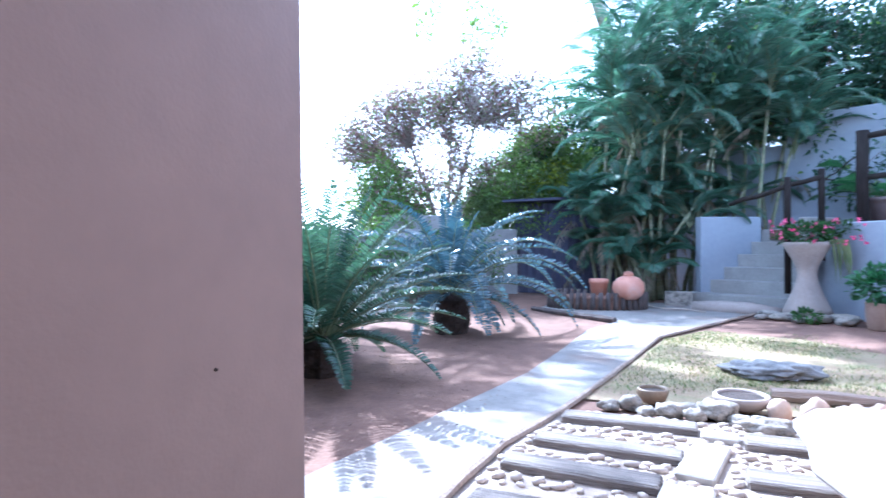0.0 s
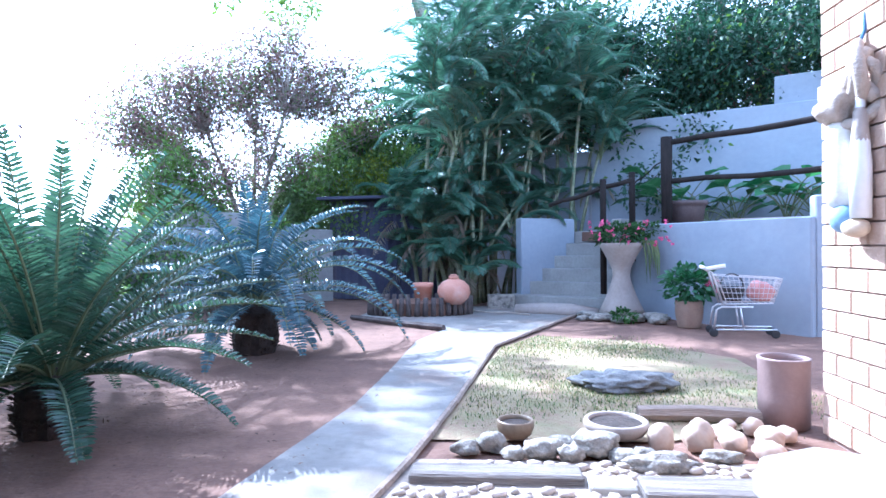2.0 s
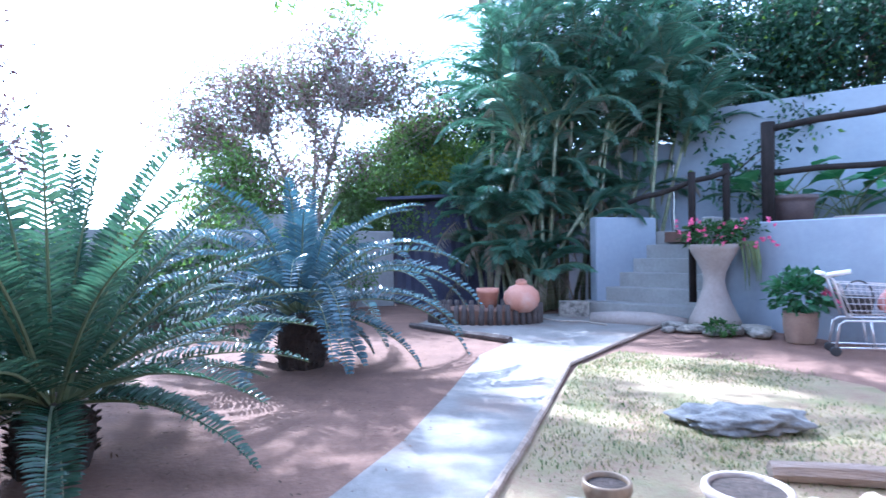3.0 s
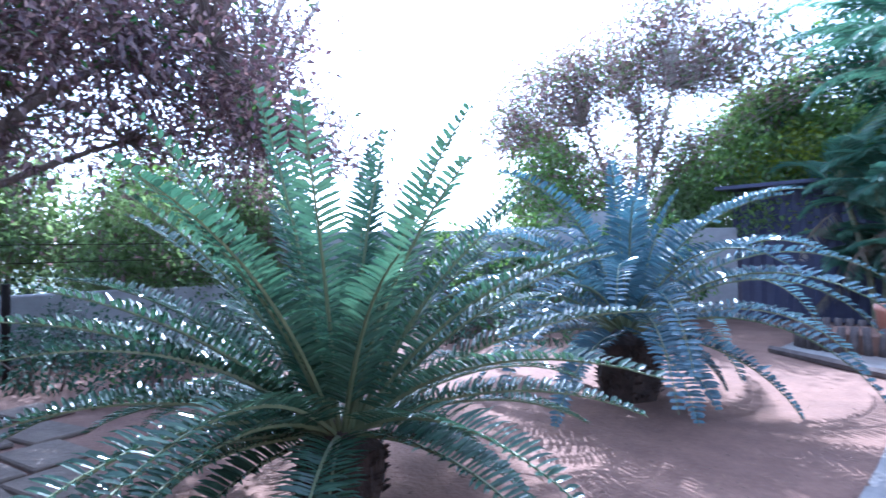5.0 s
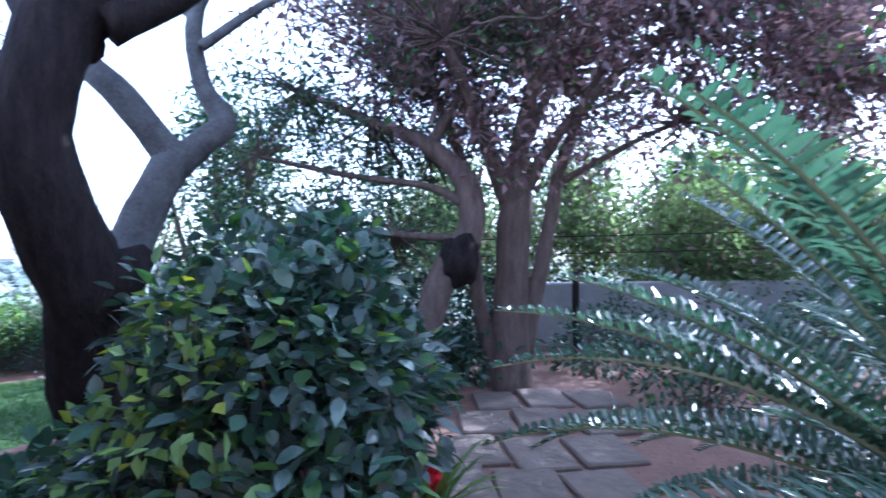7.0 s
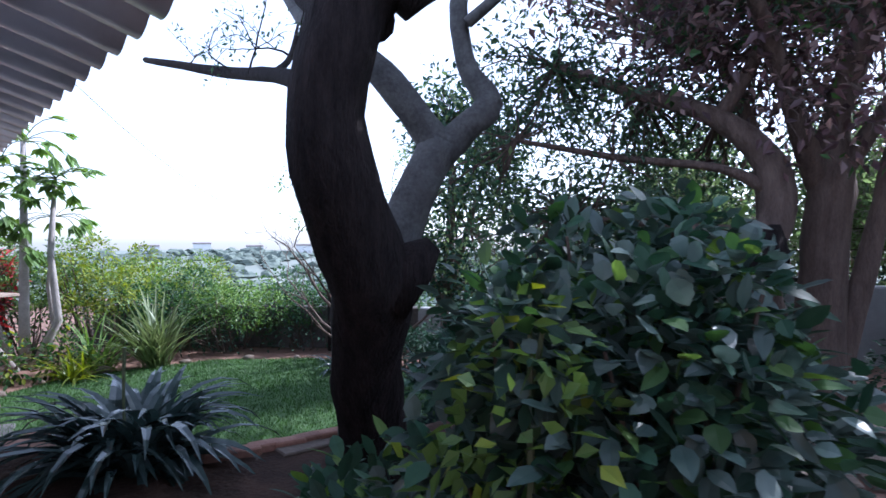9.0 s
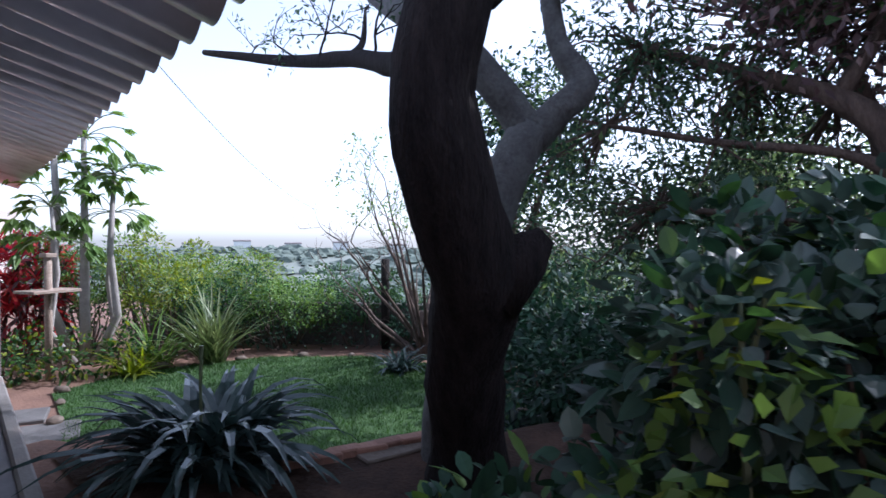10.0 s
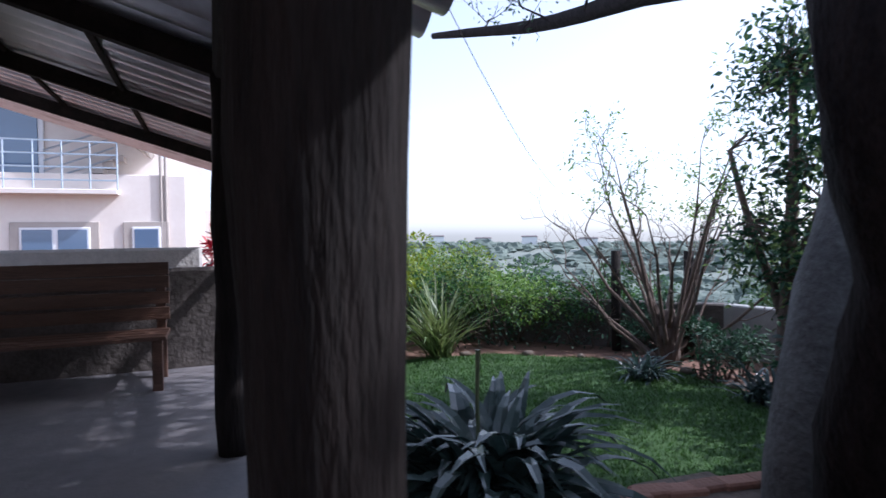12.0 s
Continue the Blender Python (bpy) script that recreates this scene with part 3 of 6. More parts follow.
blades("green_tuft_grass", 4000, dry_pick, "leaf_green", 0.03, "green grass tufts among the dry grass", "grass")


def litter_pick():
    a, r = U(0, 6.28), U(0.3, 2.6)
    return -3.2 + r * math.cos(a), 5.2 + r * 1.2 * math.sin(a)


g = Geo()
for _ in range(1500):
    x, y = (litter_pick() if U(0, 1) < 0.6 else (U(-6, -1), U(2.8, 10)))
    g.leaf(Vector((x, y, height(x, y) + 0.012)), Vector((U(-1, 1), U(-1, 1), U(0, .15))).normalized(), Vector((U(-.2, .2), U(-.2, .2), 1)), U(0.02, 0.055), U(0.008, 0.02), 0.2)
solo("leaf_litter", g, "litter", "dry brown fallen leaves and twigs on soil", "leaf litter", kind="stuff")

# timber edging along the path
def run(name, pts, r, mat, label, category, z=0.03, n=6, kind=""):
    out = []
    for (x1, y1), (x2, y2) in zip(pts, pts[1:]):
        L = math.hypot(x2 - x1, y2 - y1)
        g = Geo()
        steps = max(int(L / 0.25), 2)
        g.tube([(0, i * L / steps, 0.012 * noise.noise(Vector((x1, i * 0.7, y1)))) for i in range(steps + 1)], [r * (1 + 0.25 * noise.noise(Vector((x1 * 3, i * 1.1, 7)))) for i in range(steps + 1)], n, wobble=0.25)
        ob = solo(name, g, mat, label, category, "path edging", kind, at=(x1, y1, height(x1, y1) + z), rz=math.degrees(math.atan2(y2 - y1, x2 - x1)) - 90)
        out.append(ob)
    return out


run("edging_pole", [(-0.72, 1.7)] + path_edge, 0.026, "kerb_wood", "weathered timber pole edging the path", "edging", 0.025)
run("edging_pole", [(-0.55, 9.46), (-1.4, 10.15), (-2.3, 10.9)], 0.05, "log", "dark timber pole at the edge of the raised path", "edging", 0.04)

# ---- walls of the house ----
def wall(name, a, b, z0, z1, thick, mat, label, cut=0.012):
    L = math.hypot(b[0] - a[0], b[1] - a[1])
    g = Geo().box((L / 2, 0, (z1 - z0) / 2), (L, thick, z1 - z0), cut=cut)
    return solo(name, g, mat, label, "wall", kind="structure", at=(a[0], a[1], z0), rz=math.degrees(math.atan2(b[1] - a[1], b[0] - a[0])))


mauve = wall("wall_west", (-1.03, -3.0), (-1.03, 1.10), -0.05, 3.2, 0.28, "mauve", "smooth mauve-painted plaster wall end", 0.02)
chip = Geo().lump((0, 0, 0), (0.006, 0.014, 0.006), 0.3, 2.0, 1)
part("plaster_chip", chip, "cycad_trunk", mauve).matrix_local = pose(3.62, -0.140, 1.02)
wall("wall_south", (-1.2, -3.1), (2.4, -3.1), -0.05, 3.2, 0.2, "mauve", "mauve-painted rear house wall")
wall("wall_east", (2.42, -3.0), (2.42, 4.5), -0.05, 3.6, 0.20, "mortar", "recessed mortar bed behind pink face bricks", 0.0)
wall("wall_east_return", (2.32, 4.41), (7.0, 4.41), -0.05, 3.6, 0.18, "mortar", "brick return wall of the house", 0.0)
g = Geo().box((0.7, -2.2, 3.25), (4.4, 2.6, 0.12), cut=0.01)
solo("ceiling", g, "mauve", "plain house eave slab", "roof", kind="structure")
# apron of cement between the pebbles
sheet("apron", [(-0.68, 2.3), (-0.62, 2.97), (-0.40, 3.98), (2.25, 3.98), (2.3, -2.9), (-0.85, -2.9), (-0.85, 1.2)], "sand_bed", 0.006, "sandy cement bed of the pebble paving", "pavement", 0.4)

# ---- sleepers, slabs, pebbles ----
def sleeper(x, y, L, W, rz, H=0.055):
    g = Geo().box((0, 0, H / 2), (L, W, H), cut=0.012)
    solo("timber_sleeper", g, "sleeper", "grey weathered timber sleeper set among pebbles", "sleeper", "sleeper paving", at=(x, y, 0.004), rz=rz)


for x, y, L, W, rz in ((0.09, 3.70, 0.95, 0.19, 0), (0.0, 3.10, 0.93, 0.19, -4), (-0.10, 2.62, 0.90, 0.2, -5), (1.16, 3.52, 0.64, 0.24, -3), (1.10, 2.85, 0.62, 0.22, -2), (1.3, 2.25, 0.9, 0.2, -3), (-0.1, 2.05, 0.95, 0.2, -3)):
    sleeper(x, y, L, W, rz)
for x, y, L, W, rz in ((0.70, 3.58, 0.24, 0.16, -4), (0.58, 3.06, 0.22, 0.62, -12), (0.45, 2.3, 0.26, 0.6, -8)):
    g = Geo().box((0, 0, 0.022), (L, W, 0.044), cut=0.01)
    solo("paving_slab", g, "slab_stone", "pale stone slab between the sleepers", "paving slab", "sleeper paving", at=(x, y, 0.004), rz=rz)
pebble_meshes = [Geo().lump((0, 0, 0.4), (1.25, 0.85, 0.5), 0.15, s * 3.1, 1).mesh("pebble", "pebble", True) for s in range(5)]
busy = [(0.09, 3.70, 0.49, 0.11), (0.0, 3.10, 0.49, 0.125), (-0.10, 2.62, 0.47, 0.13), (1.16, 3.52, 0.34, 0.135), (1.10, 2.85, 0.33, 0.13), (0.70, 3.58, 0.13, 0.1), (0.58, 3.06, 0.15, 0.33), (1.45, 2.35, 0.6, 0.2)]
pebbles = thing("pebble_paving", label="pale rounded pebbles set in cement", category="pebbles")
count, spots = 0, []
while count < 300:
    x, y = U(-0.6, 1.7), U(2.35, 3.92)
    r = U(0.028, 0.05)
    if x < -0.62 + (y - 2.97) * 0.24 + 0.06 or any(abs(x - a) < c + 0.012 and abs(y - b) < d + 0.02 for a, b, c, d in busy):
        count += 0.02
        continue
    if any((x - a) ** 2 + (y - b) ** 2 < ((r + s) * 0.92) ** 2 for a, b, s in spots):
        count += 0.02
        continue
    spots.append((x, y, r))
    count += 1
    ob = new("pebble", pebble_meshes[rnd.randint(0, 4)])
    ob.parent = pebbles
    ob.matrix_local = pose(x, y, 0.0, 0, 0, U(0, 360)) @ Matrix.Diagonal((r, r, r, 1))

# ---- rocks, bowls, boulders along the sleepers ----
def rock(x, y, s, mat, label, seed, z=0.0, rough=0.3, level=3):
    s = tuple(0.78 * q for q in s)
    rough = rough * 1.5
    solo("rock" if mat == "rock" else "boulder", Geo().lump((0, 0, s[2] * 0.75), s, rough, seed, level, 0.75), mat, label, "rock", "rock row", smooth=True, at=(x, y, z), rz=U(0, 180) if mat == "boulder" else 0)


for i, (x, y, s) in enumerate(((0.08, 4.17, (0.13, 0.10, 0.085)), (0.38, 4.05, (0.17, 0.10, 0.085)), (0.72, 4.10, (0.20, 0.14, 0.11)), (0.98, 4.02, (0.09, 0.08, 0.06)), (1.05, 3.86, (0.26, 0.10, 0.07)), (1.45, 4.02, (0.16, 0.08, 0.05)), (0.22, 4.02, (0.10, 0.07, 0.06)), (0.55, 4.00, (0.10, 0.08, 0.07)), (0.86, 3.98, (0.12, 0.07, 0.06)), (0.52, 4.22, (0.12, 0.09, 0.06)), (-0.08, 4.10, (0.11, 0.08, 0.06)))):
    rock(x, y, s, "rock", "grey pitted rock beside the sleepers", 3.3 + i * 1.7)
for i, (x, y, s) in enumerate(((1.14, 4.20, (0.085, 0.11, 0.13)), (1.38, 4.22, (0.12, 0.12, 0.14)), (1.60, 4.24, (0.12, 0.10, 0.085)), (1.74, 4.08, (0.12, 0.10, 0.08)), (1.62, 4.44, (0.13, 0.09, 0.07)), (1.85, 4.30, (0.12, 0.10, 0.09)), (1.86, 4.55, (0.10, 0.08, 0.08)), (1.72, 4.62, (0.10, 0.07, 0.06)), (2.0, 4.42, (0.1, 0.1, 0.07)))):
    rock(x, y, s, "boulder", "smooth tan boulder in the rock row", 8.1 + i * 2.3, rough=0.14)
solo("flat_boulder", Geo().lump((0, 0, 0.05), (0.42, 0.28, 0.10), 0.45, 5.5, 5, 0.5), "flat_rock", "flat dark-grey rough rock lying in dry grass", "rock", smooth=True, at=(1.32, 5.85, 0))
g = Geo().tube([(-0.45, 0, 0.05), (0, 0.02, 0.055), (0.45, -0.01, 0.05)], [0.055, 0.06, 0.05], 8, 0.2)
solo("short_log", g, "kerb_wood", "short weathered log lying behind the boulders", "log", at=(1.62, 4.83, 0), rz=-4)


def bowl(name, x, y, z, r, h, mat, label):
    g = Geo().lathe([(r * 0.6, 0), (r * 0.86, h * 0.25), (r, h * 0.65), (r * 0.98, h * 0.92), (r * 0.93, h), (r * 0.84, h * 0.97), (r * 0.83, h * 0.8), (r * 0.7, h * 0.35), (r * 0.3, h * 0.22)], 28)
    ob = solo(name, g, mat, label, "bowl", smooth=True, at=(x, y, z))
    part("bowl_soil", Geo().lathe([(r * 0.5, h * 0.6), (r * 0.82, h * 0.78), (r * 0.4, h * 0.82)], 20), "cycad_trunk", ob, "dark soil in the bowl")


bowl("clay_bowl", 0.24, 4.34, 0.03, 0.125, 0.12, "bowl", "small brown glazed clay bowl on the rocks")
bowl("stone_bowl", 0.90, 4.36, 0.04, 0.21, 0.11, "vase", "wide pale shallow stone bowl on the rocks")
# fired-clay pipe section
g = Geo().lathe([(0.165, 0), (0.168, 0.2), (0.168, 0.46), (0.174, 0.475), (0.172, 0.485), (0.15, 0.485), (0.146, 0.46), (0.146, 0.05), (0.1, 0.04)], 32)
solo("clay_pipe_pot", g, "drum", "upright mauve-brown clay pipe by the brick corner", "pot", smooth=True, at=(2.18, 4.78, 0))

# ---- stone bench by the brick wall ----
bench = thing("garden_bench", (1.40, 1.90, 0), "pale concrete slab bench on a driftwood leg", "bench")
g = Geo()
outline = [(-0.43, 0.67), (-0.30, 0.90), (-0.04, 1.02), (0.12, 0.92), (0.26, 0.56), (0.42, 0.1), (0.48, -0.9), (-0.2, -0.9), (-0.34, -0.4), (-0.46, 0.06), (-0.42, 0.38)]
for z, k in ((0.40, 0.97), (0.42, 1.0), (0.455, 1.0), (0.47, 0.98)):
    g.v += [(x * k, y * k, z) for x, y in outline]
n = len(outline)
g.f = [tuple(range(n))[::-1], tuple(3 * n + i for i in range(n))] + [(r * n + i, r * n + (i + 1) % n, r * n + n + (i + 1) % n, r * n + n + i) for r in range(3) for i in range(n)]
part("seat_slab", g, "bench_stone", bench)
for y in (0.45, -0.6):
    g = Geo().tube([(-0.12, y, 0), (-0.14, y, 0.12), (-0.18, y + 0.02, 0.27), (-0.16, y, 0.41)], [0.11, 0.085, 0.11, 0.14], 10, 0.4)
    part("leg", g, "driftwood", bench, "dark driftwood leg", smooth=True)

# ---- window with angled brick sill ----
win = thing("window_1", (2.32, 2.80, 1.50), "dark red-brown wooden window with pale curtain", "window", kind="structure")
for y in (-0.72, 0.0, 0.72):
    part("window_frame", Geo().box((-0.02, y, 0.75), (0.09, 0.075 if y else 0.05, 1.5), cut=0.008), "window_wood", win)
for z in (0.035, 1.465):
    part("window_rail", Geo().box((-0.022, 0, z), (0.094, 1.37 if z < 1 else 1.37, 0.07), cut=0.008), "window_wood", win)
for y in (-0.36, 0.36):
    pane = part("pane", Geo().box((0.005, y, 0.75), (0.006, 0.62, 1.36)), "glass", win)
    pane.visible_shadow = False
    part("muntin", Geo().box((-0.005, y, 0.98), (0.03, 0.62, 0.02)), "window_wood", win)
g = Geo()
for i in range(28):
    y0 = -0.68 + i * 0.0486
    g.box((0.045 + 0.008 * (i % 2), y0 + 0.024, 0.75), (0.006, 0.05, 1.38))
part("curtain", g, "curtain", win)
part("burglar_bar", Geo().tube([(-0.03, -0.7, 1.28), (-0.03, 0.7, 1.28)], 0.006, 6), "black", win)
sill_mesh = Geo().box((0, 0, 0), (0.24, 0.095, 0.085), cut=0.006).mesh("sill_brick", "brick")
sill = thing("brick_sill", (2.32, 2.80, 1.40), "sloping sill of angled pink bricks", "sill", kind="structure")
for i in range(16):
    ob = new("brick", sill_mesh)
    ob.parent = sill
    ob.matrix_local = pose(-0.04, -0.80 + i * 0.107, 0.02, 0, -24, 0)

# ---- fishing floats on a rope ----
floats = thing("hanging_floats", (2.24, 4.06, 0), "old fishing floats and net weights hung on blue rope", "floats")
part("blue_rope", Geo().tube([(0.06, 0.0, 2.66), (0.05, -0.01, 2.55), (0.0, 0.0, 2.42), (-0.02, -0.05, 2.2)], 0.011, 6), "blue_rope", floats)
for i, (a, r0) in enumerate(((0.0, 0.17), (0.9, 0.15), (2.0, 0.15), (3.1, 0.12))):
    pts = [(0.01 + 0.03 * math.sin(t * 1.7 + a) + r0 * 0.35 * math.cos(t), 0.02 + r0 * math.cos(t + a), 2.30 - i * 0.06 + r0 * math.sin(t)) for t in [k * 0.35 for k in range(19)]]
    part("rope_coil", Geo().tube(pts, 0.037, 8), "rope", floats, "thick pale rope coil", smooth=True)
part("knot", Geo().lump((-0.06, 0.10, 2.14), (0.10, 0.11, 0.12), 0.5, 3.0, 3), "rope", floats, "knotted rope end", smooth=True)
part("long_float", Geo().lathe([(0.03, 0), (0.075, 0.03), (0.085, 0.08), (0.085, 0.45), (0.07, 0.52), (0.03, 0.55)], 16, (-0.02, 0.10, 1.50)), "float_white", floats, "chipped white cylindrical float", smooth=True)
part("club_float", Geo().lathe([(0.055, 0), (0.058, 0.3), (0.045, 0.48), (0.026, 0.62), (0.02, 0.80)], 14, (-0.01, -0.06, 1.44)), "white_plastic", floats, "white tapered float", smooth=True)
part("float_handle", Geo().lathe([(0.03, 0), (0.042, 0.03), (0.048, 0.12), (0.036, 0.27), (0.02, 0.32)], 12, (-0.01, -0.06, 1.78)), "vase", floats, "grey tapered grip of the float", smooth=True)
part("blue_float", Geo().lump((-0.03, 0.06, 1.44), (0.08, 0.085, 0.09), 0.05, 1, 2), "float_blue", floats, "faded blue float", smooth=True)
part("tan_float", Geo().lump((-0.02, -0.03, 1.385), (0.075, 0.085, 0.06), 0.05, 2, 2), "float_tan", floats, "worn tan float", smooth=True)

# ---- terrace walls and stairs ----
wall("terrace_wall", (2.85, 12.05), (4.72, 8.95), -0.05, 1.68, 0.24, "plaster", "blue-grey plastered terrace retaining wall", 0.02)
wall("terrace_wall_end", (4.72, 9.05), (8.5, 8.2), -0.05, 1.98, 0.26, "plaster", "taller blue-grey end of the terrace wall", 0.02)
wall("stair_wall", (0.85, 13.15), (2.1, 13.9), -0.05, 1.90, 0.22, "plaster", "low blue-grey plastered wall beside the stairs", 0.02)
wall("upper_wall", (2.9, 15.6), (9.5, 12.2), 1.5, 4.35, 0.25, "plaster", "tall blue-grey plastered upper retaining wall", 0.02)
wall("upper_wall_north", (-0.4, 17.3), (2.85, 15.65), -0.05, 3.7, 0.25, "plaster", "blue-grey plastered retaining wall behind the palms", 0.02)
wall("upper_wall_high", (6.6, 13.95), (10.0, 12.1), 4.3, 5.0, 0.25, "plaster", "raised part of the upper wall", 0.02)
g = Geo()
tp = [(2.95, 12.1), (4.78, 9.1), (8.5, 8.3), (9.6, 12.2), (2.9, 15.7), (2.0, 14.6)]
for z in (1.4, 1.60):
    g.v += [(x, y, z) for x, y in tp]
g.f = [(5, 4, 3, 2, 1, 0), (6, 7, 8, 9, 10, 11)] + [(i, (i + 1) % 6, 6 + (i + 1) % 6, 6 + i) for i in range(6)]
solo("terrace_ground", g, "soil", "raised terrace bed of red soil", "ground", kind="structure")
stairs = thing("garden_stairs", (0, 0, 0), "grey concrete garden stairs between plastered walls", "stairs")
L0, R0, back = Vector((0.80, 13.0, 0)), Vector((2.62, 11.75, 0)), Vector((0.56, 0.83, 0))
for i in range(6):
    a, b = L0 + back * (0.30 * i), R0 + back * (0.30 * i)
    if i == 0:
        a = a + Vector((-0.25, 0.0, 0))
    c, d = b + back * (2.2 - 0.3 * i), a + back * (2.2 - 0.3 * i)
    g = Geo()
    for z in (0.27 * i - 0.03, 0.27 * (i + 1) - 0.012, 0.27 * (i + 1)):
        off = back * (0.012 if z == 0.27 * (i + 1) else 0)
        g.v += [(*(p + off).xy, z) for p in (a, b)] + [(*p.xy, z) for p in (c, d)]
    g.f = [(3, 2, 1, 0), (8, 9, 10, 11)] + [(r * 4 + j, r * 4 + (j + 1) % 4, r * 4 + 4 + (j + 1) % 4, r * 4 + 4 + j) for r in (0, 1) for j in range(4)]
    part("step", g, "step", stairs)
wall("stair_cheek", (2.60, 11.70), (3.25, 12.6), -0.05, 1.80, 0.2, "step", "raw cement cheek wall of the stairs", 0.015)
solo("concrete_block", Geo().box((0, 0, 0.15), (0.55, 0.25, 0.30), cut=0.015), "rock", "grey concrete block beside the lowest step", "block", at=(0.45, 12.7, 0), rz=4)
g = Geo()
hp = [(0.7, 11.9), (1.2, 11.75), (1.7, 11.55), (2.2, 11.4)]
g.tube([(x, y, 0.06) for x, y in hp], [0.10, 0.16, 0.15, 0.07], 10, 0.3)
solo("pale_log", g, "vase", "pale weathered log lying before the steps", "log", smooth=True)
g = Geo().tube([(-0.4 + 0.12 * i, 12.2 - 0.07 * i + 0.1 * math.sin(i), 0.03) for i in range(12)], 0.014, 6)
solo("garden_hose", g, "rope", "pale garden hose lying on the path", "hose", smooth=True)

# handrail of tarred poles
rail = thing("pole_handrail", (0, 0, 1.60), "tarred dark timber pole handrail on the terrace", "handrail")
for x, y, h, r in ((2.30, 11.45, 0.92, 0.06), (2.84, 11.5, 1.05, 0.06), (3.42, 11.35, 1.66, 0.10), (6.9, 9.2, 1.9, 0.09)):
    zb = -1.2 if x < 2.5 else (-0.6 if x < 3 else 0)
    part("post", Geo().tube([(x, y, zb), (x, y, h * 0.5), (x, y, h)], r, 10, 0.15), "dark_post", rail, smooth=True)
for a, b, r in (((3.42, 11.35, 1.55), (6.9, 9.2, 1.80), 0.055), ((3.42, 11.35, 0.85), (6.9, 9.2, 0.90), 0.05), ((1.4, 12.2, 0.50), (2.84, 11.45, 0.92), 0.045), ((2.84, 11.5, 0.80), (3.42, 11.3, 1.3), 0.012)):
    part("rail", Geo().tube([Vector(a).lerp(Vector(b), t / 6) + Vector((0, 0, 0.02 * math.sin(t * 2))) for t in range(7)], r, 9, 0.12), "dark_rail", rail, smooth=True)

# ---- hourglass planter, pot, cart ----
def petals(parent, tips, n, mat, name="flower", size=0.028):
    g = Geo()
    for t in tips:
        for k in range(n):
            g.leaf(t, rand_dir(0.6), rand_dir(1.0), size * U(0.8, 1.3), size * 0.8, 0.1)
    part(name, g, mat, parent, kind="stuff")


def leafy(parent, c, r, n, mat, size, aspect=0.55, name="foliage", flat=0.8):
    g = Geo()
    for _ in range(n):
        d = rand_dir(0.3)
        o = Vector((d.x * r, d.y * r, d.z * r * flat)) * U(0.35, 1)
        g.leaf(Vector(c) + o, (d + rand_dir() * 0.6).normalized(), rand_dir(1.2), size * U(0.6, 1.3), size * aspect, 0.12, U(0, 0.4))
    part(name, g, mat, parent, kind="stuff")


vase = thing("hourglass_planter", (2.55, 11.15, 0.08), "tall weathered cement hourglass planter with pink flowers", "planter")
part("planter_body", Geo().lathe([(0.40, 0), (0.36, 0.10), (0.26, 0.32), (0.175, 0.55), (0.15, 0.68), (0.17, 0.82), (0.26, 1.0), (0.35, 1.16), (0.385, 1.22), (0.37, 1.26), (0.33, 1.25), (0.3, 1.15)], 28), "vase", vase, smooth=True)
leafy(vase, (0.0, 0, 1.40), 0.52, 650, "leaf_green", 0.09, flat=0.42)
leafy(vase, (0.45, 0.1, 1.5), 0.35, 260, "leaf_green", 0.08, flat=0.4)
petals(vase, [Vector((U(-.66, .8), U(-.55, .3), U(1.2, 1.65))) for _ in range(46)], 7, "petal_pink", size=0.05)
g = Geo()
for _ in range(22):
    p = Vector((U(0.25, 0.5), U(-0.3, -0.05), 1.25))
    L = U(0.3, 0.75)
    g.strap([p, p + Vector((0.06, -0.04, 0.05)), p + Vector((0.1, -0.06, -L * 0.5)), p + Vector((0.11, -0.06, -L))], [0.02, 0.025, 0.02, 0.004], Vector((0, -1, 0.2)))
part("trailing_leaves", g, "leaf_spear", vase)
for i, (x, y, s) in enumerate(((2.15, 10.75, 0.24), (2.6, 10.55, 0.26), (2.95, 10.35, 0.24), (1.95, 11.15, 0.22), (3.0, 10.75, 0.25), (2.35, 10.45, 0.16), (1.8, 10.8, 0.15))):
    solo("border_rock", Geo().lump((0, 0, s * 0.22), (s, s * 0.7, s * 0.33), 0.3, 20 + i * 3.1, 3, 0.6), "rock", "flat stone at the foot of the planter", "rock", "border rocks", smooth=True, at=(x, y, 0), rz=i * 40)
weed = thing("low_weed", (2.4, 10.35, 0.05), "low green weed growing among border stones", "weed")
leafy(weed, (0, 0, 0.08), 0.22, 220, "leaf_green", 0.08, flat=0.5)
pot = thing("flower_pot", (3.30, 9.90, 0), "ribbed tan pot with leafy plant and pink blooms", "potted plant")
rib = []
for i in range(11):
    z = i * 0.042
    rib += [(0.185 + 0.045 * math.sin(z * 5), z), (0.20 + 0.045 * math.sin(z * 5), z + 0.02)]
part("pot_body", Geo().lathe([(r * 0.88, z * 0.88) for r, z in rib + [(0.235, 0.47), (0.2, 0.47), (0.19, 0.42)]], 26), "tan_pot", pot, smooth=True)
leafy(pot, (0, 0, 0.66), 0.40, 420, "leaf_big", 0.13, 0.65, flat=0.75)
petals(pot, [Vector((U(0.15, .45), U(-.4, -.1), U(0.48, 0.75))) for _ in range(6)], 8, "petal_pink", size=0.06)

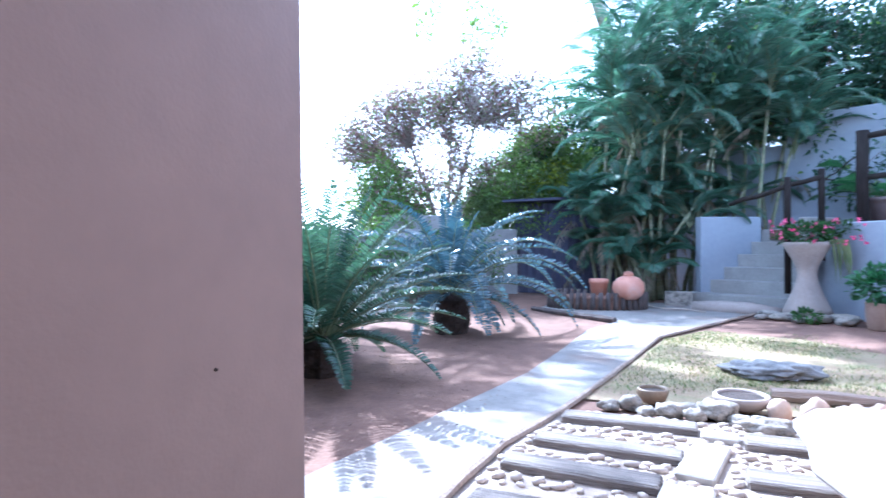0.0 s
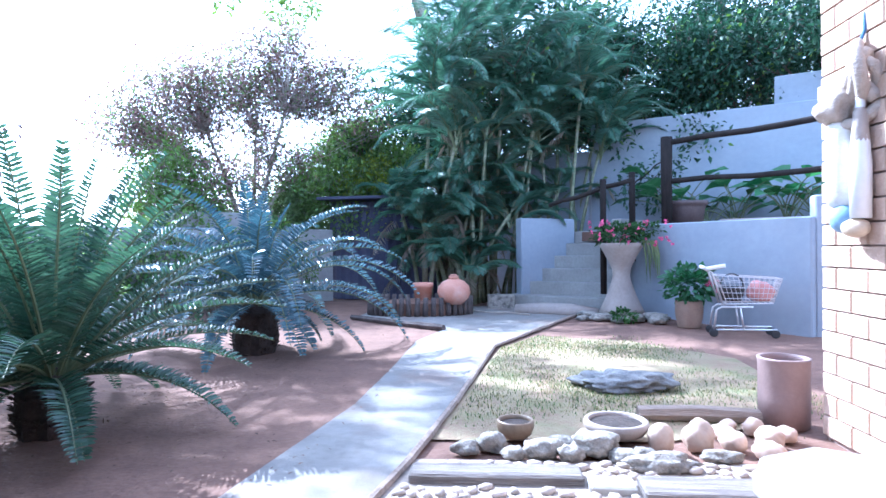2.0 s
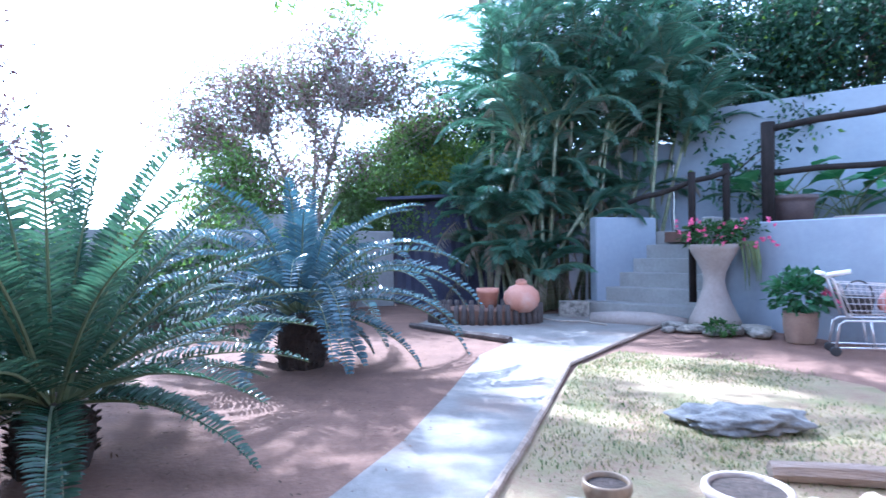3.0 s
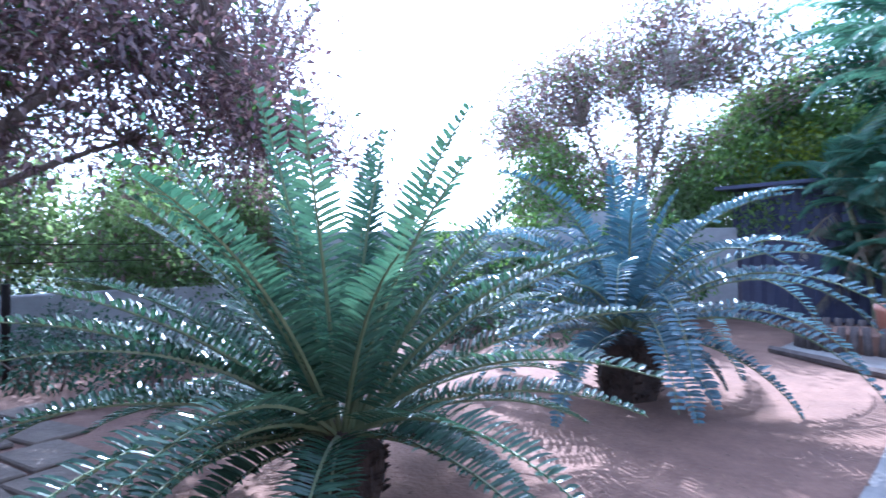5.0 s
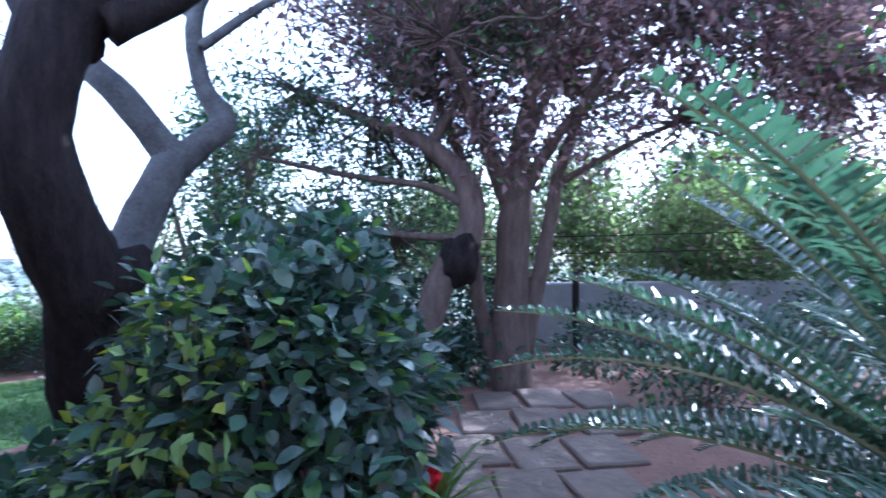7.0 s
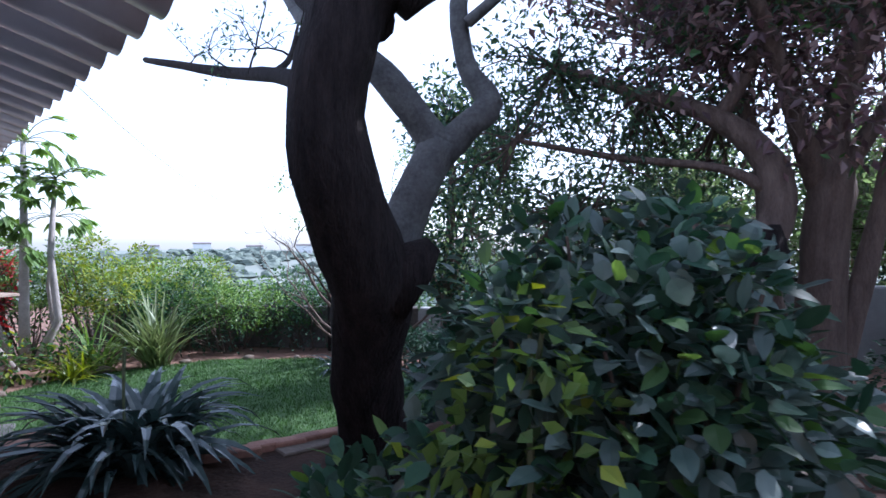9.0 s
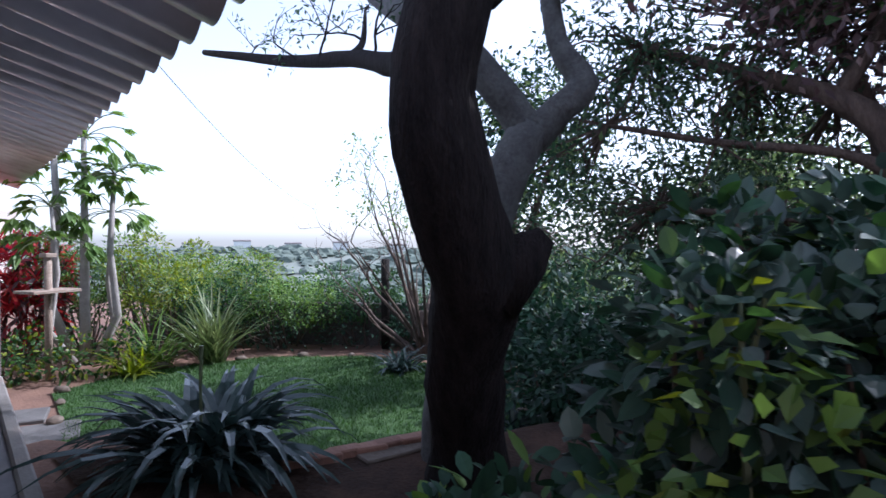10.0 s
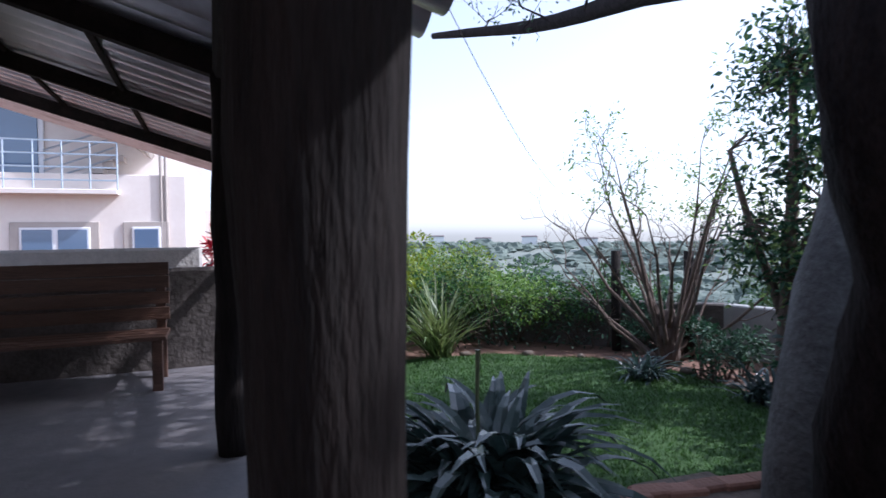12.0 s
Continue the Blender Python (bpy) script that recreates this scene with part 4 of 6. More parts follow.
cart = thing("shopping_cart", (3.72, 8.98, 0), "small wire shopping cart with pink bag and basket", "cart", rz=-14)
def wire(name, pts, r, parent, mat="chrome"):
    part(name, Geo().tube(pts, r, 6), mat, parent, smooth=True)
for y in (-0.2, 0.2):
    wire("frame_tube", [(-0.40, y, 0.10), (-0.36, y, 0.38), (-0.30, y, 0.42), (0.10, y, 0.43)], 0.014, cart)
    wire("frame_tube", [(-0.40, y, 0.10), (0.40, y * 0.8, 0.12)], 0.013, cart)
    wire("frame_tube", [(-0.02, y, 0.12), (-0.06, y, 0.43)], 0.012, cart)
    wire("handle_arm", [(-0.28, y, 0.45), (-0.42, y, 0.90), (-0.52, y, 0.97)], 0.015, cart)
    for x in (-0.40, 0.38):
        wh = part("caster", Geo().lathe([(0.045, -0.013), (0.06, -0.008), (0.06, 0.008), (0.045, 0.013)], 14), "black", cart, "dark caster wheel", smooth=True)
        wh.matrix_local = pose(x, y * (0.8 if x > 0 else 1), 0.06, 90, 0, 0)
part("handle_bar", Geo().tube([(-0.52, -0.24, 0.97), (-0.52, 0.24, 0.97)], 0.028, 8), "white_plastic", cart, "white plastic handle", smooth=True)
part("handle_grip", Geo().tube([(-0.50, -0.22, 0.95), (-0.25, -0.22, 1.0)], 0.028, 8), "white_plastic", cart, smooth=True)
lo, hi = [(-0.22, -0.17, 0.46), (0.36, -0.15, 0.48), (0.36, 0.15, 0.48), (-0.22, 0.17, 0.46)], [(-0.36, -0.24, 0.86), (0.46, -0.2, 0.82), (0.46, 0.2, 0.82), (-0.36, 0.24, 0.86)]
g = Geo()
for t in (0, 0.2, 0.4, 0.6, 0.8, 1):
    ring = [Vector(a).lerp(Vector(b), t) for a, b in zip(lo, hi)]
    g.tube(ring + [ring[0]], 0.008 if t in (0, 1) else 0.004, 5)
for i in range(4):
    a0, a1, b0, b1 = Vector(lo[i]), Vector(lo[(i + 1) % 4]), Vector(hi[i]), Vector(hi[(i + 1) % 4])
    for k in range(12 if i % 2 == 0 else 6):
        t = k / (12 if i % 2 == 0 else 6)
        g.tube([a0.lerp(a1, t), b0.lerp(b1, t)], 0.004, 4)
for k in range(8):
    t = k / 8
    g.tube([Vector(lo[0]).lerp(Vector(lo[1]), t), Vector(lo[3]).lerp(Vector(lo[2]), t)], 0.004, 4)
part("wire_basket", g, "chrome", cart)
bag = solo("plastic_bag", Geo().lump((0, 0, 0.13), (0.17, 0.14, 0.17), 0.35, 4.0, 3, 0.75), "pink_bag", "faded pink plastic bag in the cart", "bag", smooth=True, at=(3.94, 8.92, 0.50))
solo("dark_basket", Geo().lathe([(0.13, 0), (0.17, 0.16), (0.165, 0.2), (0.14, 0.2), (0.1, 0.05)], 20), "black", "dark round basket lying in the cart", "basket", smooth=True, at=(3.58, 9.0, 0.50))
part("basket_handle", Geo().tube([(0.16 * math.cos(t * 0.314), 0, 0.2 + 0.18 * math.sin(t * 0.314)) for t in range(11)], 0.01, 6), "black", bpy.data.objects["dark_basket"])

# dark pot and large-leaved plants on the terrace
solo("terrace_pot", Geo().lathe([(0.26, 0), (0.31, 0.36), (0.33, 0.42), (0.36, 0.44), (0.36, 0.50), (0.32, 0.50), (0.3, 0.45)], 24), "dark_pot", "dark plum plastic pot on the terrace", "pot", smooth=True, at=(3.85, 11.55, 1.60))
solo("terrace_kerb", Geo().box((0, 0, 0.07), (3.4, 0.2, 0.2), cut=0.02), "vase", "weathered stone kerb along the terrace bed", "kerb", kind="structure", at=(5.9, 10.7, 1.60), rz=-35)


def big_leaf_plant(x, y, z, n, size, label, tall=0.8):
    t = thing("large_leaf_plant", (x, y, z), label, "plant", "terrace plants")
    gl, gs = Geo(), Geo()
    for _ in range(n):
        a, L = U(0, 6.28), tall * U(0.5, 1.1)
        pts = arc((U(-.1, .1), U(-.1, .1), 0), a, radians(U(55, 85)), L, radians(60), 5)
        gs.tube(pts, 0.012, 4, caps=False)
        d = (pts[-1] - pts[-2]).normalized()
        s = size * U(0.7, 1.2)
        p = pts[-1]
        nrm = Vector((0, 0, 1)) + rand_dir() * 0.4
        gl.strap([p - d * s * 0.2, p + d * s * 0.15, p + d * s * 0.5 - Vector((0, 0, s * 0.1)), p + d * s - Vector((0, 0, s * 0.35))], [0.02, s * 0.7, s * 0.55, 0.01], nrm)
    part("stem", gs, "rachis", t, kind="stuff")
    part("leaf", gl, "leaf_big", t, kind="stuff")


for i in range(9):
    t = i / 8
    big_leaf_plant(4.4 + 3.8 * t + U(-.2, .2), 13.6 - 2.3 * t + U(-.5, .3), 1.60, 13, 0.55, "large-leaved green plant on the terrace bed", 1.5)

# ---- shed, grey walls, log ring, red pots ----
shed = thing("dark_shed", (-2.1, 14.9, 0), "dark navy corrugated-sheet shed half hidden by palms", "shed", rz=-8)
g = Geo()
nx = 60
for i in range(nx + 1):
    x = -1.7 + 3.4 * i / nx
    for z in (0, 2.45):
        g.v.append((x, 0.022 * math.sin(i * math.pi / 2), z))
g.f = [(2 * i, 2 * i + 2, 2 * i + 3, 2 * i + 1) for i in range(nx)]
part("sheet_wall", g, "shed", shed)
part("shed_body", Geo().box((0, 0.8, 1.22), (3.38, 1.5, 2.44)), "shed", shed)
part("roof_edge", Geo().box((0, 0.6, 2.52), (3.7, 2.2, 0.07), cut=0.01), "shed", shed, "thin dark roof edge")
wall("boundary_wall_north", (-9.6, 9.4), (-3.7, 14.9), -0.1, 1.75, 0.22, "grey_wall", "grey cement boundary wall behind the cycads", 0.02)
wall("boundary_pier", (-7.1, 13.2), (-5.4, 14.4), -0.1, 2.15, 0.3, "grey_wall", "higher grey pier of the boundary wall", 0.02)
wall("boundary_wall_west", (-9.6, 9.4), (-9.5, 3.6), -0.1, 0.85, 0.22, "grey_wall", "low grey boundary wall behind the trees", 0.02)
wall("boundary_wall_southwest", (-9.5, 3.6), (-11.0, -1.6), -0.6, 0.25, 0.22, "grey_wall", "low grey boundary wall beyond the lawn", 0.02)
wall("boundary_wall_far", (-11.0, -1.6), (-9.5, -7.2), -0.6, 0.25, 0.22, "stone_wall", "dark low wall behind the hedge", 0.02)
ring = thing("log_ring_planter", (-1.15, 11.75, 0), "low planter ring of short upright dark logs", "planter")
log_mesh = Geo().tube([(0, 0, 0), (0, 0, 0.2), (0, 0, 0.36)], [0.052, 0.05, 0.048], 8, 0.2).mesh("log", "log", True)
for i in range(40):
    a = 2 * math.pi * i / 40
    ob = new("log", log_mesh)
    ob.parent = ring
    ob.matrix_local = pose(0.98 * math.cos(a), 0.55 * math.sin(a), U(-0.03, 0.0), U(-3, 3), U(-3, 3), U(0, 360))
part("fill_soil", Geo().lathe([(0.94, 0), (0.94, 0.24), (0.5, 0.28)], 24), "soil", ring).scale = (1, 0.56, 1)
ballpot = thing("terracotta_ball_pot", (-0.48, 11.45, 0.22), "round pinkish terracotta jar with small neck", "pot")
part("jar_body", Geo().lathe([(0.16, 0), (0.27, 0.10), (0.315, 0.22), (0.29, 0.34), (0.20, 0.43), (0.10, 0.47)], 28), "terracotta", ballpot, smooth=True)
part("jar_neck", Geo().lathe([(0.10, 0.46), (0.085, 0.50), (0.10, 0.53), (0.07, 0.53), (0.06, 0.48)], 20), "terracotta", ballpot, smooth=True)
part("jar_handle", Geo().tube([(-0.1, 0, 0.46), (-0.05, 0, 0.55), (0.04, 0, 0.55), (0.1, 0, 0.46)], 0.015, 6), "terracotta", ballpot, smooth=True)
solo("terracotta_pot", Geo().lathe([(0.15, 0), (0.185, 0.26), (0.20, 0.27), (0.20, 0.35), (0.17, 0.35), (0.15, 0.26)], 26), "terracotta", "plain terracotta flower pot in the log ring", "pot", smooth=True, at=(-1.08, 11.65, 0.26))

# ---- cycads ----
def cycad(x, y, base, rows, leaf_mat, leaflet, count, width, label, trunk_r=0.2, vee=0.35, more=()):
    t = thing("cycad", (x, y, 0), label, "cycad")
    g = Geo()
    prof = [(trunk_r * 0.9, -0.05), (trunk_r, base * 0.4), (trunk_r * 0.95, base), (trunk_r * 0.5, base + 0.10), (0.03, base + 0.15)]
    g.lathe(prof, 18, wobble=0.2)
    for i in range(150):
        a, z = U(0, 6.28), U(0, base)
        p = Vector((trunk_r * 0.95 * math.cos(a), trunk_r * 0.95 * math.sin(a), z))
        g.leaf(p, Vector((math.cos(a), math.sin(a), 0.7)).normalized(), Vector((0, 0, 1)), 0.07, 0.05, 0.3)
    part("trunk", g, "cycad_trunk", t)
    crown_fronds = [(turn + 2 * math.pi * (k + U(-0.25, 0.25)) / n, pitch, length, sag) for n, pitch, length, sag, turn in rows for k in range(n)]
    for a, pitch, length, sag in crown_fronds + list(more):
        pts = arc((0.07 * math.cos(a), 0.07 * math.sin(a), base + 0.08), a, radians(pitch + U(-6, 6)), length * U(0.9, 1.08), radians(sag + U(-8, 8)), 12)
        gl, gr = Geo(), Geo()
        frond(gl, gr, pts, leaflet, count, width, vee, 0.16, 0.05, 0.12, True, 0.015, True)
        st = part("frond", gr, "rachis", t)
        part("leaflet", gl, leaf_mat, st, kind="stuff")
    return t


cycad(-3.05, 4.45, 0.30, ((4, 82, 1.72, 14, 0.4), (7, 73, 1.74, 22, 0.1), (8, 62, 1.76, 32, 0.5), (9, 50, 1.74, 40, 0.2), (8, 36, 1.70, 46, 0.65), (8, 22, 1.60, 52, 0.35), (8, 12, 1.40, 54, 0.9), (7, 4, 1.05, 48, 0.3)), "cycad_green", 0.175, 42, 0.025, "large green cycad with stiff feather fronds in red soil", 0.22, 0.45, ((-1.75, 38, 1.75, 60), (-1.35, 28, 1.7, 60), (-2.15, 34, 1.7, 60), (-1.6, 14, 1.5, 45), (-2.6, 20, 1.6, 50)))
cycad(-2.80, 7.60, 0.50, ((4, 82, 1.5, 30, 0.2), (8, 70, 1.95, 78, 0.5), (9, 58, 2.2, 96, 0.1), (9, 44, 2.25, 96, 0.4), (8, 26, 2.05, 82, 0.7), (7, 6, 1.5, 70, 0.2), (5, -8, 1.0, 60, 0.5)), "cycad_blue", 0.20, 38, 0.031, "blue-green cycad with arching fronds on a dark stump", 0.27, 0.45)

# ---- clumping palms behind the path ----
def cane_palm(x, y, h, lean, n, label):
    t = thing("cane_palm", (x, y, 0), label, "palm", "palm clump")
    a = U(0, 6.28)
    pts = [Vector((lean * (i / 6) ** 1.6 * math.cos(a), lean * (i / 6) ** 1.6 * math.sin(a), h * i / 6)) for i in range(7)]
    part("stem", Geo().tube(pts, [0.055 - 0.02 * i / 6 for i in range(7)], 7), "cane", t, smooth=True)
    gl, gr = Geo(), Geo()
    for k in range(n):
        b = U(0, 6.28)
        f = arc(pts[-1] - Vector((0, 0, U(0, 0.35))), b, radians(U(35, 84)), (U(1.9, 3.0) if h > 3 else U(1.1, 1.7)), radians(U(75, 125)), 10)
        frond(gl, gr, f, 0.42, 50, 0.022, 0.10, 0.2, U(0.15, 0.4), 0.85, True, 0.014)
    part("foliage", gl, "palm_leaf", t, kind="stuff")
    part("frond_stalk", gr, "rachis", t, kind="stuff")
    gd, gs = Geo(), Geo()
    for k in range(1):
        b = U(0, 6.28)
        f = arc(pts[-2], b, radians(-20), U(1.2, 1.7), radians(60), 8)
        frond(gd, gs, f, 0.3, 22, 0.02, 0.0, 0.2, 0.6, 0.6, True, 0.012)
    part("dry_frond", gd, "palm_dry", t, "dry hanging frond", kind="stuff")


prng = [(-1.1, 13.5, 3.6), (-0.6, 13.9, 4.4), (-0.1, 13.6, 5.2), (0.35, 14.1, 5.8), (0.7, 14.4, 4.6), (1.0, 14.5, 5.4), (0.1, 14.4, 6.4), (0.9, 14.6, 6.9), (2.1, 14.6, 5.0), (-0.4, 13.3, 2.6), (-0.42, 13.65, 3.0), (-0.8, 14.5, 5.6), (1.9, 15.3, 6.5), (-0.6, 13.6, 1.8), (-0.2, 13.2, 1.3), (2.5, 15.4, 5.6), (-0.3, 14.9, 7.0), (-0.54, 13.7, 2.2), (-0.78, 13.85, 2.6), (-0.7, 13.6, 1.9), (0.0, 13.9, 3.9), (1.0, 14.4, 4.0), (-1.3, 14.2, 4.8), (-0.1, 14.2, 4.9), (1.8, 14.9, 4.2), (-0.36, 13.35, 0.9), (2.3, 15.0, 3.6), (-0.5, 14.6, 1.0), (-0.48, 14.85, 0.9), (-0.96, 15.05, 1.1), (-1.38, 15.35, 1.6), (-0.72, 15.25, 2.0), (-0.18, 15.25, 2.2), (-0.9, 13.9, 1.2), (-1.4, 14.0, 2.4), (-0.2, 13.6, 2.0), (-0.9, 14.2, 2.2), (-0.3, 14.4, 2.8), (0.2, 14.3, 2.4), (0.55, 14.5, 2.0), (-1.3, 14.4, 1.6), (0.1, 14.0, 1.2), (-0.6, 14.1, 1.0), (1.3, 15.2, 2.6), (1.8, 15.6, 3.4), (1.0, 15.0, 3.2), (2.4, 15.9, 4.2), (0.3, 15.0, 3.4), (-0.5, 15.2, 3.8)]
for x, y, h in prng:
    cane_palm(x, y, h, U(0.2, 0.9), 13 if h > 2 else 10, "tall clumping cane palm with drooping feather fronds")


# ---- trees ----
def tree(name, at, limbs, bark, leaf, per, spread, size, label, depth=3, length=1.3, split=3, aspect=0.5, up=0.1, bend=0.22, wide=0.7, extra=None, category="tree", group="", lobes=None, reach=0.8, twig=0.006):
    """limbs: lists of (x, y, z, radius) that make trunk and main boughs; twigs grow from their ends."""
    t = thing(name, at, label, category, group)
    g, tips = Geo(), []
    for pts in limbs:
        v = [Vector(p[:3]) for p in pts]
        fine, rad = [], []
        for i in range(len(v) - 1):
            p0, p1, p2, p3 = v[max(i - 1, 0)], v[i], v[i + 1], v[min(i + 2, len(v) - 1)]
            for s in range(4):
                u = s / 4
                fine.append(0.5 * ((2 * p1) + (p2 - p0) * u + (2 * p0 - 5 * p1 + 4 * p2 - p3) * u * u + (3 * p1 - p0 - 3 * p2 + p3) * u ** 3))
                rad.append(pts[i][3] * (1 - u) + pts[i + 1][3] * u)
        fine.append(v[-1]); rad.append(pts[-1][3])
        g.tube(fine, rad, 12 if rad[0] > 0.08 else 7, 0.16)
    part("trunk", g, bark, t, smooth=True)
    if lobes:
        ends = [Vector(p[:3]) for pts in limbs for p in pts if p[3] < 0.125 and p[2] > reach]
        crown(t, ends, lobes, depth, per, spread, size, bark, leaf, extra, aspect, twig)
        return t
    gb = Geo()
    for pts in limbs:
        v = [Vector(p[:3]) for p in pts]
        if pts[-1][3] > 0.1 and len(limbs) > 1:
            continue
        d = (v[-1] - v[-2]).normalized()
        for k in range(split):
            q = (d + rand_dir(0.1) * wide).normalized()
            grow(gb, v[-1], q, length * U(0.8, 1.2), pts[-1][3] * 0.7, depth - 1, tips, split, bend, wide, up)
    part("branch", gb, bark, t, kind="stuff")
    if leaf:
        gl = Geo()
        foliage(gl, tips, per, spread, size, aspect)
        part("foliage", gl, leaf, t, kind="stuff")
    if extra:
        gl = Geo()
        foliage(gl, tips[:: extra[2]], extra[1], spread, size, aspect)
        part("tinted_foliage", gl, extra[0], t, kind="stuff")
    return t


# purple-leaved tree with several stems
tree("purple_tree", (-6.95, 3.3, 0), [
    [(0.0, 0, -0.1, 0.20), (0.02, 0, 0.9, 0.165), (0.05, 0.05, 1.7, 0.16), (0.0, 0.1, 2.3, 0.09), (0.3, 0.3, 3.2, 0.05)],
    [(0.0, -0.05, -0.1, 0.10), (0.0, -0.32, 0.9, 0.075), (0.05, -0.42, 2.0, 0.06), (0.0, -0.7, 2.8, 0.04)],
    [(0.0, 0.1, 0.3, 0.10), (0.0, 0.34, 1.4, 0.07), (0.0, 0.52, 2.2, 0.055), (0.2, 0.95, 3.2, 0.03)],
    [(0.02, 0, 1.7, 0.10), (0.4, -0.3, 2.4, 0.07), (0.9, -0.6, 3.0, 0.04)],
    [(0.02, 0.1, 1.8, 0.08), (0.2, 0.55, 2.5, 0.05), (0.5, 1.4, 3.2, 0.03), (0.6, 2.2, 3.5, 0.015)],
    [(0.0, 0.1, 2.2, 0.07), (-0.8, 0.6, 3.2, 0.04)],
    [(0.0, 0.4, 1.9, 0.04), (0.0, 1.6, 2.5, 0.025), (0.1, 3.0, 2.9, 0.014)],
], "bark_brown", "leaf_purple", 8, 0.35, 0.085, "multi-stemmed tree with dark purple-brown leaves", depth=1650, aspect=0.5,
    extra=[("leaf_mauve", 9, 2), ("leaf_green", 6, 5)],
    # lobes above 4.5 m, mostly out of view, are added to shade the ground
    lobes=[((0.3, 0.2, 3.4), (1.5, 1.5, 0.8)), ((0.8, 1.2, 2.95), (0.9, 1.0, 0.75)), ((0.9, 1.1, 3.0), (0.8, 0.9, 0.6)), ((0.4, 1.6, 3.0), (1.0, 1.0, 0.8)), ((0.9, 2.1, 2.6), (0.7, 0.8, 0.5)), ((0.2, 2.0, 2.3), (0.9, 0.9, 0.4)), ((0.6, 2.3, 3.2), (1.3, 1.5, 0.9)), ((0.2, 3.3, 2.9), (0.8, 0.9, 0.55)), ((0.6, -1.1, 3.3), (1.2, 1.1, 0.9)), ((-0.6, 0.6, 4.9), (2.6, 2.8, 1.2)), ((0.2, 0.0, 2.3), (0.7, 1.1, 0.4)), ((0.75, 0.15, 2.35), (0.6, 0.9, 0.4)), ((0.6, -0.7, 2.6), (0.8, 0.8, 0.5)), ((-2.2, -1.4, 5.2), (2.0, 2.0, 1.0)), ((-2.4, 1.5, 3.4), (1.2, 1.6, 1.0)), ((-2.8, 3.8, 5.6), (2.2, 2.2, 0.9)), ((0.1, 4.3, 2.6), (0.8, 1.1, 0.6)), ((-2.2, 4.6, 3.3), (1.3, 1.6, 1.2))])
# leaning grey tree with a dark swelling and flat feathery crown
tree("leaning_tree", (-6.3, 2.45, 0), [
    [(0, 0, -0.1, 0.14), (0.05, 0.1, 0.7, 0.12), (-0.02, 0.25, 1.15, 0.13), (-0.1, 0.45, 1.45, 0.12), (-0.15, 0.42, 1.9, 0.11), (-0.2, 0.05, 2.25, 0.075), (-0.3, -0.4, 2.45, 0.045), (-0.5, -1.1, 2.8, 0.026)],
    [(-0.12, 0.4, 1.7, 0.05), (-0.1, 0.1, 1.85, 0.035), (0.0, -0.6, 1.95, 0.026), (0.1, -1.3, 2.1, 0.016)],
    [(-0.15, 0.45, 1.4, 0.045), (-0.2, -0.2, 1.45, 0.03), (-0.3, -1.0, 1.55, 0.018)],
    [(-0.2, 0.1, 2.2, 0.06), (-0.3, 0.4, 2.8, 0.045), (-0.5, 0.3, 3.5, 0.03)],
], "bark_brown", "leaf_feather", 30, 0.30, 0.066, "leaning grey tree with flat feathery crown", depth=330, aspect=0.4,
    extra=[("leaf_pale", 9, 2)],
    lobes=[((-0.6, -1.0, 2.3), (1.0, 1.3, 0.35)), ((-0.5, -1.2, 1.7), (0.9, 1.1, 0.4)), ((-0.8, -0.6, 2.9), (1.1, 1.4, 0.35)), ((-1.6, -0.8, 1.3), (1.0, 1.6, 0.6)), ((-0.4, 0.4, 3.2), (0.9, 0.9, 0.4)), ((-1.8, 0.2, 2.2), (0.8, 1.4, 0.7))])
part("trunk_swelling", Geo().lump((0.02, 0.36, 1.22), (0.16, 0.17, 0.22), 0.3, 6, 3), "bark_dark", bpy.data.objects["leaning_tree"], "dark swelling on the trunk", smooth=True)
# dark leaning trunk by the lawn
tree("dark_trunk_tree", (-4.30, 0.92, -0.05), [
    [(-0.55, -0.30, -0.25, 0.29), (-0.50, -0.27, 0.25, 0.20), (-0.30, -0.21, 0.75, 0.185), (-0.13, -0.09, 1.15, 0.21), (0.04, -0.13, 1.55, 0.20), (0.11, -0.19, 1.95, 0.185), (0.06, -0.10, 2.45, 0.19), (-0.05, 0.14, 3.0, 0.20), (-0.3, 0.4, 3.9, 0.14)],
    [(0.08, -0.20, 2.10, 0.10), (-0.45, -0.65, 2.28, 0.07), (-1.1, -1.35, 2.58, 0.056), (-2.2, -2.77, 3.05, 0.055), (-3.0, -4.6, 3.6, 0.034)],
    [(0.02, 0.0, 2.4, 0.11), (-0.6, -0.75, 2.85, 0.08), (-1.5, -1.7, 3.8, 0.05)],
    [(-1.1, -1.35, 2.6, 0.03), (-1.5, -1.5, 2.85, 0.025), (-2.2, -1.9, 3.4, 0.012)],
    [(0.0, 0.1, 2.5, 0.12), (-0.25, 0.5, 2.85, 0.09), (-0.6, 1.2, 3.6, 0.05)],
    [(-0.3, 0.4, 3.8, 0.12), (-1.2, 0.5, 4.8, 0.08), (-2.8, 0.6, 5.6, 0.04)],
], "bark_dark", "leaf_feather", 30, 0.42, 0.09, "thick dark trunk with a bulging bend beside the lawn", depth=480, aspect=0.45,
    # crown lobes hang out of view, added to shade the veranda and lawn
    lobes=[((-2.7, 0.8, 5.8), (2.4, 2.4, 0.8)), ((-1.0, -0.6, 6.2), (1.8, 1.8, 0.7)), ((-3.6, -1.6, 6.2), (2.0, 2.0, 0.8)), ((-4.4, 2.2, 5.6), (1.8, 1.8, 0.8))], reach=4.5)
gb, tw = Geo(), []
